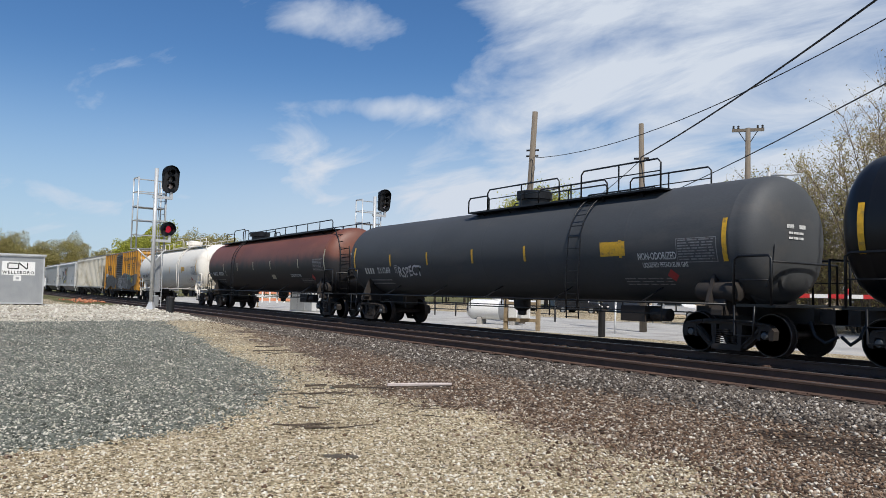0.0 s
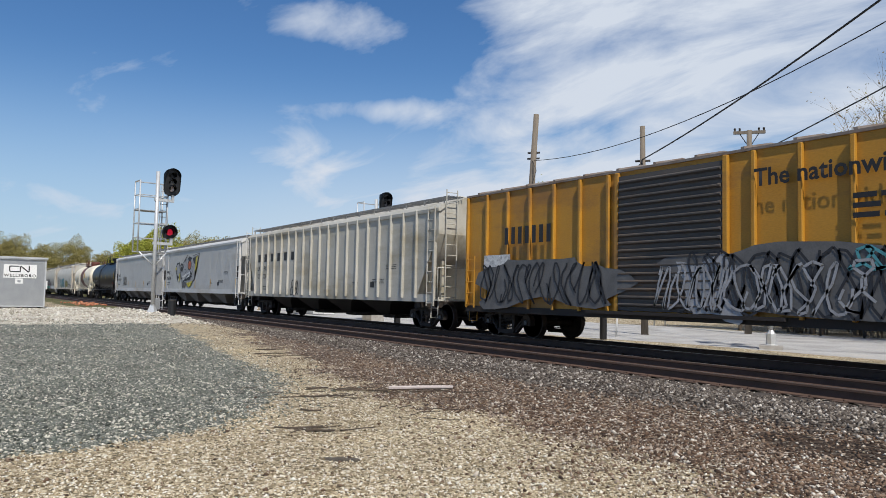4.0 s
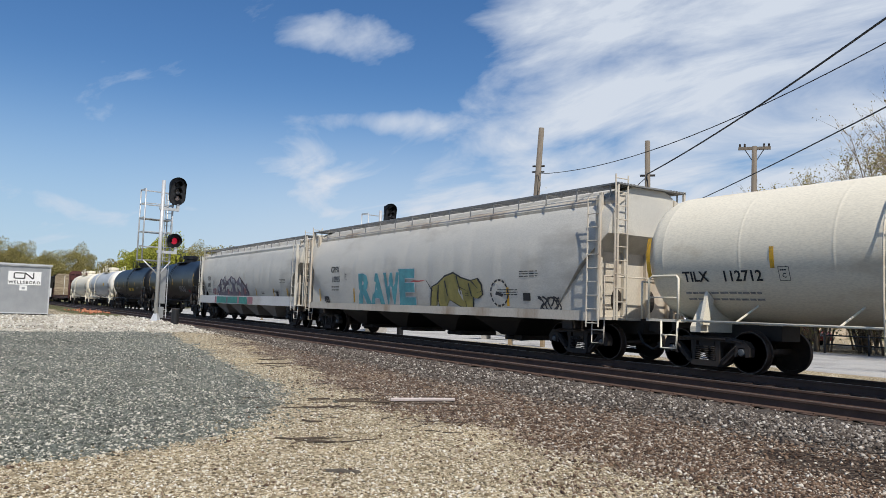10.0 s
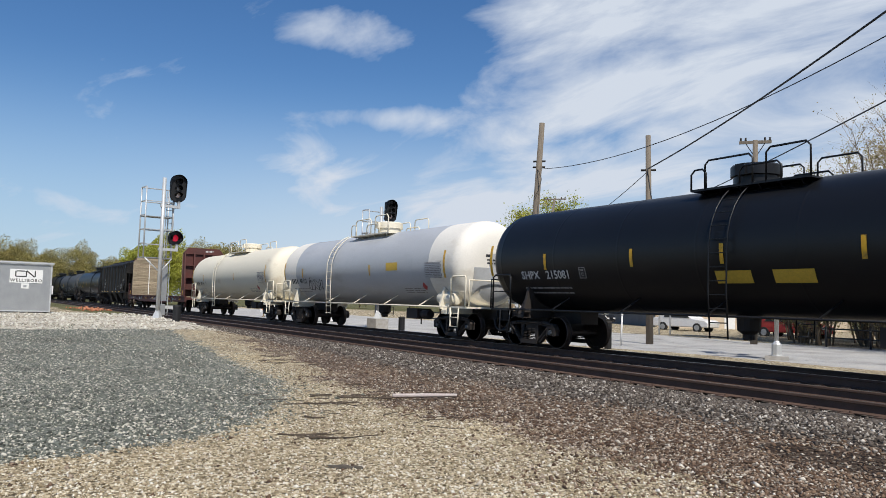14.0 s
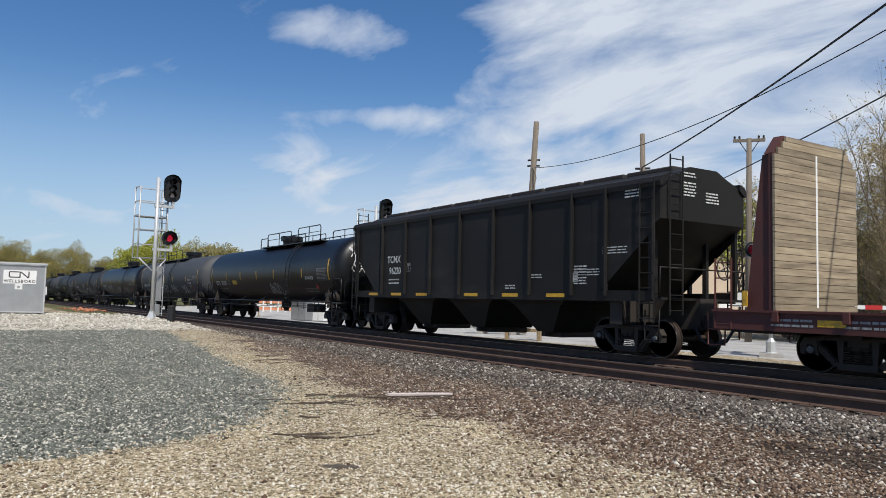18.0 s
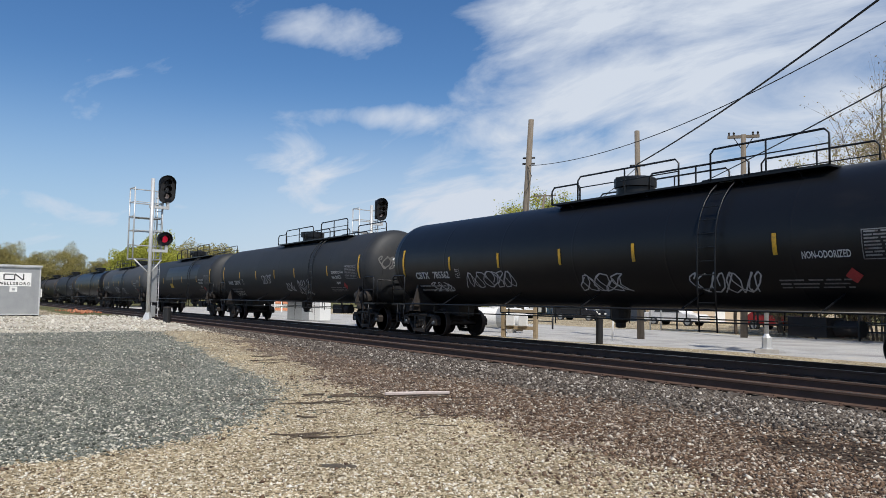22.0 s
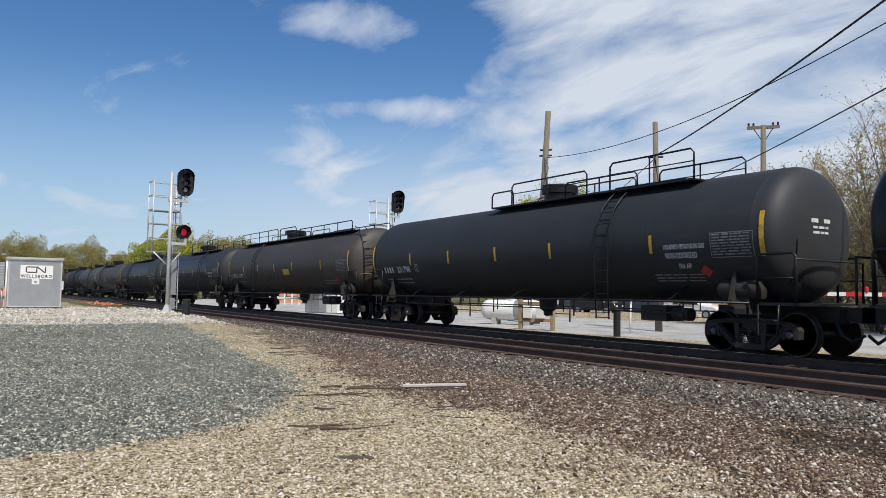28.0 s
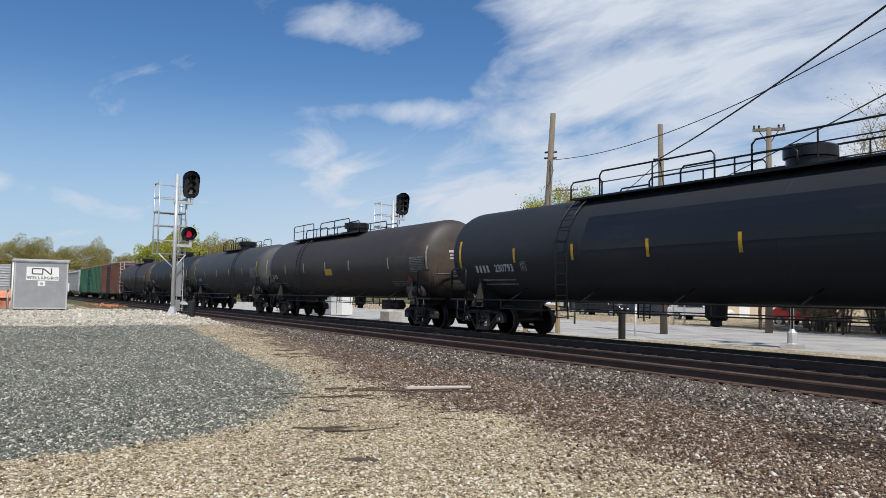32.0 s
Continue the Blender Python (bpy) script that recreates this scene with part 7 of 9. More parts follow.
def spiky_piece(car, F, x, z, w, h):
    """A sprayed wall of joined letters with a jagged, dark-rimmed head over a teal foot."""
    head = [(0.0, 0.22), (0.02, 0.46), (0.10, 0.60), (0.13, 0.80), (0.165, 0.86), (0.225, 0.76), (0.245, 0.90), (0.285, 1.0), (0.305, 0.78), (0.36, 0.70), (0.385, 0.80), (0.44, 0.78), (0.47, 0.96), (0.50, 0.94), (0.52, 0.85), (0.60, 0.83), (0.66, 0.66), (0.74, 0.92), (0.86, 0.64),
            (0.92, 0.48), (0.975, 0.60), (0.955, 0.38), (1.0, 0.20), (0.99, 0.0), (0.04, 0.0)]
    inner = [(0.5 + (u - 0.5) * 0.975, 0.02 + v * 0.93) for u, v in head]
    sprayed(car, F, x, z, head, SPRAY_PLUM, 1, w, h)
    sprayed(car, F, x, z, inner, SPRAY_MAUVE, 2, w, h)
    for u in ((0.03, 0.44), (0.14, 0.75), (0.25, 0.86), (0.40, 0.72), (0.475, 0.86), (0.54, 0.78), (0.73, 0.82)):
        sprayed(car, F, x, z, [(u[0], u[1]), (u[0] + 0.035, u[1] + 0.04), (u[0] + 0.07, u[1] - 0.10), (u[0] + 0.05, u[1] - 0.24), (u[0] + 0.015, u[1] - 0.16)], SPRAY_SILVER, 3, w, h)
    for u in (0.09, 0.20, 0.33, 0.46, 0.56, 0.66, 0.84):
        sprayed(car, F, x, z, [(u, 0.0), (u + 0.012, 0.0), (u + 0.022, 0.42), (u + 0.008, 0.44)], SPRAY_PLUM, 4, w, h)
    for u, v in ((0.86, 0.10), (0.68, 0.0), (0.34, 0.06)):
        sprayed(car, F, x, z, [(u, v), (u + 0.06, v), (u + 0.07, v + 0.20), (u + 0.03, v + 0.30)], SPRAY_PINK, 5, w, h)


def bull(car, F, x, z):
    """A sprayed olive bull, head low, black outlines."""
    body = [(0.35, 0.40), (0.45, 0.75), (0.80, 0.85), (1.25, 1.08), (1.75, 1.18), (2.2, 1.02), (2.7, 0.92), (3.1, 0.98), (3.3, 0.80), (3.35, 0.5), (3.1, 0.38), (2.85, 0.42), (2.8, 0.05), (2.45, 0.0), (2.4, 0.30), (1.5, 0.32), (1.2, 0.0), (0.85, 0.02), (0.8, 0.35), (0.6, 0.02), (0.25, 0.0)]
    sprayed(car, F, x, z, [(1.8 + (u - 1.8) * 1.05, 0.5 + (v - 0.5) * 1.09) for u, v in body], DARK_SPRAY, 1)
    sprayed(car, F, x, z, body, SPRAY_OLIVE, 2)
    for k, (a, b) in enumerate((((0.4, 0.6), (0.0, 1.0)), ((1.2, 0.95), (1.35, 0.45)), ((1.9, 1.1), (2.15, 0.5)), ((2.6, 0.85), (2.75, 0.45)), ((0.8, 0.8), (0.75, 0.35)), ((2.75, 0.92), (3.1, 0.7)), ((3.05, 0.55), (3.3, 0.6)), ((2.0, 0.75), (2.6, 0.6)))):
        sprayed(car, F, x, z, [a, (a[0] + 0.06, a[1] + 0.02), (b[0] + 0.05, b[1] - 0.02), b], DARK_SPRAY, 3 + k % 2)
    for k in range(14):
        q, p = 2 * math.pi * k / 14, 2 * math.pi * (k + 0.7) / 14
        sprayed(car, F, x + 4.25, z + 0.55, [(0.46 * math.cos(q), 0.42 * math.sin(q)), (0.46 * math.cos(p), 0.42 * math.sin(p)), (0.40 * math.cos(p), 0.36 * math.sin(p)), (0.40 * math.cos(q), 0.36 * math.sin(q))], DARK_SPRAY, 1)
    sprayed(car, F, x + 4.25, z + 0.55, [(-0.2, -0.05), (0.15, -0.12), (0.2, -0.04), (-0.15, 0.05)], DARK_SPRAY, 1)


def beast(car, F, x, z):
    """A sprayed wolfish head in grey, black and yellow: flat fields, each 3 mm over the last."""
    def ring(cx, cy, rx, ry, n=14):
        return [(cx + rx * math.cos(2 * math.pi * k / n), cy + ry * math.sin(2 * math.pi * k / n)) for k in range(n)]
    head = [(1.5, 1.45), (1.75, 2.05), (2.35, 2.15), (2.95, 2.30), (3.4, 2.75), (3.55, 2.45), (4.6, 2.38), (4.75, 2.62), (6.35, 2.75), (5.9, 1.95), (5.4, 1.35), (5.35, 0.75), (4.7, 0.55), (3.6, 0.42), (2.3, 0.62), (1.7, 0.95)]
    fields = [
        ([(0.1, 1.75), (0.5, 2.15), (1.2, 2.2), (1.5, 1.6), (1.3, 0.75), (0.9, 0.95), (0.7, 0.6), (0.4, 1.2)], DARK_SPRAY, 1.0), ([(0.25, 1.72), (0.6, 2.02), (1.1, 2.05), (1.35, 1.5), (1.15, 1.0), (0.7, 1.1)], SPRAY_SILVER, 1.0),
        ([(0.0, 1.70), (0.35, 1.85), (0.4, 1.6), (0.15, 1.5)], SPRAY_YELLOW, 1.0), ([(1.15, 1.15), (1.45, 1.35), (1.5, 0.75), (1.1, 0.55)], SPRAY_YELLOW, 1.0),
        (head, DARK_SPRAY, 1.035), (head, SPRAY_SILVER, 0.985),
        ([(4.75, 2.42), (6.1, 2.62), (5.5, 1.9), (5.1, 2.0)], DARK_SPRAY, 1.0), ([(5.55, 2.5), (6.0, 2.55), (5.75, 1.6), (5.35, 1.3), (5.5, 1.9)], SPRAY_YELLOW, 1.0),
        (ring(4.0, 1.92, 0.52, 0.46), DARK_SPRAY, 1.0), (ring(4.02, 1.90, 0.36, 0.33), SPRAY_ORANGE, 1.0), (ring(4.1, 1.92, 0.17, 0.17), RED_PAINT, 1.0),
        ([(3.3, 2.3), (3.9, 2.62), (4.7, 2.45), (4.4, 2.32), (3.8, 2.36)], DARK_SPRAY, 1.0),
        ([(1.5, 1.95), (1.7, 2.1), (2.3, 2.02), (2.45, 1.75), (2.05, 1.35), (1.7, 1.5)], DARK_SPRAY, 1.0), (ring(1.95, 1.85, 0.14, 0.09, 8), SPRAY_PALE, 1.0),
        ([(1.65, 1.05), (2.4, 0.86), (3.3, 1.05), (4.4, 1.42), (4.75, 1.2), (4.3, 0.72), (3.0, 0.62), (2.1, 0.68)], DARK_SPRAY, 1.0),
        ([(3.3, 0.45), (4.9, 0.62), (4.5, 0.25), (3.9, 0.1)], SPRAY_YELLOW, 1.0), ([(2.0, 0.6), (3.2, 0.5), (2.9, 0.0), (2.6, 0.25), (2.3, -0.05)], SPRAY_GREY, 1.0)]
    for k in range(7):
        u, v = 2.15 + 0.34 * k, 0.92 + 0.055 * k
        fields.append(([(u - 0.15, v + 0.06), (u + 0.15, v + 0.12), (u + 0.02, v - 0.20)], SIGN_WHITE, 1.0))
        fields.append(([(u - 0.02, v - 0.28), (u + 0.26, v - 0.24), (u + 0.13, v - 0.06)], SIGN_WHITE, 1.0))
    for a, b in (((2.6, 2.0), (3.2, 1.75)), ((2.7, 1.6), (3.4, 1.45)), ((4.6, 1.8), (5.2, 1.6)), ((4.7, 1.5), (5.2, 1.2)), ((4.5, 1.0), (5.1, 0.85)), ((3.0, 1.3), (3.7, 1.35))):
        fields.append(([a, ((a[0] + b[0]) / 2, (a[1] + b[1]) / 2 + 0.06), b, ((a[0] + b[0]) / 2, (a[1] + b[1]) / 2)], DARK_SPRAY, 1.0))
    for k, (pts, m, grow) in enumerate(fields):
        cu, cv = sum(p[0] for p in pts) / len(pts), sum(p[1] for p in pts) / len(pts)
        bm = bmesh.new()
        bm.faces.new([bm.verts.new(F(x, z)(cu + (u - cu) * grow, (cv + (v - cv) * grow) * 0.86) + Vector((0, -0.0015 * (k + 1), 0))) for u, v in pts])
        bmesh.ops.triangulate(bm, faces=bm.faces[:])
        part("graffiti_field", bm, m, car)


GRATING = mat("galvanised_grating", (0.30, 0.30, 0.29), 0.6, 0.5, (0.2, 0.2, 0.2), 0.6, 30, 60, 0.3)
ROOF_RUST = mat("rusty_galvanised_roof", (0.22, 0.16, 0.12), 0.7, 0.3, (0.30, 0.28, 0.26), 0.8, 2, 30, 0.1)


def box_car(c):
    P = dict(half=8.2, truck=6.2, zb=0.86, zt=4.35, w=1.50, ribs=True, door=(-1.6, 1.6), tags=(), blobs=(), shift=0.0, seed=1, words=False, doorpaint=None)
    P.update(c)
    car = thing("box_car", P["label"], "boxcar", "cars of the freight train")
    h, zb, zt, w, mtl = P["half"], P["zb"], P["zt"], P["w"], P["paint"]
    part("body", boxed(-h, h, -w, w, zb, zt), mtl, car)
    bm = prism(bmesh.new(), [(-w - 0.04, zt), (w + 0.04, zt), (w + 0.04, zt + 0.06), (0.6, zt + 0.26), (-0.6, zt + 0.26), (-w - 0.04, zt + 0.06)], -h - 0.05, h + 0.05)
    roof = part("roof", bm, ROOF_RUST, car)
    m = 14
    for k in range(m):
        x = -h + 2 * h * (k + 0.5) / m
        part("roof_seam", prism(bmesh.new(), [(-w - 0.03, zt + 0.06), (-0.6, zt + 0.265), (0.6, zt + 0.265), (w + 0.03, zt + 0.06), (w + 0.03, zt + 0.11), (0.6, zt + 0.31), (-0.6, zt + 0.31), (-w - 0.03, zt + 0.11)], x - 0.04, x + 0.04), ROOF_RUST, roof)
    d0, d1 = P["door"]
    for y in (-1, 1):
        part("side_sill", boxed(-h, h, y * w - 0.03, y * w + 0.03, zb - 0.12, zb + 0.06), STEEL, car)
        dm = P["doorpaint"] or mtl
        door = part("door", boxed(d0, d1, y * (w + 0.05) - 0.03, y * (w + 0.05) + 0.03, zb + 0.08, zt - 0.12), dm, car)
        for k in range(17):
            z = zb + 0.22 + (zt - zb - 0.5) * k / 16
            bm = prism(bmesh.new(), [(y * (w + 0.075), z - 0.055), (y * (w + 0.14), z - 0.01), (y * (w + 0.14), z + 0.02), (y * (w + 0.075), z + 0.055)], d0 + 0.1, d1 - 0.1)
            part("corrugation", bm, dm, door)
        for x in (d0, d1):
            part("door_post", bevelled(boxed(x - 0.06, x + 0.06, y * (w + 0.06) - 0.05, y * (w + 0.06) + 0.05, zb, zt - 0.02), 0.01), mtl, car)
        part("door_track", boxed(d0 - 1.0, d1 + 1.4, y * (w + 0.1) - 0.05, y * (w + 0.1) + 0.05, zb - 0.02, zb + 0.06), STEEL, car)
        k = 0
        x = -h + 0.06
        while x < h:
            if not d0 - 0.3 < x < d1 + 0.3:
                part("side_post", bevelled(boxed(x - 0.045, x + 0.045, y * (w + 0.045) - 0.05, y * (w + 0.045) + 0.045, zb + 0.02, zt - 0.02), 0.012), mtl, car)
            x += (2 * h - 0.12) / 16
    for s in (-1, 1):
        n = 7
        for k in range(n):
            z = zb + 0.25 + (zt - zb - 0.5) * k / (n - 1)
            bm = prism(bmesh.new(), [(s * h, z - 0.17), (s * (h + 0.09), z - 0.05), (s * (h + 0.09), z + 0.05), (s * h, z + 0.17)], -w + 0.08, w - 0.08, "y")
            part("end_corrugation", bm, mtl, car)
        for y in (-1, 1):
            end_ladder(car, s * (h - 0.35), y * (w + 0.12), zb, zb + 1.6, WHITE_PAINT if P.get("wl") else mtl, "x")
        end_ladder(car, s * (h + 0.18), -s * 1.1, zb, zt + 0.1, WHITE_PAINT, "y")
        part("bolster", boxed(s * P["truck"] - 0.2, s * P["truck"] + 0.2, -1.35, 1.35, 0.72, zb), STEEL, car)
    brake_wheel(car, h + 0.25, 0.5, 2.4)
    F = lambda x, z: (lambda u, v: Vector((x + u, -w - 0.125, z + v)))
    if P["words"]:
        lettered("slogan", "The nationwide boxcar pool", 0.50, F(5.0, zt - 0.62), BLACK_PAINT, car)
        part("owner_mark", mark_bm(7, 2.2, 0.5, F(-5.2, zt - 1.35)), BLACK_PAINT, car)
        part("number_panel", plate_bm(1.3, 0.5, F(-6.6, zb + 1.35), 1, 1), WHITE_PAINT, car)
        for x, z in ((4.6, 2.95), (6.7, 3.0)):
            tagged(part("small_print", bars_bm(0.9, 3, F(x, z), 0.10, 0.18, 5, 2), BLACK_PAINT, car), kind="stuff")
    art(car, F, P)
    return car, running_gear(car, h, P["truck"], mtl, zb)


PLANK = mat("weathered_plank", (0.38, 0.31, 0.21), 0.85, 0, (0.22, 0.17, 0.11), 0.8, 2.5, 30, 0.3, (0.13, 0.10, 0.07), 0.3, stretch=(2, 0.5, 5), island=0.3)


def flat_car(c):
    P = dict(half=11.0, truck=8.3, seed=1)
    P.update(c)
    car = thing("bulkhead_flat_car", P["label"], "flat car", "cars of the freight train")
    h, mtl, w = P["half"], P["paint"], 1.5
    zd = 1.18
    for k in range(88):
        x = -h + 1.0 + (2 * h - 2.0) * k / 88
        spot("deck_plank", "deck_plank", lambda: boxed(0, (2 * 11.0 - 2.0) / 88 - 0.012, -1.44, 1.44, 0, 0.06), PLANK, car, pose(x, 0, zd - 0.05))
    part("deck_frame", boxed(-h + 0.4, h - 0.4, -1.42, 1.42, 0.95, zd - 0.055), mtl, car)
    for y in (-1, 1):
        bm = prism(bmesh.new(), [(-h + 0.3, 0.80), (-h + 4.2, 0.78), (-h + 6.0, 0.66), (h - 6.0, 0.66), (h - 4.2, 0.78), (h - 0.3, 0.80), (h - 0.3, zd), (-h + 0.3, zd)], y * w - 0.035, y * w + 0.035, "y")
        part("side_sill", bm, mtl, car)
        part("sill_flange", boxed(-h + 0.3, h - 0.3, y * w - 0.09, y * w + 0.09, zd - 0.02, zd + 0.03), mtl, car)
        for k in range(14):
            x = -h + 1.8 + (2 * h - 3.6) * k / 13
            part("stake_pocket", bevelled(boxed(x - 0.07, x + 0.07, y * (w + 0.07) - 0.04, y * (w + 0.07) + 0.04, 0.98, zd + 0.02), 0.01), mtl, car)
    for s in (-1, 1):
        xb = s * (h - 1.65)
        b = part("bulkhead", boxed(xb - 0.05, xb + 0.05, -1.48, 1.48, zd, 4.42), mtl, car)
        # planked inner face
        zz, k = zd + 0.02, 0
        while zz < 4.74:
            z1 = min(zz + 0.145, 4.78)
            cut = max(0, z1 - 4.42) * 1.1
            part("plank", boxed(xb - s * 0.078 - 0.026, xb - s * 0.078 + 0.026, -1.50 + cut, 1.50 - cut, zz, z1 - 0.01), PLANK, b)
            zz, k = z1, k + 1
        part("strap_mark", boxed(xb - s * 0.105 - 0.004, xb - s * 0.105 + 0.004, -0.06, 0.0, zd + 0.1, 4.5), SIGN_WHITE, b)
        # outer frame: posts, braces, rails
        for y in (-1.38, -0.70, 0.0, 0.70, 1.38):
            bm = prism(bmesh.new(), [(xb + s * 0.05, zd - 0.1), (xb + s * 0.62, zd - 0.1), (xb + s * 0.50, 2.2), (xb + s * 0.22, 4.4), (xb + s * 0.05, 4.4)], y - 0.05, y + 0.05, "y")
            part("bulkhead_post", bm, mtl, b)
        for z, d in ((1.75, 0.5), (2.6, 0.36), (3.5, 0.24), (4.38, 0.18)):
            part("bulkhead_rail", boxed(min(xb + s * 0.05, xb + s * d), max(xb + s * 0.05, xb + s * d), -1.4, 1.4, z - 0.05, z + 0.05), mtl, b)
        for y0, y1 in ((-0.7, 0.0), (0.7, 0.0)):
            bm = bmesh.new()
            for z0 in (1.3, 2.7):
                tube(bm, (xb + s * 0.30, y0, z0), (xb + s * 0.22, y1, z0 + 1.3), 0.045, 5)
            part("bulkhead_brace", bm, mtl, b)
        bm = prism(bmesh.new(), [(-1.48, 4.40), (1.48, 4.40), (1.14, 4.80), (-1.14, 4.80)], min(xb - s * 0.045, xb + s * 0.16), max(xb - s * 0.045, xb + s * 0.16))
        part("bulkhead_cap", bm, mtl, b)
        part("number_print", mark_bm(6, 0.6, 0.13, lambda u, v: Vector((xb + s * 0.17, u + 0.4, 4.58 + v))), WHITE_PAINT, b)
        part("yellow_patch", boxed(xb + s * 0.5, xb + s * 0.62, -w - 0.045, -w - 0.037, zd + 0.1, zd + 0.42), YELLOW, b)
        end_ladder(car, s * (h - 0.55), -w - 0.03, 0.8, 2.3, mtl, "x", 0.4)
        part("bolster", boxed(s * P["truck"] - 0.2, s * P["truck"] + 0.2, -1.3, 1.3, 0.70, 0.96), STEEL, car)
    brake_wheel(car, h - 0.3, 0.6, 1.75)
    F = lambda x, z: (lambda u, v: Vector((x + u, -w - 0.042, z + v)))
    part("owner_name", mark_bm(5, 0.95, 0.22, F(0.6, 0.95)), WHITE_PAINT, car)
    part("owner_name", mark_bm(7, 1.15, 0.22, F(1.75, 0.95)), WHITE_PAINT, car)
    part("owner_mark", mark_bm(2, 0.42, 0.26, F(-5.5, 0.95)), WHITE_PAINT, car)
    lettered("car_number", "262084", 0.27, F(-4.7, 0.97), PALE_PRINT, car)
    for x, wd in ((-7.5, 0.9), (-0.6, 0.8), (4.3, 1.2), (7.6, 1.6), (-9.0, 0.9)):
        tagged(part("small_print", bars_bm(wd, 2, F(x, 0.95), 0.045, 0.1, int(x * 3 + 90), 6), PALE_PRINT, car), kind="stuff")
    for x in (-8.2, -2.6, 0.1, 3.7, 6.0, 9.3):
        part("yellow_patch", plate_bm(0.55, 0.13, F(x, 0.98), 1, 1), YELLOW, car)
    for x in (5.2, 6.9):
        part("print_frame", plate_bm(0.5, 0.36, F(x, 0.88), 1, 1), WHITE_PAINT, car)
        part("print_fill", plate_bm(0.44, 0.30, lambda u, v, x=x: F(x, 0.88)(u, v) + Vector((0, -0.004, 0)), 1, 1), BLACK_PAINT, car)
    return car, running_gear(car, h, P["truck"], mtl, 0.95)

# ---- paints of the cars ----
def paint(name, col, rough=0.45, dirt=(0.05, 0.045, 0.04), amt=0.3, sec=None, fine=40, stretch=(0.35, 1, 1), metal=0.0, dents=0.12, spec=0.5):
    return mat(name, col, rough, metal, sec, 0.6, 1.1, fine, 0.04, dirt, amt, stretch=stretch, dents=dents, spec=spec)

BLACK = paint("black_tank_paint", (0.007, 0.0075, 0.009), 0.40, (0.018, 0.016, 0.015), 0.2, spec=0.38)
CHARCOAL = paint("charcoal_tank_paint", (0.027, 0.029, 0.032), 0.60, (0.040, 0.037, 0.034), 0.25, spec=0.4)
GREY_TANK = paint("faded_grey_tank_paint", (0.058, 0.062, 0.067), 0.66, (0.085, 0.08, 0.075), 0.3)
BROWN_TANK = paint("sooty_brown_tank_paint", (0.050, 0.043, 0.038), 0.6, (0.10, 0.065, 0.045), 0.3)
RED_TANK = two_tone("rust_red_over_black_paint", (0.185, 0.066, 0.042), (0.020, 0.019, 0.021), 2.70)
WHITE_TANK = paint("white_tank_paint", (0.80, 0.76, 0.68), 0.58, (0.55, 0.48, 0.38), 0.2, (0.76, 0.72, 0.64))
CREAM_TANK = paint("cream_tank_paint", (0.78, 0.72, 0.58), 0.6, (0.50, 0.40, 0.26), 0.2, (0.74, 0.68, 0.54))
SILVER_TANK = paint("silver_grey_tank_paint", (0.48, 0.49, 0.50), 0.4, (0.30, 0.29, 0.27), 0.3, (0.40, 0.41, 0.42))
BROWN_BAND = paint("brown_band_paint", (0.16, 0.055, 0.035), 0.5, (0.10, 0.04, 0.03), 0.3)
HOPPER_GREY = paint("light_grey_hopper_paint", (0.53, 0.52, 0.49), 0.5, (0.40, 0.38, 0.35), 0.25, (0.46, 0.46, 0.45), dents=0.5)
HOPPER_TAN = paint("weathered_cream_hopper_paint", (0.52, 0.50, 0.44), 0.6, (0.30, 0.26, 0.18), 0.4, (0.44, 0.42, 0.36))
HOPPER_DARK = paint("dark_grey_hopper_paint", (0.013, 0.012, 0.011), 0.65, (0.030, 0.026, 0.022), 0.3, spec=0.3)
BOX_YELLOW = paint("yellow_boxcar_paint", (0.52, 0.26, 0.025), 0.55, (0.20, 0.10, 0.04), 0.4, (0.42, 0.19, 0.02))
BOX_GREEN = paint("green_boxcar_paint", (0.03, 0.12, 0.07), 0.6)
BOX_BROWN = paint("brown_boxcar_paint", (0.12, 0.05, 0.035), 0.65)
FLAT_RED = paint("oxide_red_flatcar_paint", (0.10, 0.028, 0.022), 0.65, (0.06, 0.03, 0.025), 0.4)

BOX_DOOR = paint("grey_brown_door_paint", (0.085, 0.075, 0.068), 0.6, (0.14, 0.10, 0.07), 0.3)
HOPPER_WHITE = paint("white_hopper_trim", (0.70, 0.69, 0.66), 0.5, (0.42, 0.36, 0.28), 0.25)
HOPPER_PALE = paint("pale_cream_grey_hopper_paint", (0.60, 0.57, 0.50), 0.5, (0.36, 0.33, 0.28), 0.3, (0.48, 0.47, 0.43), dents=0.1)
# Darker grey than the hopper bodies above the bays.
BAY_GREY = paint("grey_bay_paint", (0.27, 0.26, 0.25), 0.7, (0.15, 0.135, 0.12), 0.5)
END_CREAM = paint("rust_streaked_cream_paint", (0.60, 0.55, 0.46), 0.6, (0.30, 0.20, 0.12), 0.45, (0.50, 0.44, 0.35), stretch=(1, 1, 0.3))


def spray(name, col):
    return mat(name, col, 0.55, 0, tuple(v * 0.6 for v in col), 0.7, 3, 25, 0.0)


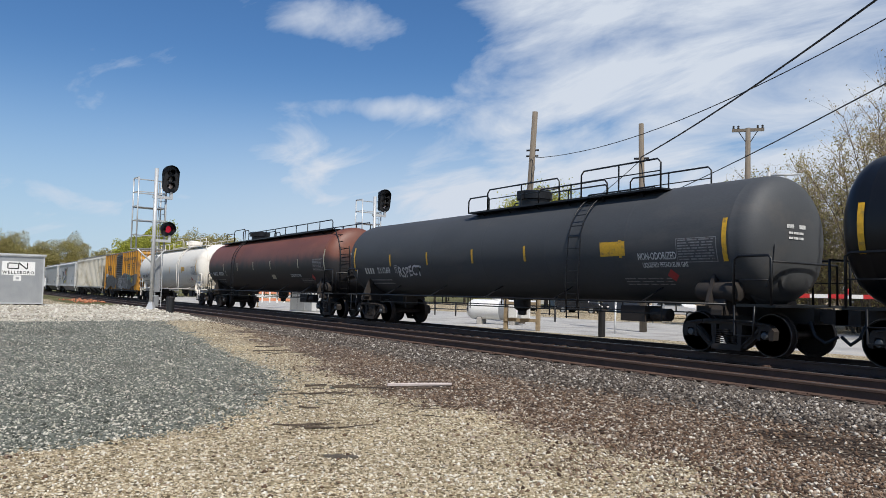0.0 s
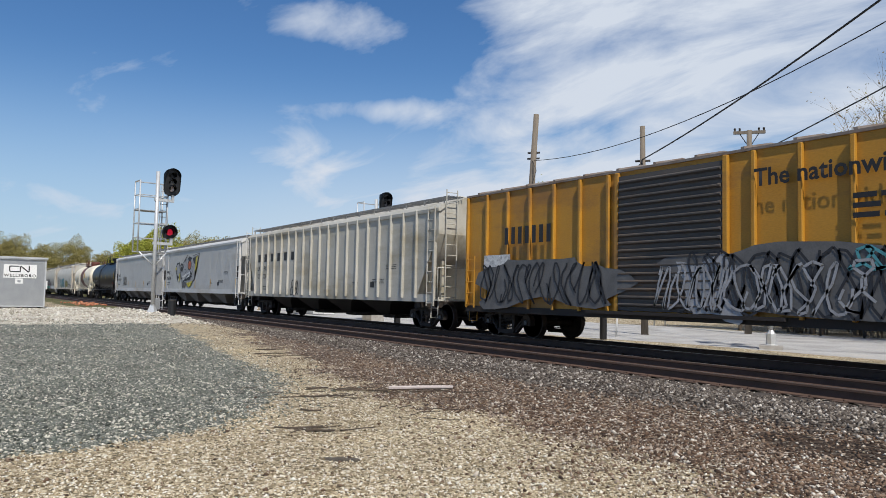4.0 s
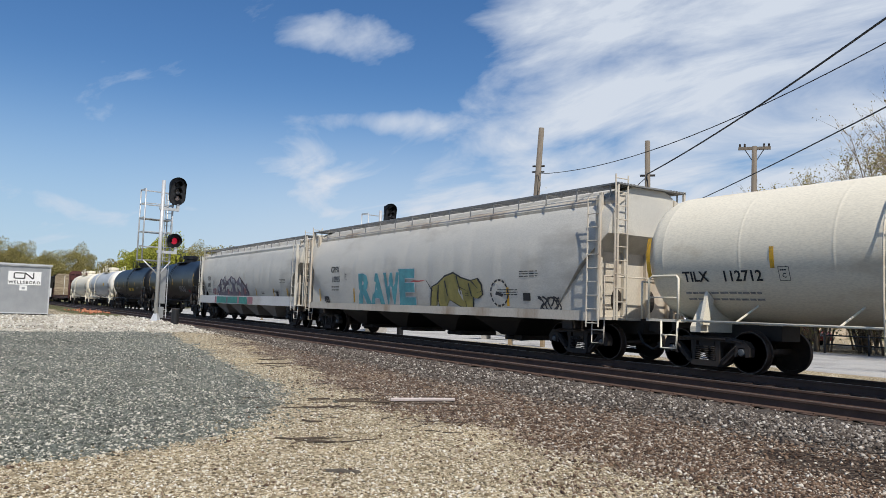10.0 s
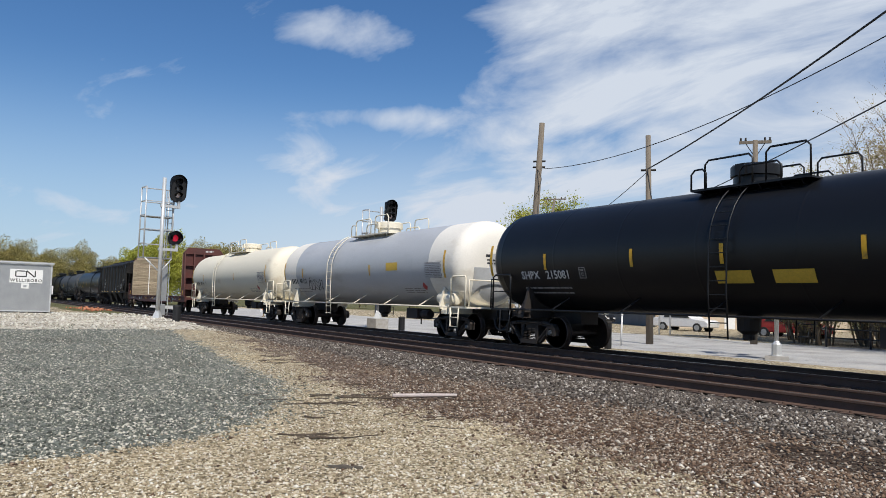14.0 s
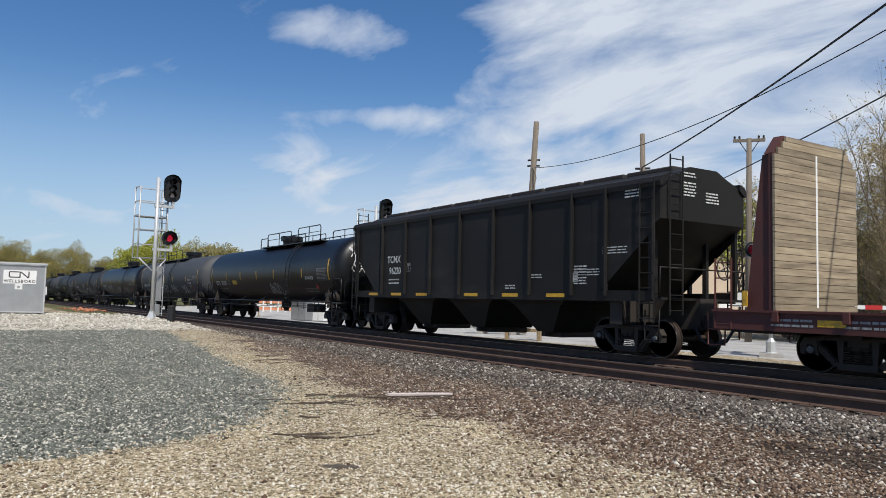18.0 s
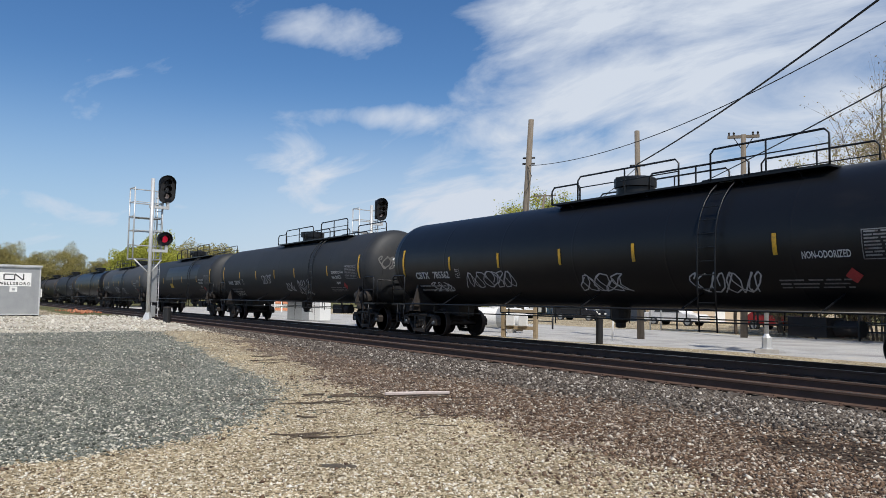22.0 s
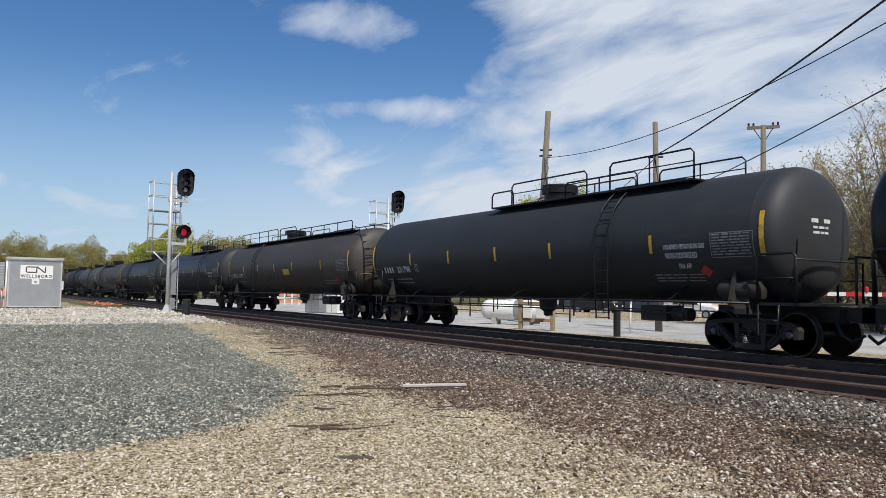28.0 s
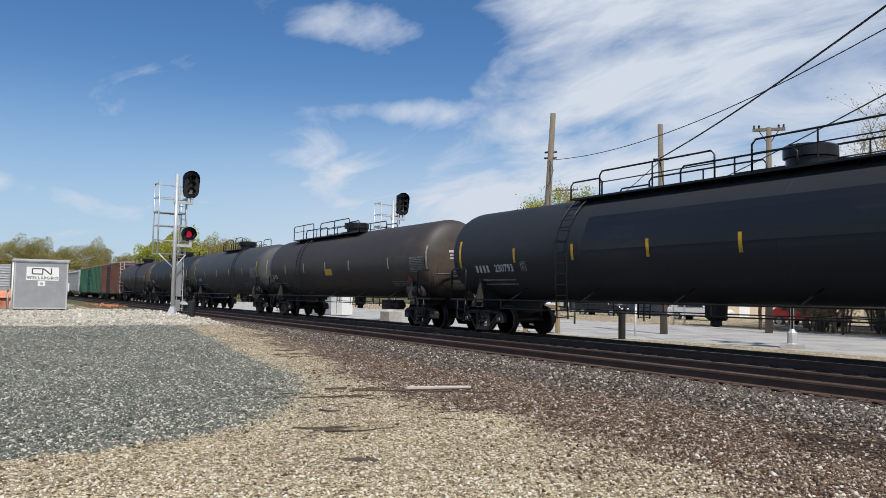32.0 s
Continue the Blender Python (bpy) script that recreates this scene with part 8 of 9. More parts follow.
SPRAY_GREY, SPRAY_SILVER = spray("grey_spray", (0.15, 0.145, 0.14)), spray("silver_spray", (0.42, 0.42, 0.43))
SPRAY_YELLOW, SPRAY_ORANGE = spray("yellow_spray", (0.62, 0.52, 0.03)), spray("orange_spray", (0.6, 0.16, 0.03))
SPRAY_TEAL, SPRAY_TEAL2 = spray("teal_spray", (0.10, 0.38, 0.42)), spray("green_teal_spray", (0.05, 0.30, 0.25))
SPRAY_OLIVE, SPRAY_MAUVE = spray("olive_spray", (0.34, 0.29, 0.08)), spray("mauve_spray", (0.20, 0.17, 0.21))
SPRAY_PLUM, SPRAY_PINK, SPRAY_PALE = spray("plum_spray", (0.12, 0.07, 0.13)), spray("pink_spray", (0.45, 0.20, 0.22)), spray("pale_spray", (0.6, 0.62, 0.64))
PALE_TAPE = mat("pale_reflective_tape", (0.50, 0.46, 0.34), 0.45, scale=12, bump=0.05, dirt=(0.25, 0.2, 0.1), dirt_amount=0.4)
PANEL_BLACK = paint("repainted_black_panel", (0.012, 0.013, 0.016), 0.45)
WHITE_SPRAY = mat("white_spray", (0.55, 0.55, 0.56), 0.6, scale=20, bump=0)
DARK_SPRAY = mat("dark_spray", (0.03, 0.03, 0.035), 0.6, scale=20, bump=0)

JOINTS = [12.0, -8.5, -29.46, -49.95, -70.7, -88.45, -109.35, -129.52, -149.68, -166.54, -181.87, -202.42, -221.08, -238.18, -255.57, -273.5, -291.42, -314.77, -332.01,
          -353.37, -374.58, -396.12, -417.38, -437.6, -459.1, -480.13, -500.3, -520.72, -540.98, -562.0, -581.1, -598.4, -615.7, -633.0, -647.5, -671.1, -690.4, -709.7]
LPG = (("LIQUEFIED PETROLEUM GAS", 0.15, 6.55, 2.36), ("NON-ODORIZED", 0.19, 6.45, 2.16), ("FRA AIP", 0.17, 6.5, 1.92))
SHORT = dict(half=8.05, truck=6.6, stripes=(-7.4, -4.5, -1.5, 1.5, 4.5, 7.4), nx=-5.6, plat=(-2.0, 2.5), ladder=2.8)
CARS = [
    (tank_car, dict(label="black tank car with yellow tape stripes", paint=BLACK, number="210588")),
    (tank_car, dict(label="dark grey pressure tank car with a white spray tag", paint=GREY_TANK, trim=BLACK, number="211260", r=1.43, zc=2.54, plates=((5.3, 2.40, 0.85, 0.36, YELLOW),), sprayed=(("RSPECT", 0.55, -4.9, 1.95, WHITE_SPRAY),), words=(("NON-ODORIZED", 0.24, 6.7, 2.18), ("LIQUEFIED PETROLEUM GAS", 0.17, 6.9, 1.98)))),
    (tank_car, dict(label="rust-red over black pressure tank car with long top rail", paint=RED_TANK, trim=BLACK, code="NATX", number="400303", flip=-1, tape=PALE_TAPE, end_ladder=True, plat=(-8.6, 8.6), manway=4.2, rails=((0.0, 0.70, 0.62), (0.70, 0.76, 0.9), (0.74, 0.86, 1.05), (0.86, 0.95, 0.8)), plates=((2.0, 1.85, 0.5, 0.25, PALE_TAPE),), words=(("LIQUEFIED PETROLEUM GAS", 0.17, 5.0, 1.9),))),
    (tank_car, dict(label="white insulated tank car with full-length top railing", paint=WHITE_TANK, number="30634", letter=BLACK_PAINT, end_ladder=True, plat=(-9.0, 9.0), manway=2.2, low_rail=False, r=1.58, rails=((0.0, 0.48, 0.72), (0.50, 0.64, 1.0), (0.66, 1.0, 0.72)), plates=((5.2, 2.5, 0.8, 0.3, YELLOW),), stripes=(-9.2, -6.4, -2.8, 1.3, 5.0, 8.9))),
    (box_car, dict(label="weathered yellow boxcar with graffiti along its foot", paint=BOX_YELLOW, half=7.75, truck=6.1, shift=0.5, door=(-1.75, 1.4), doorpaint=BOX_DOOR, words=True,
        blobs=((-4.6, 1.6, 5.4, 1.35, SPRAY_GREY, 3), (3.9, 1.65, 7.2, 1.5, SPRAY_GREY, 8), (1.0, 1.5, 1.4, 1.2, SPRAY_SILVER, 5), (6.2, 1.75, 0.9, 0.45, SPRAY_YELLOW, 6)),
        tags=((-4.7, 1.6, 5.2, 1.25, DARK_SPRAY), (3.9, 1.6, 7.0, 1.45, DARK_SPRAY), (5.0, 2.05, 1.6, 0.5, SPRAY_TEAL), (2.0, 1.5, 5.0, 1.1, SPRAY_SILVER)))),
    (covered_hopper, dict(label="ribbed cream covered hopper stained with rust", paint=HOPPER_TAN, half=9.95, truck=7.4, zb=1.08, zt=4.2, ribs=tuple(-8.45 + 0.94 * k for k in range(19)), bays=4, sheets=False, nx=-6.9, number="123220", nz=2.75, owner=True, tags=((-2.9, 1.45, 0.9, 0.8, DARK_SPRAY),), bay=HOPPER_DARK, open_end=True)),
    (covered_hopper, dict(label="light grey covered hopper with a large sprayed picture", paint=HOPPER_GREY, trim=HOPPER_WHITE, half=9.6, truck=7.4, nx=-7.7, nz=2.5, code="FPAX", number="950304", bay=BAY_GREY, tape=(-8.6, -0.2, 3.4, 8.6), roof=0.3, sheets=False, gusset=True,
        beast=(-5.7, 1.32))),
    (covered_hopper, dict(label="light grey covered hopper with a black tag", paint=HOPPER_GREY, trim=HOPPER_WHITE, half=9.6, truck=7.4, nx=-7.8, nz=2.5, code="FPAX", number="890342", bay=BAY_GREY, tape=(-8.6, -3.2, 0.2, 3.4, 8.6), roof=0.3, sheets=False, gusset=True, tags=((-4.9, 1.95, 2.0, 0.9, DARK_SPRAY),))),
    (tank_car, dict(label="glossy black short tank car", paint=BLACK, number="90238", stripes=(-7.0, -4.0, -0.6, 2.0, 4.4, 7.0), half=7.5, truck=5.9, plat=(-0.9, 2.2), manway=0.4, ladder=-1.2, nx=-5.2, low_rail=False)),
    (tank_car, dict(label="cream short tank car with a brown middle band", paint=CREAM_TANK, code="TILX", number="112712", letter=BLACK_PAINT, manpaint=BROWN_BAND, platpaint=BROWN_BAND, plates=((2.1, 2.75, 0.85, 0.6, YELLOW),), stripes=(-6.8, -3.6, 0.9, 4.2, 6.7), half=7.1, truck=5.6, plat=(-0.9, 2.2), manway=0.4, ladder=-1.2, nx=-5.0, band=(-1.0, 1.3, BROWN_BAND), low_rail=False)),
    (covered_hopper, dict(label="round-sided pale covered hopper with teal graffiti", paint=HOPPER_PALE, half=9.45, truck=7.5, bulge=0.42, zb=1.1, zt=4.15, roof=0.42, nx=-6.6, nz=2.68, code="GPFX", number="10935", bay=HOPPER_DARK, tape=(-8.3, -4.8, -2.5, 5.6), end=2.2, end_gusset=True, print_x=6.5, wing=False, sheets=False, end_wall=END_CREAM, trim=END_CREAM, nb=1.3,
        fat_word=("RAWE", -2.15, 1.12, 4.6, 1.32, SPRAY_TEAL, SPRAY_PALE), bull=(0.95, 1.16), blobs=((0.35, 2.12, 0.9, 0.05, RED_PAINT, 2),), tags=((7.5, 1.4, 0.9, 0.45, DARK_SPRAY), (-7.5, 1.4, 0.45, 0.3, DARK_SPRAY)))),
    (covered_hopper, dict(label="pale grey covered hopper with purple graffiti", paint=HOPPER_PALE, half=9.3, truck=7.4, bulge=0.30, zb=1.12, zt=4.05, roof=0.45, nx=-6.55, nz=2.58, code="TILX", number="6091", bay=BAY_GREY, tape=(2.5, 5.2, 7.15), end=2.0, foot_swell=0.95, sill_z=(-0.10, 0.38), sill=HOPPER_WHITE, print_x=5.75, wing=False, sheets=False, open_end=True, end_wall=END_CREAM,
        spiky=(-4.8, 1.50, 6.1, 1.22), tags=((-5.3, 1.75, 0.9, 0.4, SPRAY_PINK),), foot_art=((-5.0, -4.6, SPRAY_PINK), (-4.6, 1.35, SPRAY_TEAL2), (1.35, 2.3, SPRAY_PINK), (-0.45, -0.1, SPRAY_PINK), (-2.6, -2.3, SPRAY_MAUVE)))),
    (tank_car, dict(label="black tank car with yellow lettering", paint=BLACK, code="UTLX", number="660990", letter=YELLOW_PAINT, plates=((-3.6, 3.35, 0.6, 0.35, YELLOW),), stripes=(-7.2, -4.6, -2.0, 1.0, 4.2, 7.2), sprayed=(("ENDZO", 0.36, -1.9, 1.85, WHITE_SPRAY),), tags=((3.6, 1.95, 1.9, 0.5, WHITE_SPRAY),), head_tags=((-0.3, 0.5, 1.0, 0.8, WHITE_SPRAY),), half=7.6, truck=6.2, plat=(-0.9, 2.2), manway=0.2, ladder=0.4, nx=-5.4, low_rail=False)),
    (tank_car, dict(label="black acid tank car with yellow tape stripes", paint=BLACK, code="SHPX", number="215081", stripes=(-7.9, -5.4, -2.2, 0.4, 3.6, 7.8), plates=((0.6, 1.95, 0.9, 0.3, YELLOW_PAINT), (2.0, 1.95, 0.9, 0.3, YELLOW_PAINT)), half=8.3, truck=6.7, plat=(-0.9, 2.2), manway=0.2, ladder=0.4, nx=-5.6, words=(("ACETIC ACID", 0.22, 4.4, 2.1),), low_rail=False)),
    (tank_car, dict(label="silver-white tank car with white ends", paint=SILVER_TANK, trim=CREAM_TANK, number="40122", letter=BLACK_PAINT, stripes=(-7.9, -5.6, 1.4, 7.2), tags=((-4.4, 1.9, 1.7, 0.6, DARK_SPRAY),), plates=((3.2, 2.55, 0.9, 0.3, YELLOW_PAINT),), half=8.3, truck=6.7, plat=(-1.6, 1.9), manway=0.2, ladder=-2.4, nx=-6.2, caps=(1.3, WHITE_TANK), low_rail=False)),
    (tank_car, dict(label="cream-white tank car with grey middle", paint=CREAM_TANK, number="40134", letter=BLACK_PAINT, stripes=(-7.9, -5.2, 1.4, 7.2), half=8.3, truck=6.7, plat=(-1.6, 1.9), manway=0.2, ladder=-2.4, nx=-6.2, low_rail=False)),
    (flat_car, dict(label="empty red bulkhead flat car with plank-faced ends", paint=FLAT_RED, half=11.0, truck=7.6)),
    (covered_hopper, dict(label="dark grey ribbed covered hopper with white print", paint=HOPPER_DARK, half=8.6, truck=6.4, zb=1.45, zt=4.2, w=1.55, ribs=(-7.6, -5.5, -3.75, -2.05, -0.25, 1.57, 3.3, 5.05, 6.3), sheets=False, board=False, bays=3, nx=-4.6, nz=2.75, code="TCMX", number="96220", letter=WHITE_PAINT, open_end=True, end=2.2, tape=(), yellow_sill=True)),
    (tank_car, dict(label="glossy black pressure tank car with white tags on its head", paint=BLACK, code="CBTX", number="785582", head_tags=((-0.25, 0.35, 1.3, 1.2, WHITE_SPRAY),), tags=((1.6, 1.7, 1.5, 0.8, WHITE_SPRAY),), plates=((-4.75, 2.1, 0.8, 0.24, YELLOW_PAINT),), words=(("NOT ODORIZED", 0.2, 6.4, 2.2),))),
    (tank_car, dict(label="faded grey pressure tank car with white tags", paint=GREY_TANK, trim=BLACK, number="230780", flip=-1, manway=-2.0, plat=(-3.4, 5.2), ladder=-1.4, tags=((-3.4, 1.75, 2.2, 0.7, WHITE_SPRAY), (-0.9, 1.75, 1.6, 0.8, WHITE_SPRAY), (4.7, 1.7, 1.3, 0.7, WHITE_SPRAY), (1.6, 1.8, 1.5, 0.6, WHITE_SPRAY)), plates=((-5.0, 2.3, 0.9, 0.35, YELLOW),), words=LPG)),
    (tank_car, dict(label="black pressure tank car with rows of white tags", paint=BLACK, code="CBTX", number="785562", tags=((-4.2, 1.9, 2.4, 0.6, WHITE_SPRAY), (0.6, 1.75, 1.6, 0.6, WHITE_SPRAY), (4.2, 1.7, 1.8, 0.6, WHITE_SPRAY), (-7.0, 1.7, 1.2, 0.4, WHITE_SPRAY)), words=(("NON-ODORIZED", 0.2, 6.6, 2.2),))),
    (tank_car, dict(label="charcoal pressure tank car with a round tag on its head", paint=CHARCOAL, trim=BLACK, number="230795", words=LPG, tags=((-2.0, 2.2, 1.3, 0.5, WHITE_SPRAY), (2.6, 1.75, 1.5, 0.9, WHITE_SPRAY), (0.9, 1.8, 0.9, 0.5, WHITE_SPRAY), (-7.2, 1.5, 1.4, 0.4, WHITE_SPRAY)), head_tags=((-0.55, 0.1, 1.0, 0.55, SPRAY_GREY),))),
    (tank_car, dict(label="sooty charcoal pressure tank car", paint=CHARCOAL, trim=BLACK, number="231785", words=LPG, plates=((1.6, 2.95, 8.4, 0.95, PANEL_BLACK), (-1.2, 2.05, 0.8, 0.32, YELLOW_PAINT)))),
    (tank_car, dict(label="grey pressure tank car with white tags", paint=GREY_TANK, trim=BLACK, number="231790", plates=((-1.4, 2.95, 6.4, 0.9, PANEL_BLACK),), flip=-1, manway=-2.0, plat=(-3.4, 5.2), ladder=-1.4, tags=((-2.4, 1.8, 2.0, 0.7, WHITE_SPRAY), (1.0, 1.7, 1.6, 0.8, WHITE_SPRAY)), words=LPG)),
    (tank_car, dict(label="black pressure tank car", paint=BLACK, code="CBTX", number="785507")),
    (tank_car, dict(label="black pressure tank car with yellow tape stripes", paint=CHARCOAL, trim=BLACK, number="231798", words=LPG)),
    (tank_car, dict(label="sooty brown pressure tank car with faded tags", paint=BROWN_TANK, trim=BLACK, code="CGTX", number="65107", flip=-1, tape=YELLOW, end_ladder=True, plat=(-8.2, 8.6), manway=1.6, rails=((0.0, 0.40, 0.62), (0.43, 0.58, 0.9), (0.60, 1.0, 0.95)), tags=((-3.6, 1.9, 3.2, 0.9, SPRAY_GREY), (-0.6, 1.9, 1.4, 0.6, SPRAY_GREY)), plates=((0.9, 2.2, 0.9, 0.3, YELLOW_PAINT),))),
    (tank_car, dict(label="black pressure tank car with white print", paint=CHARCOAL, trim=BLACK, number="231812", words=LPG, plates=((1.2, 2.95, 8.6, 0.95, PANEL_BLACK),))),
    (tank_car, dict(label="charcoal pressure tank car", paint=CHARCOAL, trim=BLACK, number="230793", flip=1, manway=2.6, plat=(-4.4, 5.0), ladder=-4.0, words=LPG, plates=((1.2, 2.95, 8.6, 0.95, PANEL_BLACK),))),
    (tank_car, dict(label="sooty brown pressure tank car", paint=BROWN_TANK, trim=BLACK, flip=-1, tape=PALE_TAPE, plates=((-0.5, 2.2, 0.8, 0.3, YELLOW_PAINT),))),
    (tank_car, dict(label="sooty grey tank car", paint=GREY_TANK, trim=BLACK, **SHORT)),
    (tank_car, dict(label="sooty black tank car", paint=CHARCOAL, trim=BLACK, **SHORT)),
    (tank_car, dict(label="sooty brown tank car", paint=BROWN_TANK, trim=BLACK, **SHORT)),
    (box_car, dict(label="brown boxcar near the tail", paint=BOX_BROWN, half=6.7, truck=5.0)),
    (box_car, dict(label="green boxcar near the tail", paint=BOX_GREEN, half=11.4, truck=9.2)),
    (covered_hopper, dict(label="white covered hopper at the tail", paint=HOPPER_GREY, half=9.2, truck=7.0)),
    (covered_hopper, dict(label="grey covered hopper at the tail", paint=HOPPER_GREY, half=9.2, truck=7.0)),
]
TRAIN = []
for k, (make, spec) in enumerate(CARS):
    spec["seed"] = k + 1
    mid = (JOINTS[k] + JOINTS[k + 1]) / 2
    span = (JOINTS[k] - JOINTS[k + 1]) / 2
    spec["half"] = span - (0.88 if make is tank_car else 0.55)
    spec["truck"] = span - (3.7 if make is flat_car else 2.09)
    car, wheels = make(spec)
    mid += spec.get("shift", 0.0)
    car.matrix_basis = pose(mid, FAR, RAIL)
    TRAIN.append((car, wheels, mid))

# ---- ties, stones and litter ----
def ties(track_ob, yc, seed):
    rnd = random.Random(seed)
    n = 0
    x = -3.0
    while x > -150:
        o = spot("tie", "tie", lambda: bevelled(boxed(-0.115, 0.115, -1.3, 1.3, -0.17, 0.0), 0.012), TIE, track_ob, pose(x, yc + rnd.uniform(-0.03, 0.03), 0.214 + rnd.uniform(-0.006, 0.0), 0, 0, rnd.uniform(-0.8, 0.8)))
        x -= 0.52 + rnd.uniform(-0.02, 0.02)
        n += 1
    bm = bmesh.new()
    for k in range(140):
        for s in (-1, 1):
            xx, yy = -3.0 - 0.52 * k, yc + s * 0.755
            box(bm, xx - 0.09, xx + 0.09, yy - 0.19, yy + 0.19, 0.214, 0.224)
            for e in (-1, 1):
                box(bm, xx + 0.04, xx + 0.06, yy + e * 0.10 - 0.015, yy + e * 0.10 + 0.015, 0.22, 0.25)
    tagged(part("tie_plates", bm, RAIL_STEEL, track_ob, "rusty tie plates and spikes"), kind="stuff")


ties(near_track, 11.60, 5)
ties(far_track, 15.30, 6)


def stone_paint(name, stops):
    m = bpy.data.materials.new(name)
    m.use_nodes = True
    n, l = m.node_tree.nodes, m.node_tree.links
    b = n["Principled BSDF"]
    g = n.new("ShaderNodeNewGeometry")
    r = n.new("ShaderNodeValToRGB")
    e = r.color_ramp.elements
    while len(e) < len(stops):
        e.new(0.5)
    for k, (p, c) in enumerate(stops):
        e[k].position, e[k].color = p, (*c, 1)
    l.new(g.outputs["Random Per Island"], r.inputs[0])
    t = n.new("ShaderNodeTexNoise")
    t.inputs["Scale"].default_value = 60
    mx = n.new("ShaderNodeMix"); mx.data_type, mx.blend_type = "RGBA", "MULTIPLY"
    mx.inputs["Factor"].default_value = 0.5
    l.new(g.outputs["Position"], t.inputs["Vector"])
    l.new(r.outputs[0], mx.inputs["A"])
    l.new(t.outputs["Fac"], mx.inputs["B"])
    l.new(mx.outputs["Result"], b.inputs["Base Color"])
    b.inputs["Roughness"].default_value = 0.9
    b.inputs["Specular IOR Level"].default_value = 0.3
    return m


def stones(name, label, pts, sizes, material, seed):
    """Broken stones, each a bent octahedron, as one mass."""
    rs = np.random.RandomState(seed)
    n = len(pts)
    base = np.array([[1, 0, 0], [-1, 0, 0], [0, 1, 0], [0, -1, 0], [0, 0, 1], [0, 0, -1]], float)
    v = base[None] * rs.uniform(0.6, 1.25, (n, 6, 1)) + rs.uniform(-0.28, 0.28, (n, 6, 3))
    v = v * (sizes[:, None] * np.array([1.0, 0.8, 0.62]) * rs.uniform(0.7, 1.3, (n, 3)))[:, None, :]
    a = rs.uniform(0, 6.28, n)
    c, s = np.cos(a)[:, None], np.sin(a)[:, None]
    x, y = v[..., 0] * c - v[..., 1] * s, v[..., 0] * s + v[..., 1] * c
    tilt = rs.uniform(-0.6, 0.6, n)[:, None]
    z = v[..., 2] + x * tilt
    co = np.stack([x, y, z], -1) + pts[:, None, :]
    f = np.array([[0, 2, 4], [2, 1, 4], [1, 3, 4], [3, 0, 4], [2, 0, 5], [1, 2, 5], [3, 1, 5], [0, 3, 5]])
    fa = (f[None] + 6 * np.arange(n)[:, None, None]).reshape(-1, 3)
    me = bpy.data.meshes.new(name)
    me.vertices.add(n * 6)
    me.vertices.foreach_set("co", co.astype(np.float32).ravel())
    m = len(fa)
    me.loops.add(m * 3)
    me.loops.foreach_set("vertex_index", fa.astype(np.int32).ravel())
    me.polygons.add(m)
    me.polygons.foreach_set("loop_start", (np.arange(m) * 3).astype(np.int32))
    me.update(calc_edges=True)
    me.materials.append(material)
    return tagged(new(name, me), label, "gravel", kind="stuff")


def scatter(n, seed, far=26.0):
    """Points over the lot and the shoulder, thinning out with the distance from where one stands."""
    rs = np.random.RandomState(seed)
    d = 5.0 * (far / 5.0) ** rs.uniform(0, 1, n)
    a = np.radians(rs.uniform(18, 92, n))
    x, y = -np.sin(a) * d, np.cos(a) * d
    k = (y < 10.3) & (y > -1.5)
    return x[k], y[k], rs


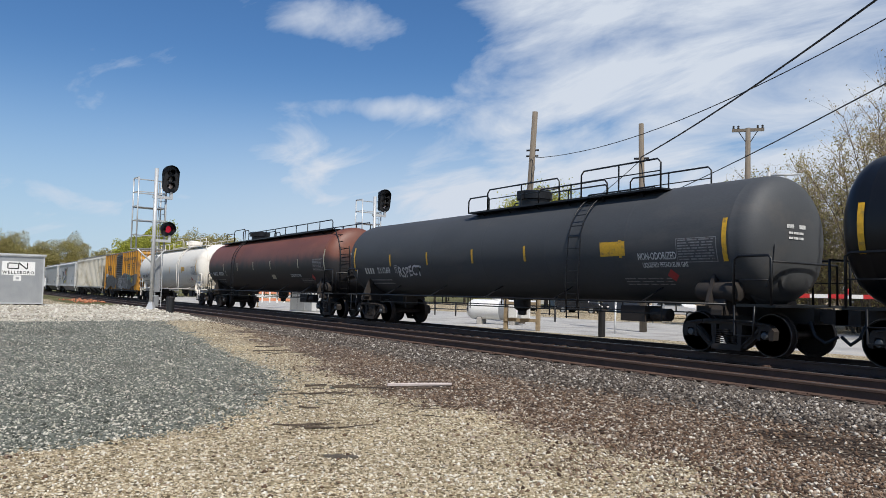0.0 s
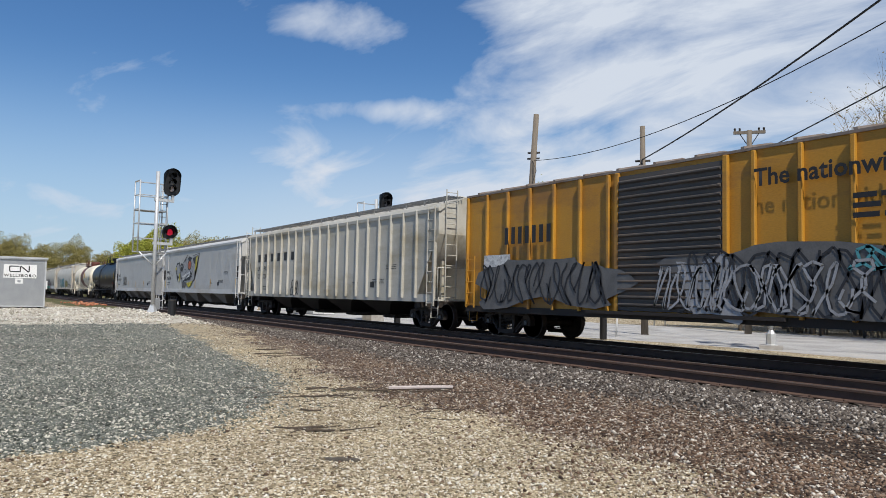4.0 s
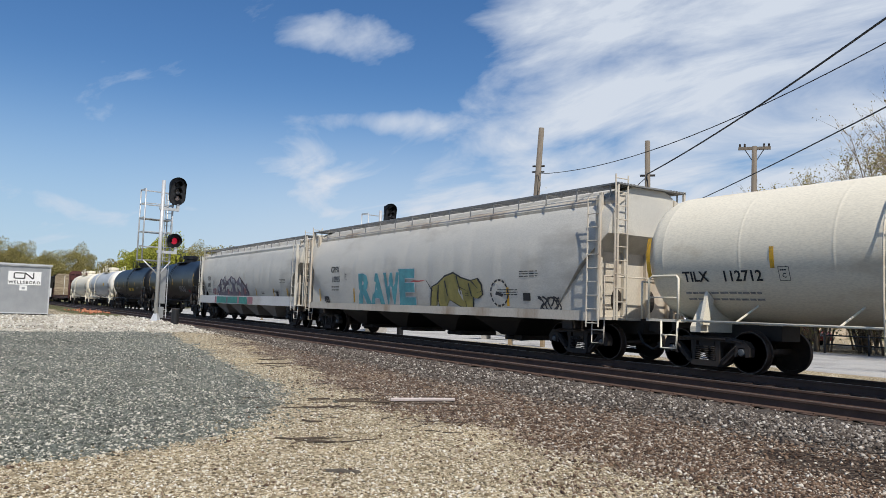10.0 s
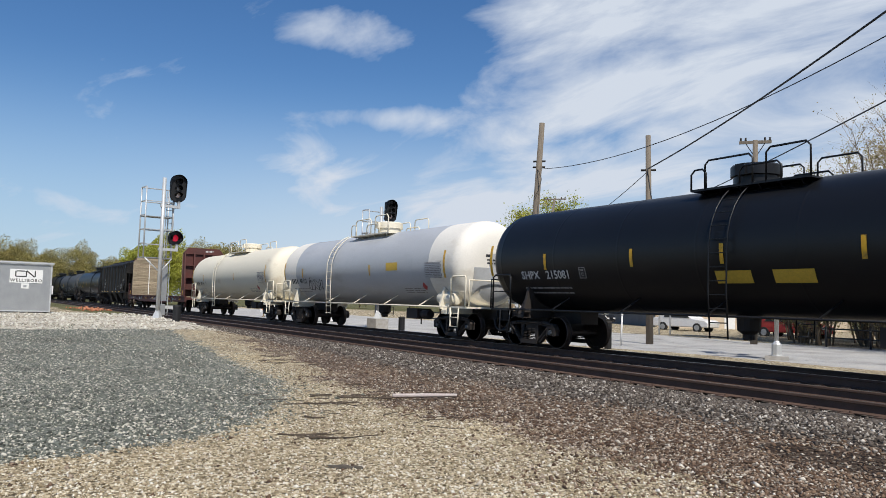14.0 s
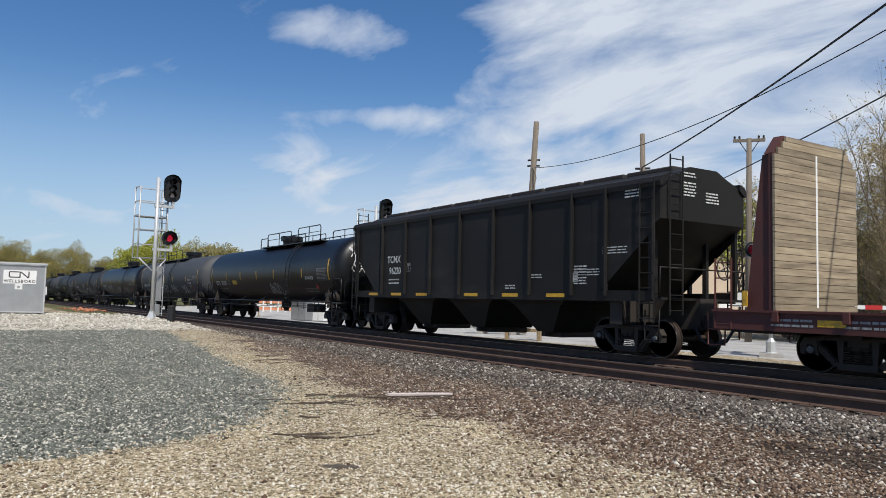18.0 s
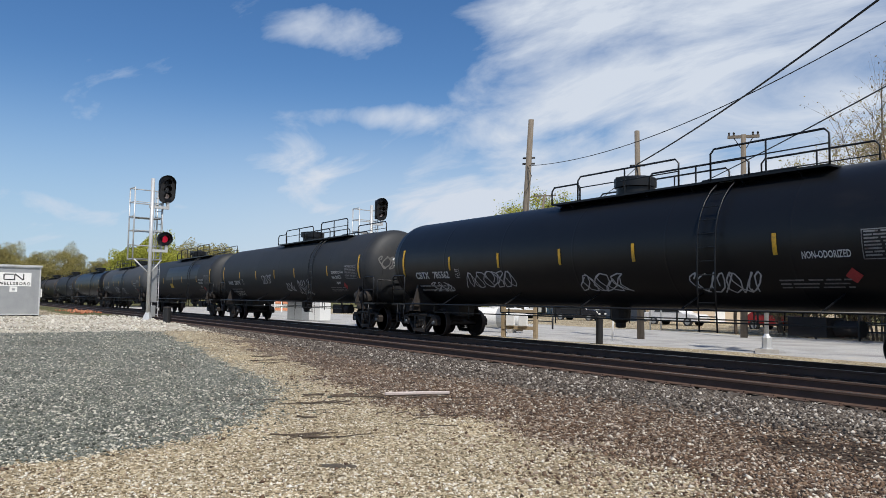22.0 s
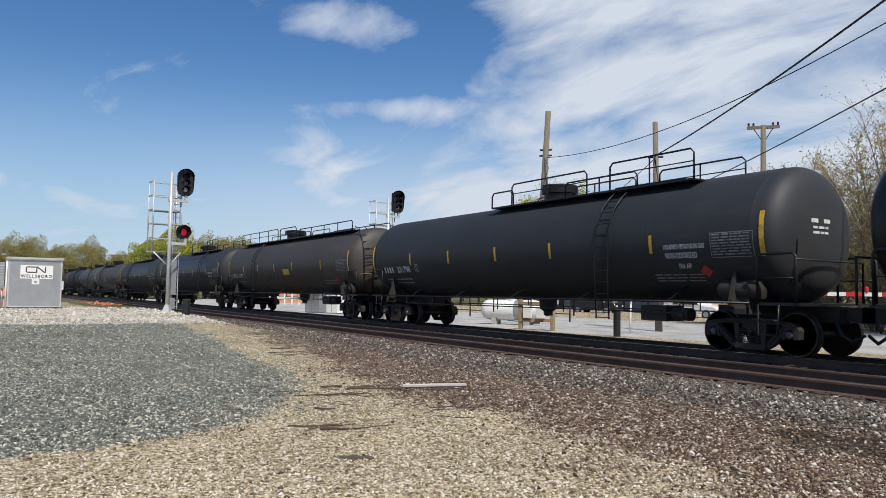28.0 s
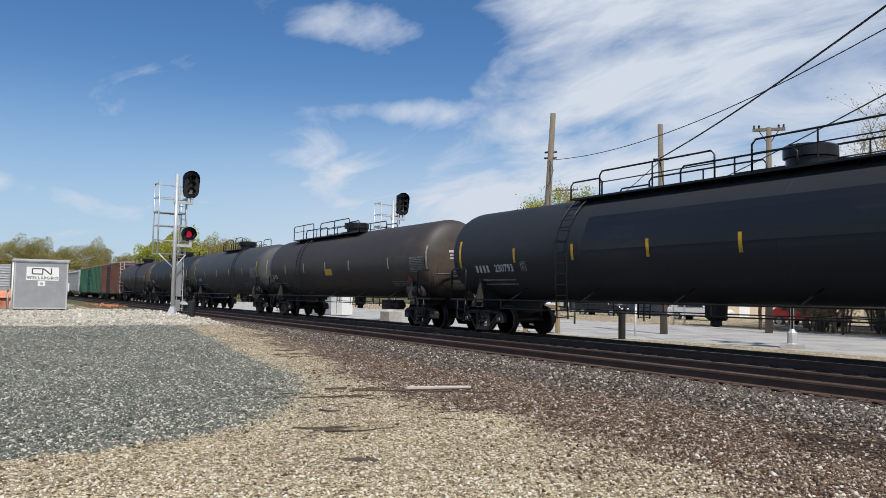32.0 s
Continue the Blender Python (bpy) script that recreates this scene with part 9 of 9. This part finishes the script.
def litter_of_stones():
    x, y, rs = scatter(135000, 71, 30.0)
    n1 = soft_noise(x, y, 0.9, 11) + 0.6 * soft_noise(x, y, 3.1, 12)
    edge = np.where(x + 0.3 * n1 < -8.2, 6.2 * np.sqrt(np.clip(1 - np.exp(np.clip((x + 0.3 * n1 + 8.2) / 4.5, -50, 0)), 0, 1)), -60.0) + 0.35 * n1
    lot = (y - edge + rs.normal(0, 0.6, len(x)) < 0) & (x < -7.6)
    rust = ~lot & (step(4.6, 7.6, y + 0.11 * (x + 11) + 1.0 * n1) + rs.normal(0, 0.25, len(x)) > 0.5)
    bed = ~lot & (y + 0.25 * n1 + rs.normal(0, 0.25, len(x)) > 8.7)
    rust &= ~bed
    oil = (np.hypot((x + 4.4 - 0.55 * (y - 8.1)) / 1.5, (y - 8.15) / 0.40) + 0.25 * n1 < 0.8) & (rs.uniform(size=len(x)) < 0.6)
    rust &= ~oil
    bed &= ~oil
    tan = ~lot & ~rust & ~bed & ~oil
    z = ground_height(x, y)
    for name, k, lo, hi, keep, m, lab in (
            ("gravel", tan, 0.008, 0.025, 0.80, STONE_TAN, "loose cream and tan gravel"),
            ("gravel", lot, 0.010, 0.033, 0.9, STONE_GREY, "loose blue-grey gravel with pale chips"),
            ("gravel", rust, 0.012, 0.036, 0.85, STONE_RUST, "rust-stained loose gravel by the track"),
            ("ballast", bed, 0.022, 0.048, 1.0, STONE_BALLAST, "coarse grey and brown ballast stones")):
        idx = np.nonzero(k)[0]
        idx = idx[rs.uniform(size=len(idx)) < keep]
        sz = lo + (hi - lo) * rs.uniform(0, 1, len(idx)) ** 2.2
        pts = np.stack([x[idx], y[idx], z[idx] + sz * 0.25], -1)
        stones(name, lab, pts, sz, m, 80 + len(name) + int(lo * 1000))
    # ballast between and around the rails
    n = 26000
    x = -3.5 - 34 * rs.uniform(0, 1, n) ** 1.6
    y = np.concatenate([rs.uniform(9.3, 10.7, n // 2), rs.uniform(12.6, 14.2, n - n // 2)])
    sz = 0.020 + 0.028 * rs.uniform(0, 1, n) ** 2
    z = ground_height(x, y) + sz * 0.3 + np.where((y > 13.0) & (y < 13.8), 0.05 * rs.uniform(0, 1, n), 0)
    stones("ballast", "ballast stones beside and between the tracks", np.stack([x, y, z], -1), sz, STONE_BALLAST, 99)


def rubble_of_limestone():
    rs = np.random.RandomState(55)
    n = 5200
    x, y = rs.uniform(-42, -27.8, n), rs.uniform(-3.5, 8.2, n)
    n1 = soft_noise(x, y, 0.9, 11) + 0.6 * soft_noise(x, y, 3.1, 12)
    k = (x + 0.8 * n1 < -28.0) & ~((x < -39.8) & (y > 0.2) & (y < 3.9))
    x, y = x[k], y[k]
    sz = 0.02 + 0.07 * rs.uniform(0, 1, len(x)) ** 3
    stones("rubble", "cream limestone rubble round the hut", np.stack([x, y, ground_height(x, y) + sz * 0.3], -1), sz, STONE_LIME, 56)
    x, y = rs.normal(-52, 3.0, 90), rs.normal(7.0, 0.5, 90)
    sz = rs.uniform(0.05, 0.13, 90)
    stones("rubble", "orange-red brick rubble in the grass", np.stack([x, y, ground_height(x, y) + sz * 0.4], -1), sz, STONE_BRICK, 57)


STONE_LIME = stone_paint("limestone_rubble", [(0, (0.36, 0.32, 0.25)), (0.4, (0.66, 0.61, 0.51)), (1, (0.92, 0.88, 0.78))])
STONE_BRICK = stone_paint("brick_rubble", [(0, (0.45, 0.16, 0.08)), (1, (0.75, 0.32, 0.18))])
rubble_of_limestone()
STONE_TAN = stone_paint("tan_stones", [(0, (0.16, 0.12, 0.07)), (0.25, (0.40, 0.32, 0.20)), (0.55, (0.66, 0.55, 0.38)), (0.8, (0.86, 0.77, 0.60)), (1, (0.95, 0.91, 0.82))])
STONE_GREY = stone_paint("blue_grey_stones", [(0, (0.07, 0.076, 0.064)), (0.45, (0.19, 0.205, 0.172)), (0.72, (0.30, 0.31, 0.26)), (0.80, (0.64, 0.60, 0.49)), (1, (0.88, 0.83, 0.72))])
STONE_RUST = stone_paint("rust_stones", [(0, (0.062, 0.039, 0.027)), (0.30, (0.155, 0.095, 0.060)), (0.60, (0.265, 0.178, 0.118)), (0.86, (0.50, 0.41, 0.32)), (1, (0.82, 0.76, 0.65))])
STONE_BALLAST = stone_paint("ballast_stones", [(0, (0.046, 0.036, 0.029)), (0.35, (0.112, 0.090, 0.073)), (0.7, (0.20, 0.17, 0.142)), (0.92, (0.38, 0.34, 0.29)), (1, (0.76, 0.70, 0.62))])
litter_of_stones()

STICK = mat("dead_stick", (0.10, 0.075, 0.055), 0.95, 0, (0.05, 0.04, 0.03), 0.7, 8, 60, 0.3)
PIPE_PALE = mat("pale_plastic_pipe", (0.52, 0.45, 0.42), 0.5, 0, (0.42, 0.36, 0.34), 0.6, 4, 40, 0.05)


def stick(pts, r, label, kind="stick", mtl=None):
    pts = [Vector((x, y, gz(x, y) + z)) for x, y, z in pts]
    bm = bmesh.new()
    for k, (a, b) in enumerate(zip(pts, pts[1:])):
        tube(bm, a, b, r * (1 - 0.1 * k), 7, r * (1 - 0.1 * (k + 1)))
    tagged(part(kind, bm, mtl or STICK, smooth=True), label, kind, "litter on the gravel")


stick([(-11.35, 6.27, 0.04), (-11.15, 6.85, 0.045), (-11.0, 7.33, 0.04)], 0.035, "pale plastic pipe lying on the gravel", "pipe", PIPE_PALE)
rnd = random.Random(44)
for x, y, ln, a in ((-8.64, 3.25, 0.55, 75), (-8.3, 3.5, 0.35, 70), (-11.0, 4.55, 0.6, 80), (-11.5, 5.3, 0.9, 70), (-11.3, 5.9, 0.8, 72), (-10.9, 6.4, 0.7, 75), (-10.5, 7.1, 0.6, 80), (-11.9, 5.0, 0.4, 60), (-18.5, 6.4, 0.8, 80), (-19.5, 6.8, 0.5, 70), (-9.7, 4.0, 0.3, 60), (-13.2, 6.3, 0.5, 85)):
    d = Vector((math.cos(radians(a)), math.sin(radians(a))))
    pts = [(x + d.x * ln * t + rnd.uniform(-0.03, 0.03), y + d.y * ln * t + rnd.uniform(-0.03, 0.03), 0.018 + rnd.uniform(0, 0.02)) for t in (0, 0.35, 0.7, 1.0)]
    stick(pts, rnd.uniform(0.008, 0.017), "dead brown stick lying on the gravel")
for cx, cy, sx, sy, n in ((-11.3, 5.8, 0.5, 0.9, 16), (-10.9, 4.6, 0.3, 0.4, 8), (-8.5, 3.3, 0.25, 0.35, 7), (-18.3, 6.6, 0.8, 0.5, 7), (-12.6, 7.0, 0.6, 0.6, 8), (-9.4, 5.6, 0.5, 0.6, 6)):
    for k in range(n):
        x, y, ln, a = rnd.gauss(cx, sx), rnd.gauss(cy, sy), rnd.uniform(0.18, 0.7), radians(rnd.gauss(72, 28))
        c, q = 0.0, [(x, y, 0.012)]
        for j in range(4):
            a += rnd.uniform(-0.35, 0.35)
            x, y = x + math.cos(a) * ln / 4, y + math.sin(a) * ln / 4
            q.append((x, y, 0.012 + rnd.uniform(0, 0.02)))
        stick(q, rnd.uniform(0.004, 0.010), "thin dead twig lying on the gravel", "twig")


def clod(x, y, r, seed):
    rnd = random.Random(seed)
    bm = bmesh.new()
    bmesh.ops.create_icosphere(bm, subdivisions=3, radius=r)
    for v in bm.verts:
        k = 1 + 0.35 * noise.noise(v.co * 6 / r * 0.1 + Vector((seed, 0, 0)))
        v.co = Vector((v.co.x * k, v.co.y * k * 1.3, v.co.z * k * 0.35))
    o = part("clod", bm, CLOD, smooth=True)
    o.matrix_basis = pose(x, y, gz(x, y) + r * 0.1)
    tagged(o, "dark crumbling clod of earth and leaves", "clod", "litter on the gravel")


CLOD = mat("dark_earth", (0.06, 0.05, 0.04), 0.95, 0, (0.12, 0.10, 0.07), 0.8, 20, 90, 0.8)
clod(-6.85, 3.25, 0.07, 3)
clod(-6.75, 3.36, 0.06, 4)
clod(-6.95, 3.18, 0.05, 8)


# ---- the consist: joints between cars, metres behind the origin at 0 s ----
def motions():
    for car, wheels, mid in TRAIN:
        s0 = mid
        walk(car, [(0.0, pose(s0, FAR, RAIL)), (32.0, pose(s0 + SPEED * 32.0, FAR, RAIL))])
        for w, off in wheels:
            rest = w.matrix_basis.copy()
            rx, rz = rest.translation.x, rest.translation.z
            # turning is keyed while the wheel is near enough to be made out
            t0 = max(0.0, (-48.0 - off - mid) / SPEED)
            t1 = min(32.0, (-5.0 - off - mid) / SPEED)
            if t1 <= t0:
                continue
            rows = []
            k0, k1 = int(t0 * 30), int(t1 * 30)
            if k0 > 0:
                rows.append((0.0, pose(rx, 0, rz)))
            for k in range(k0, k1 + 1):
                rows.append((k / 30, pose(rx, 0, rz, 0, math.degrees((k - k0) / 30 * SPEED / 0.457), 0)))
            if k1 < 960:
                rows.append((32.0, rows[-1][1]))
            walk(w, rows)


motions()
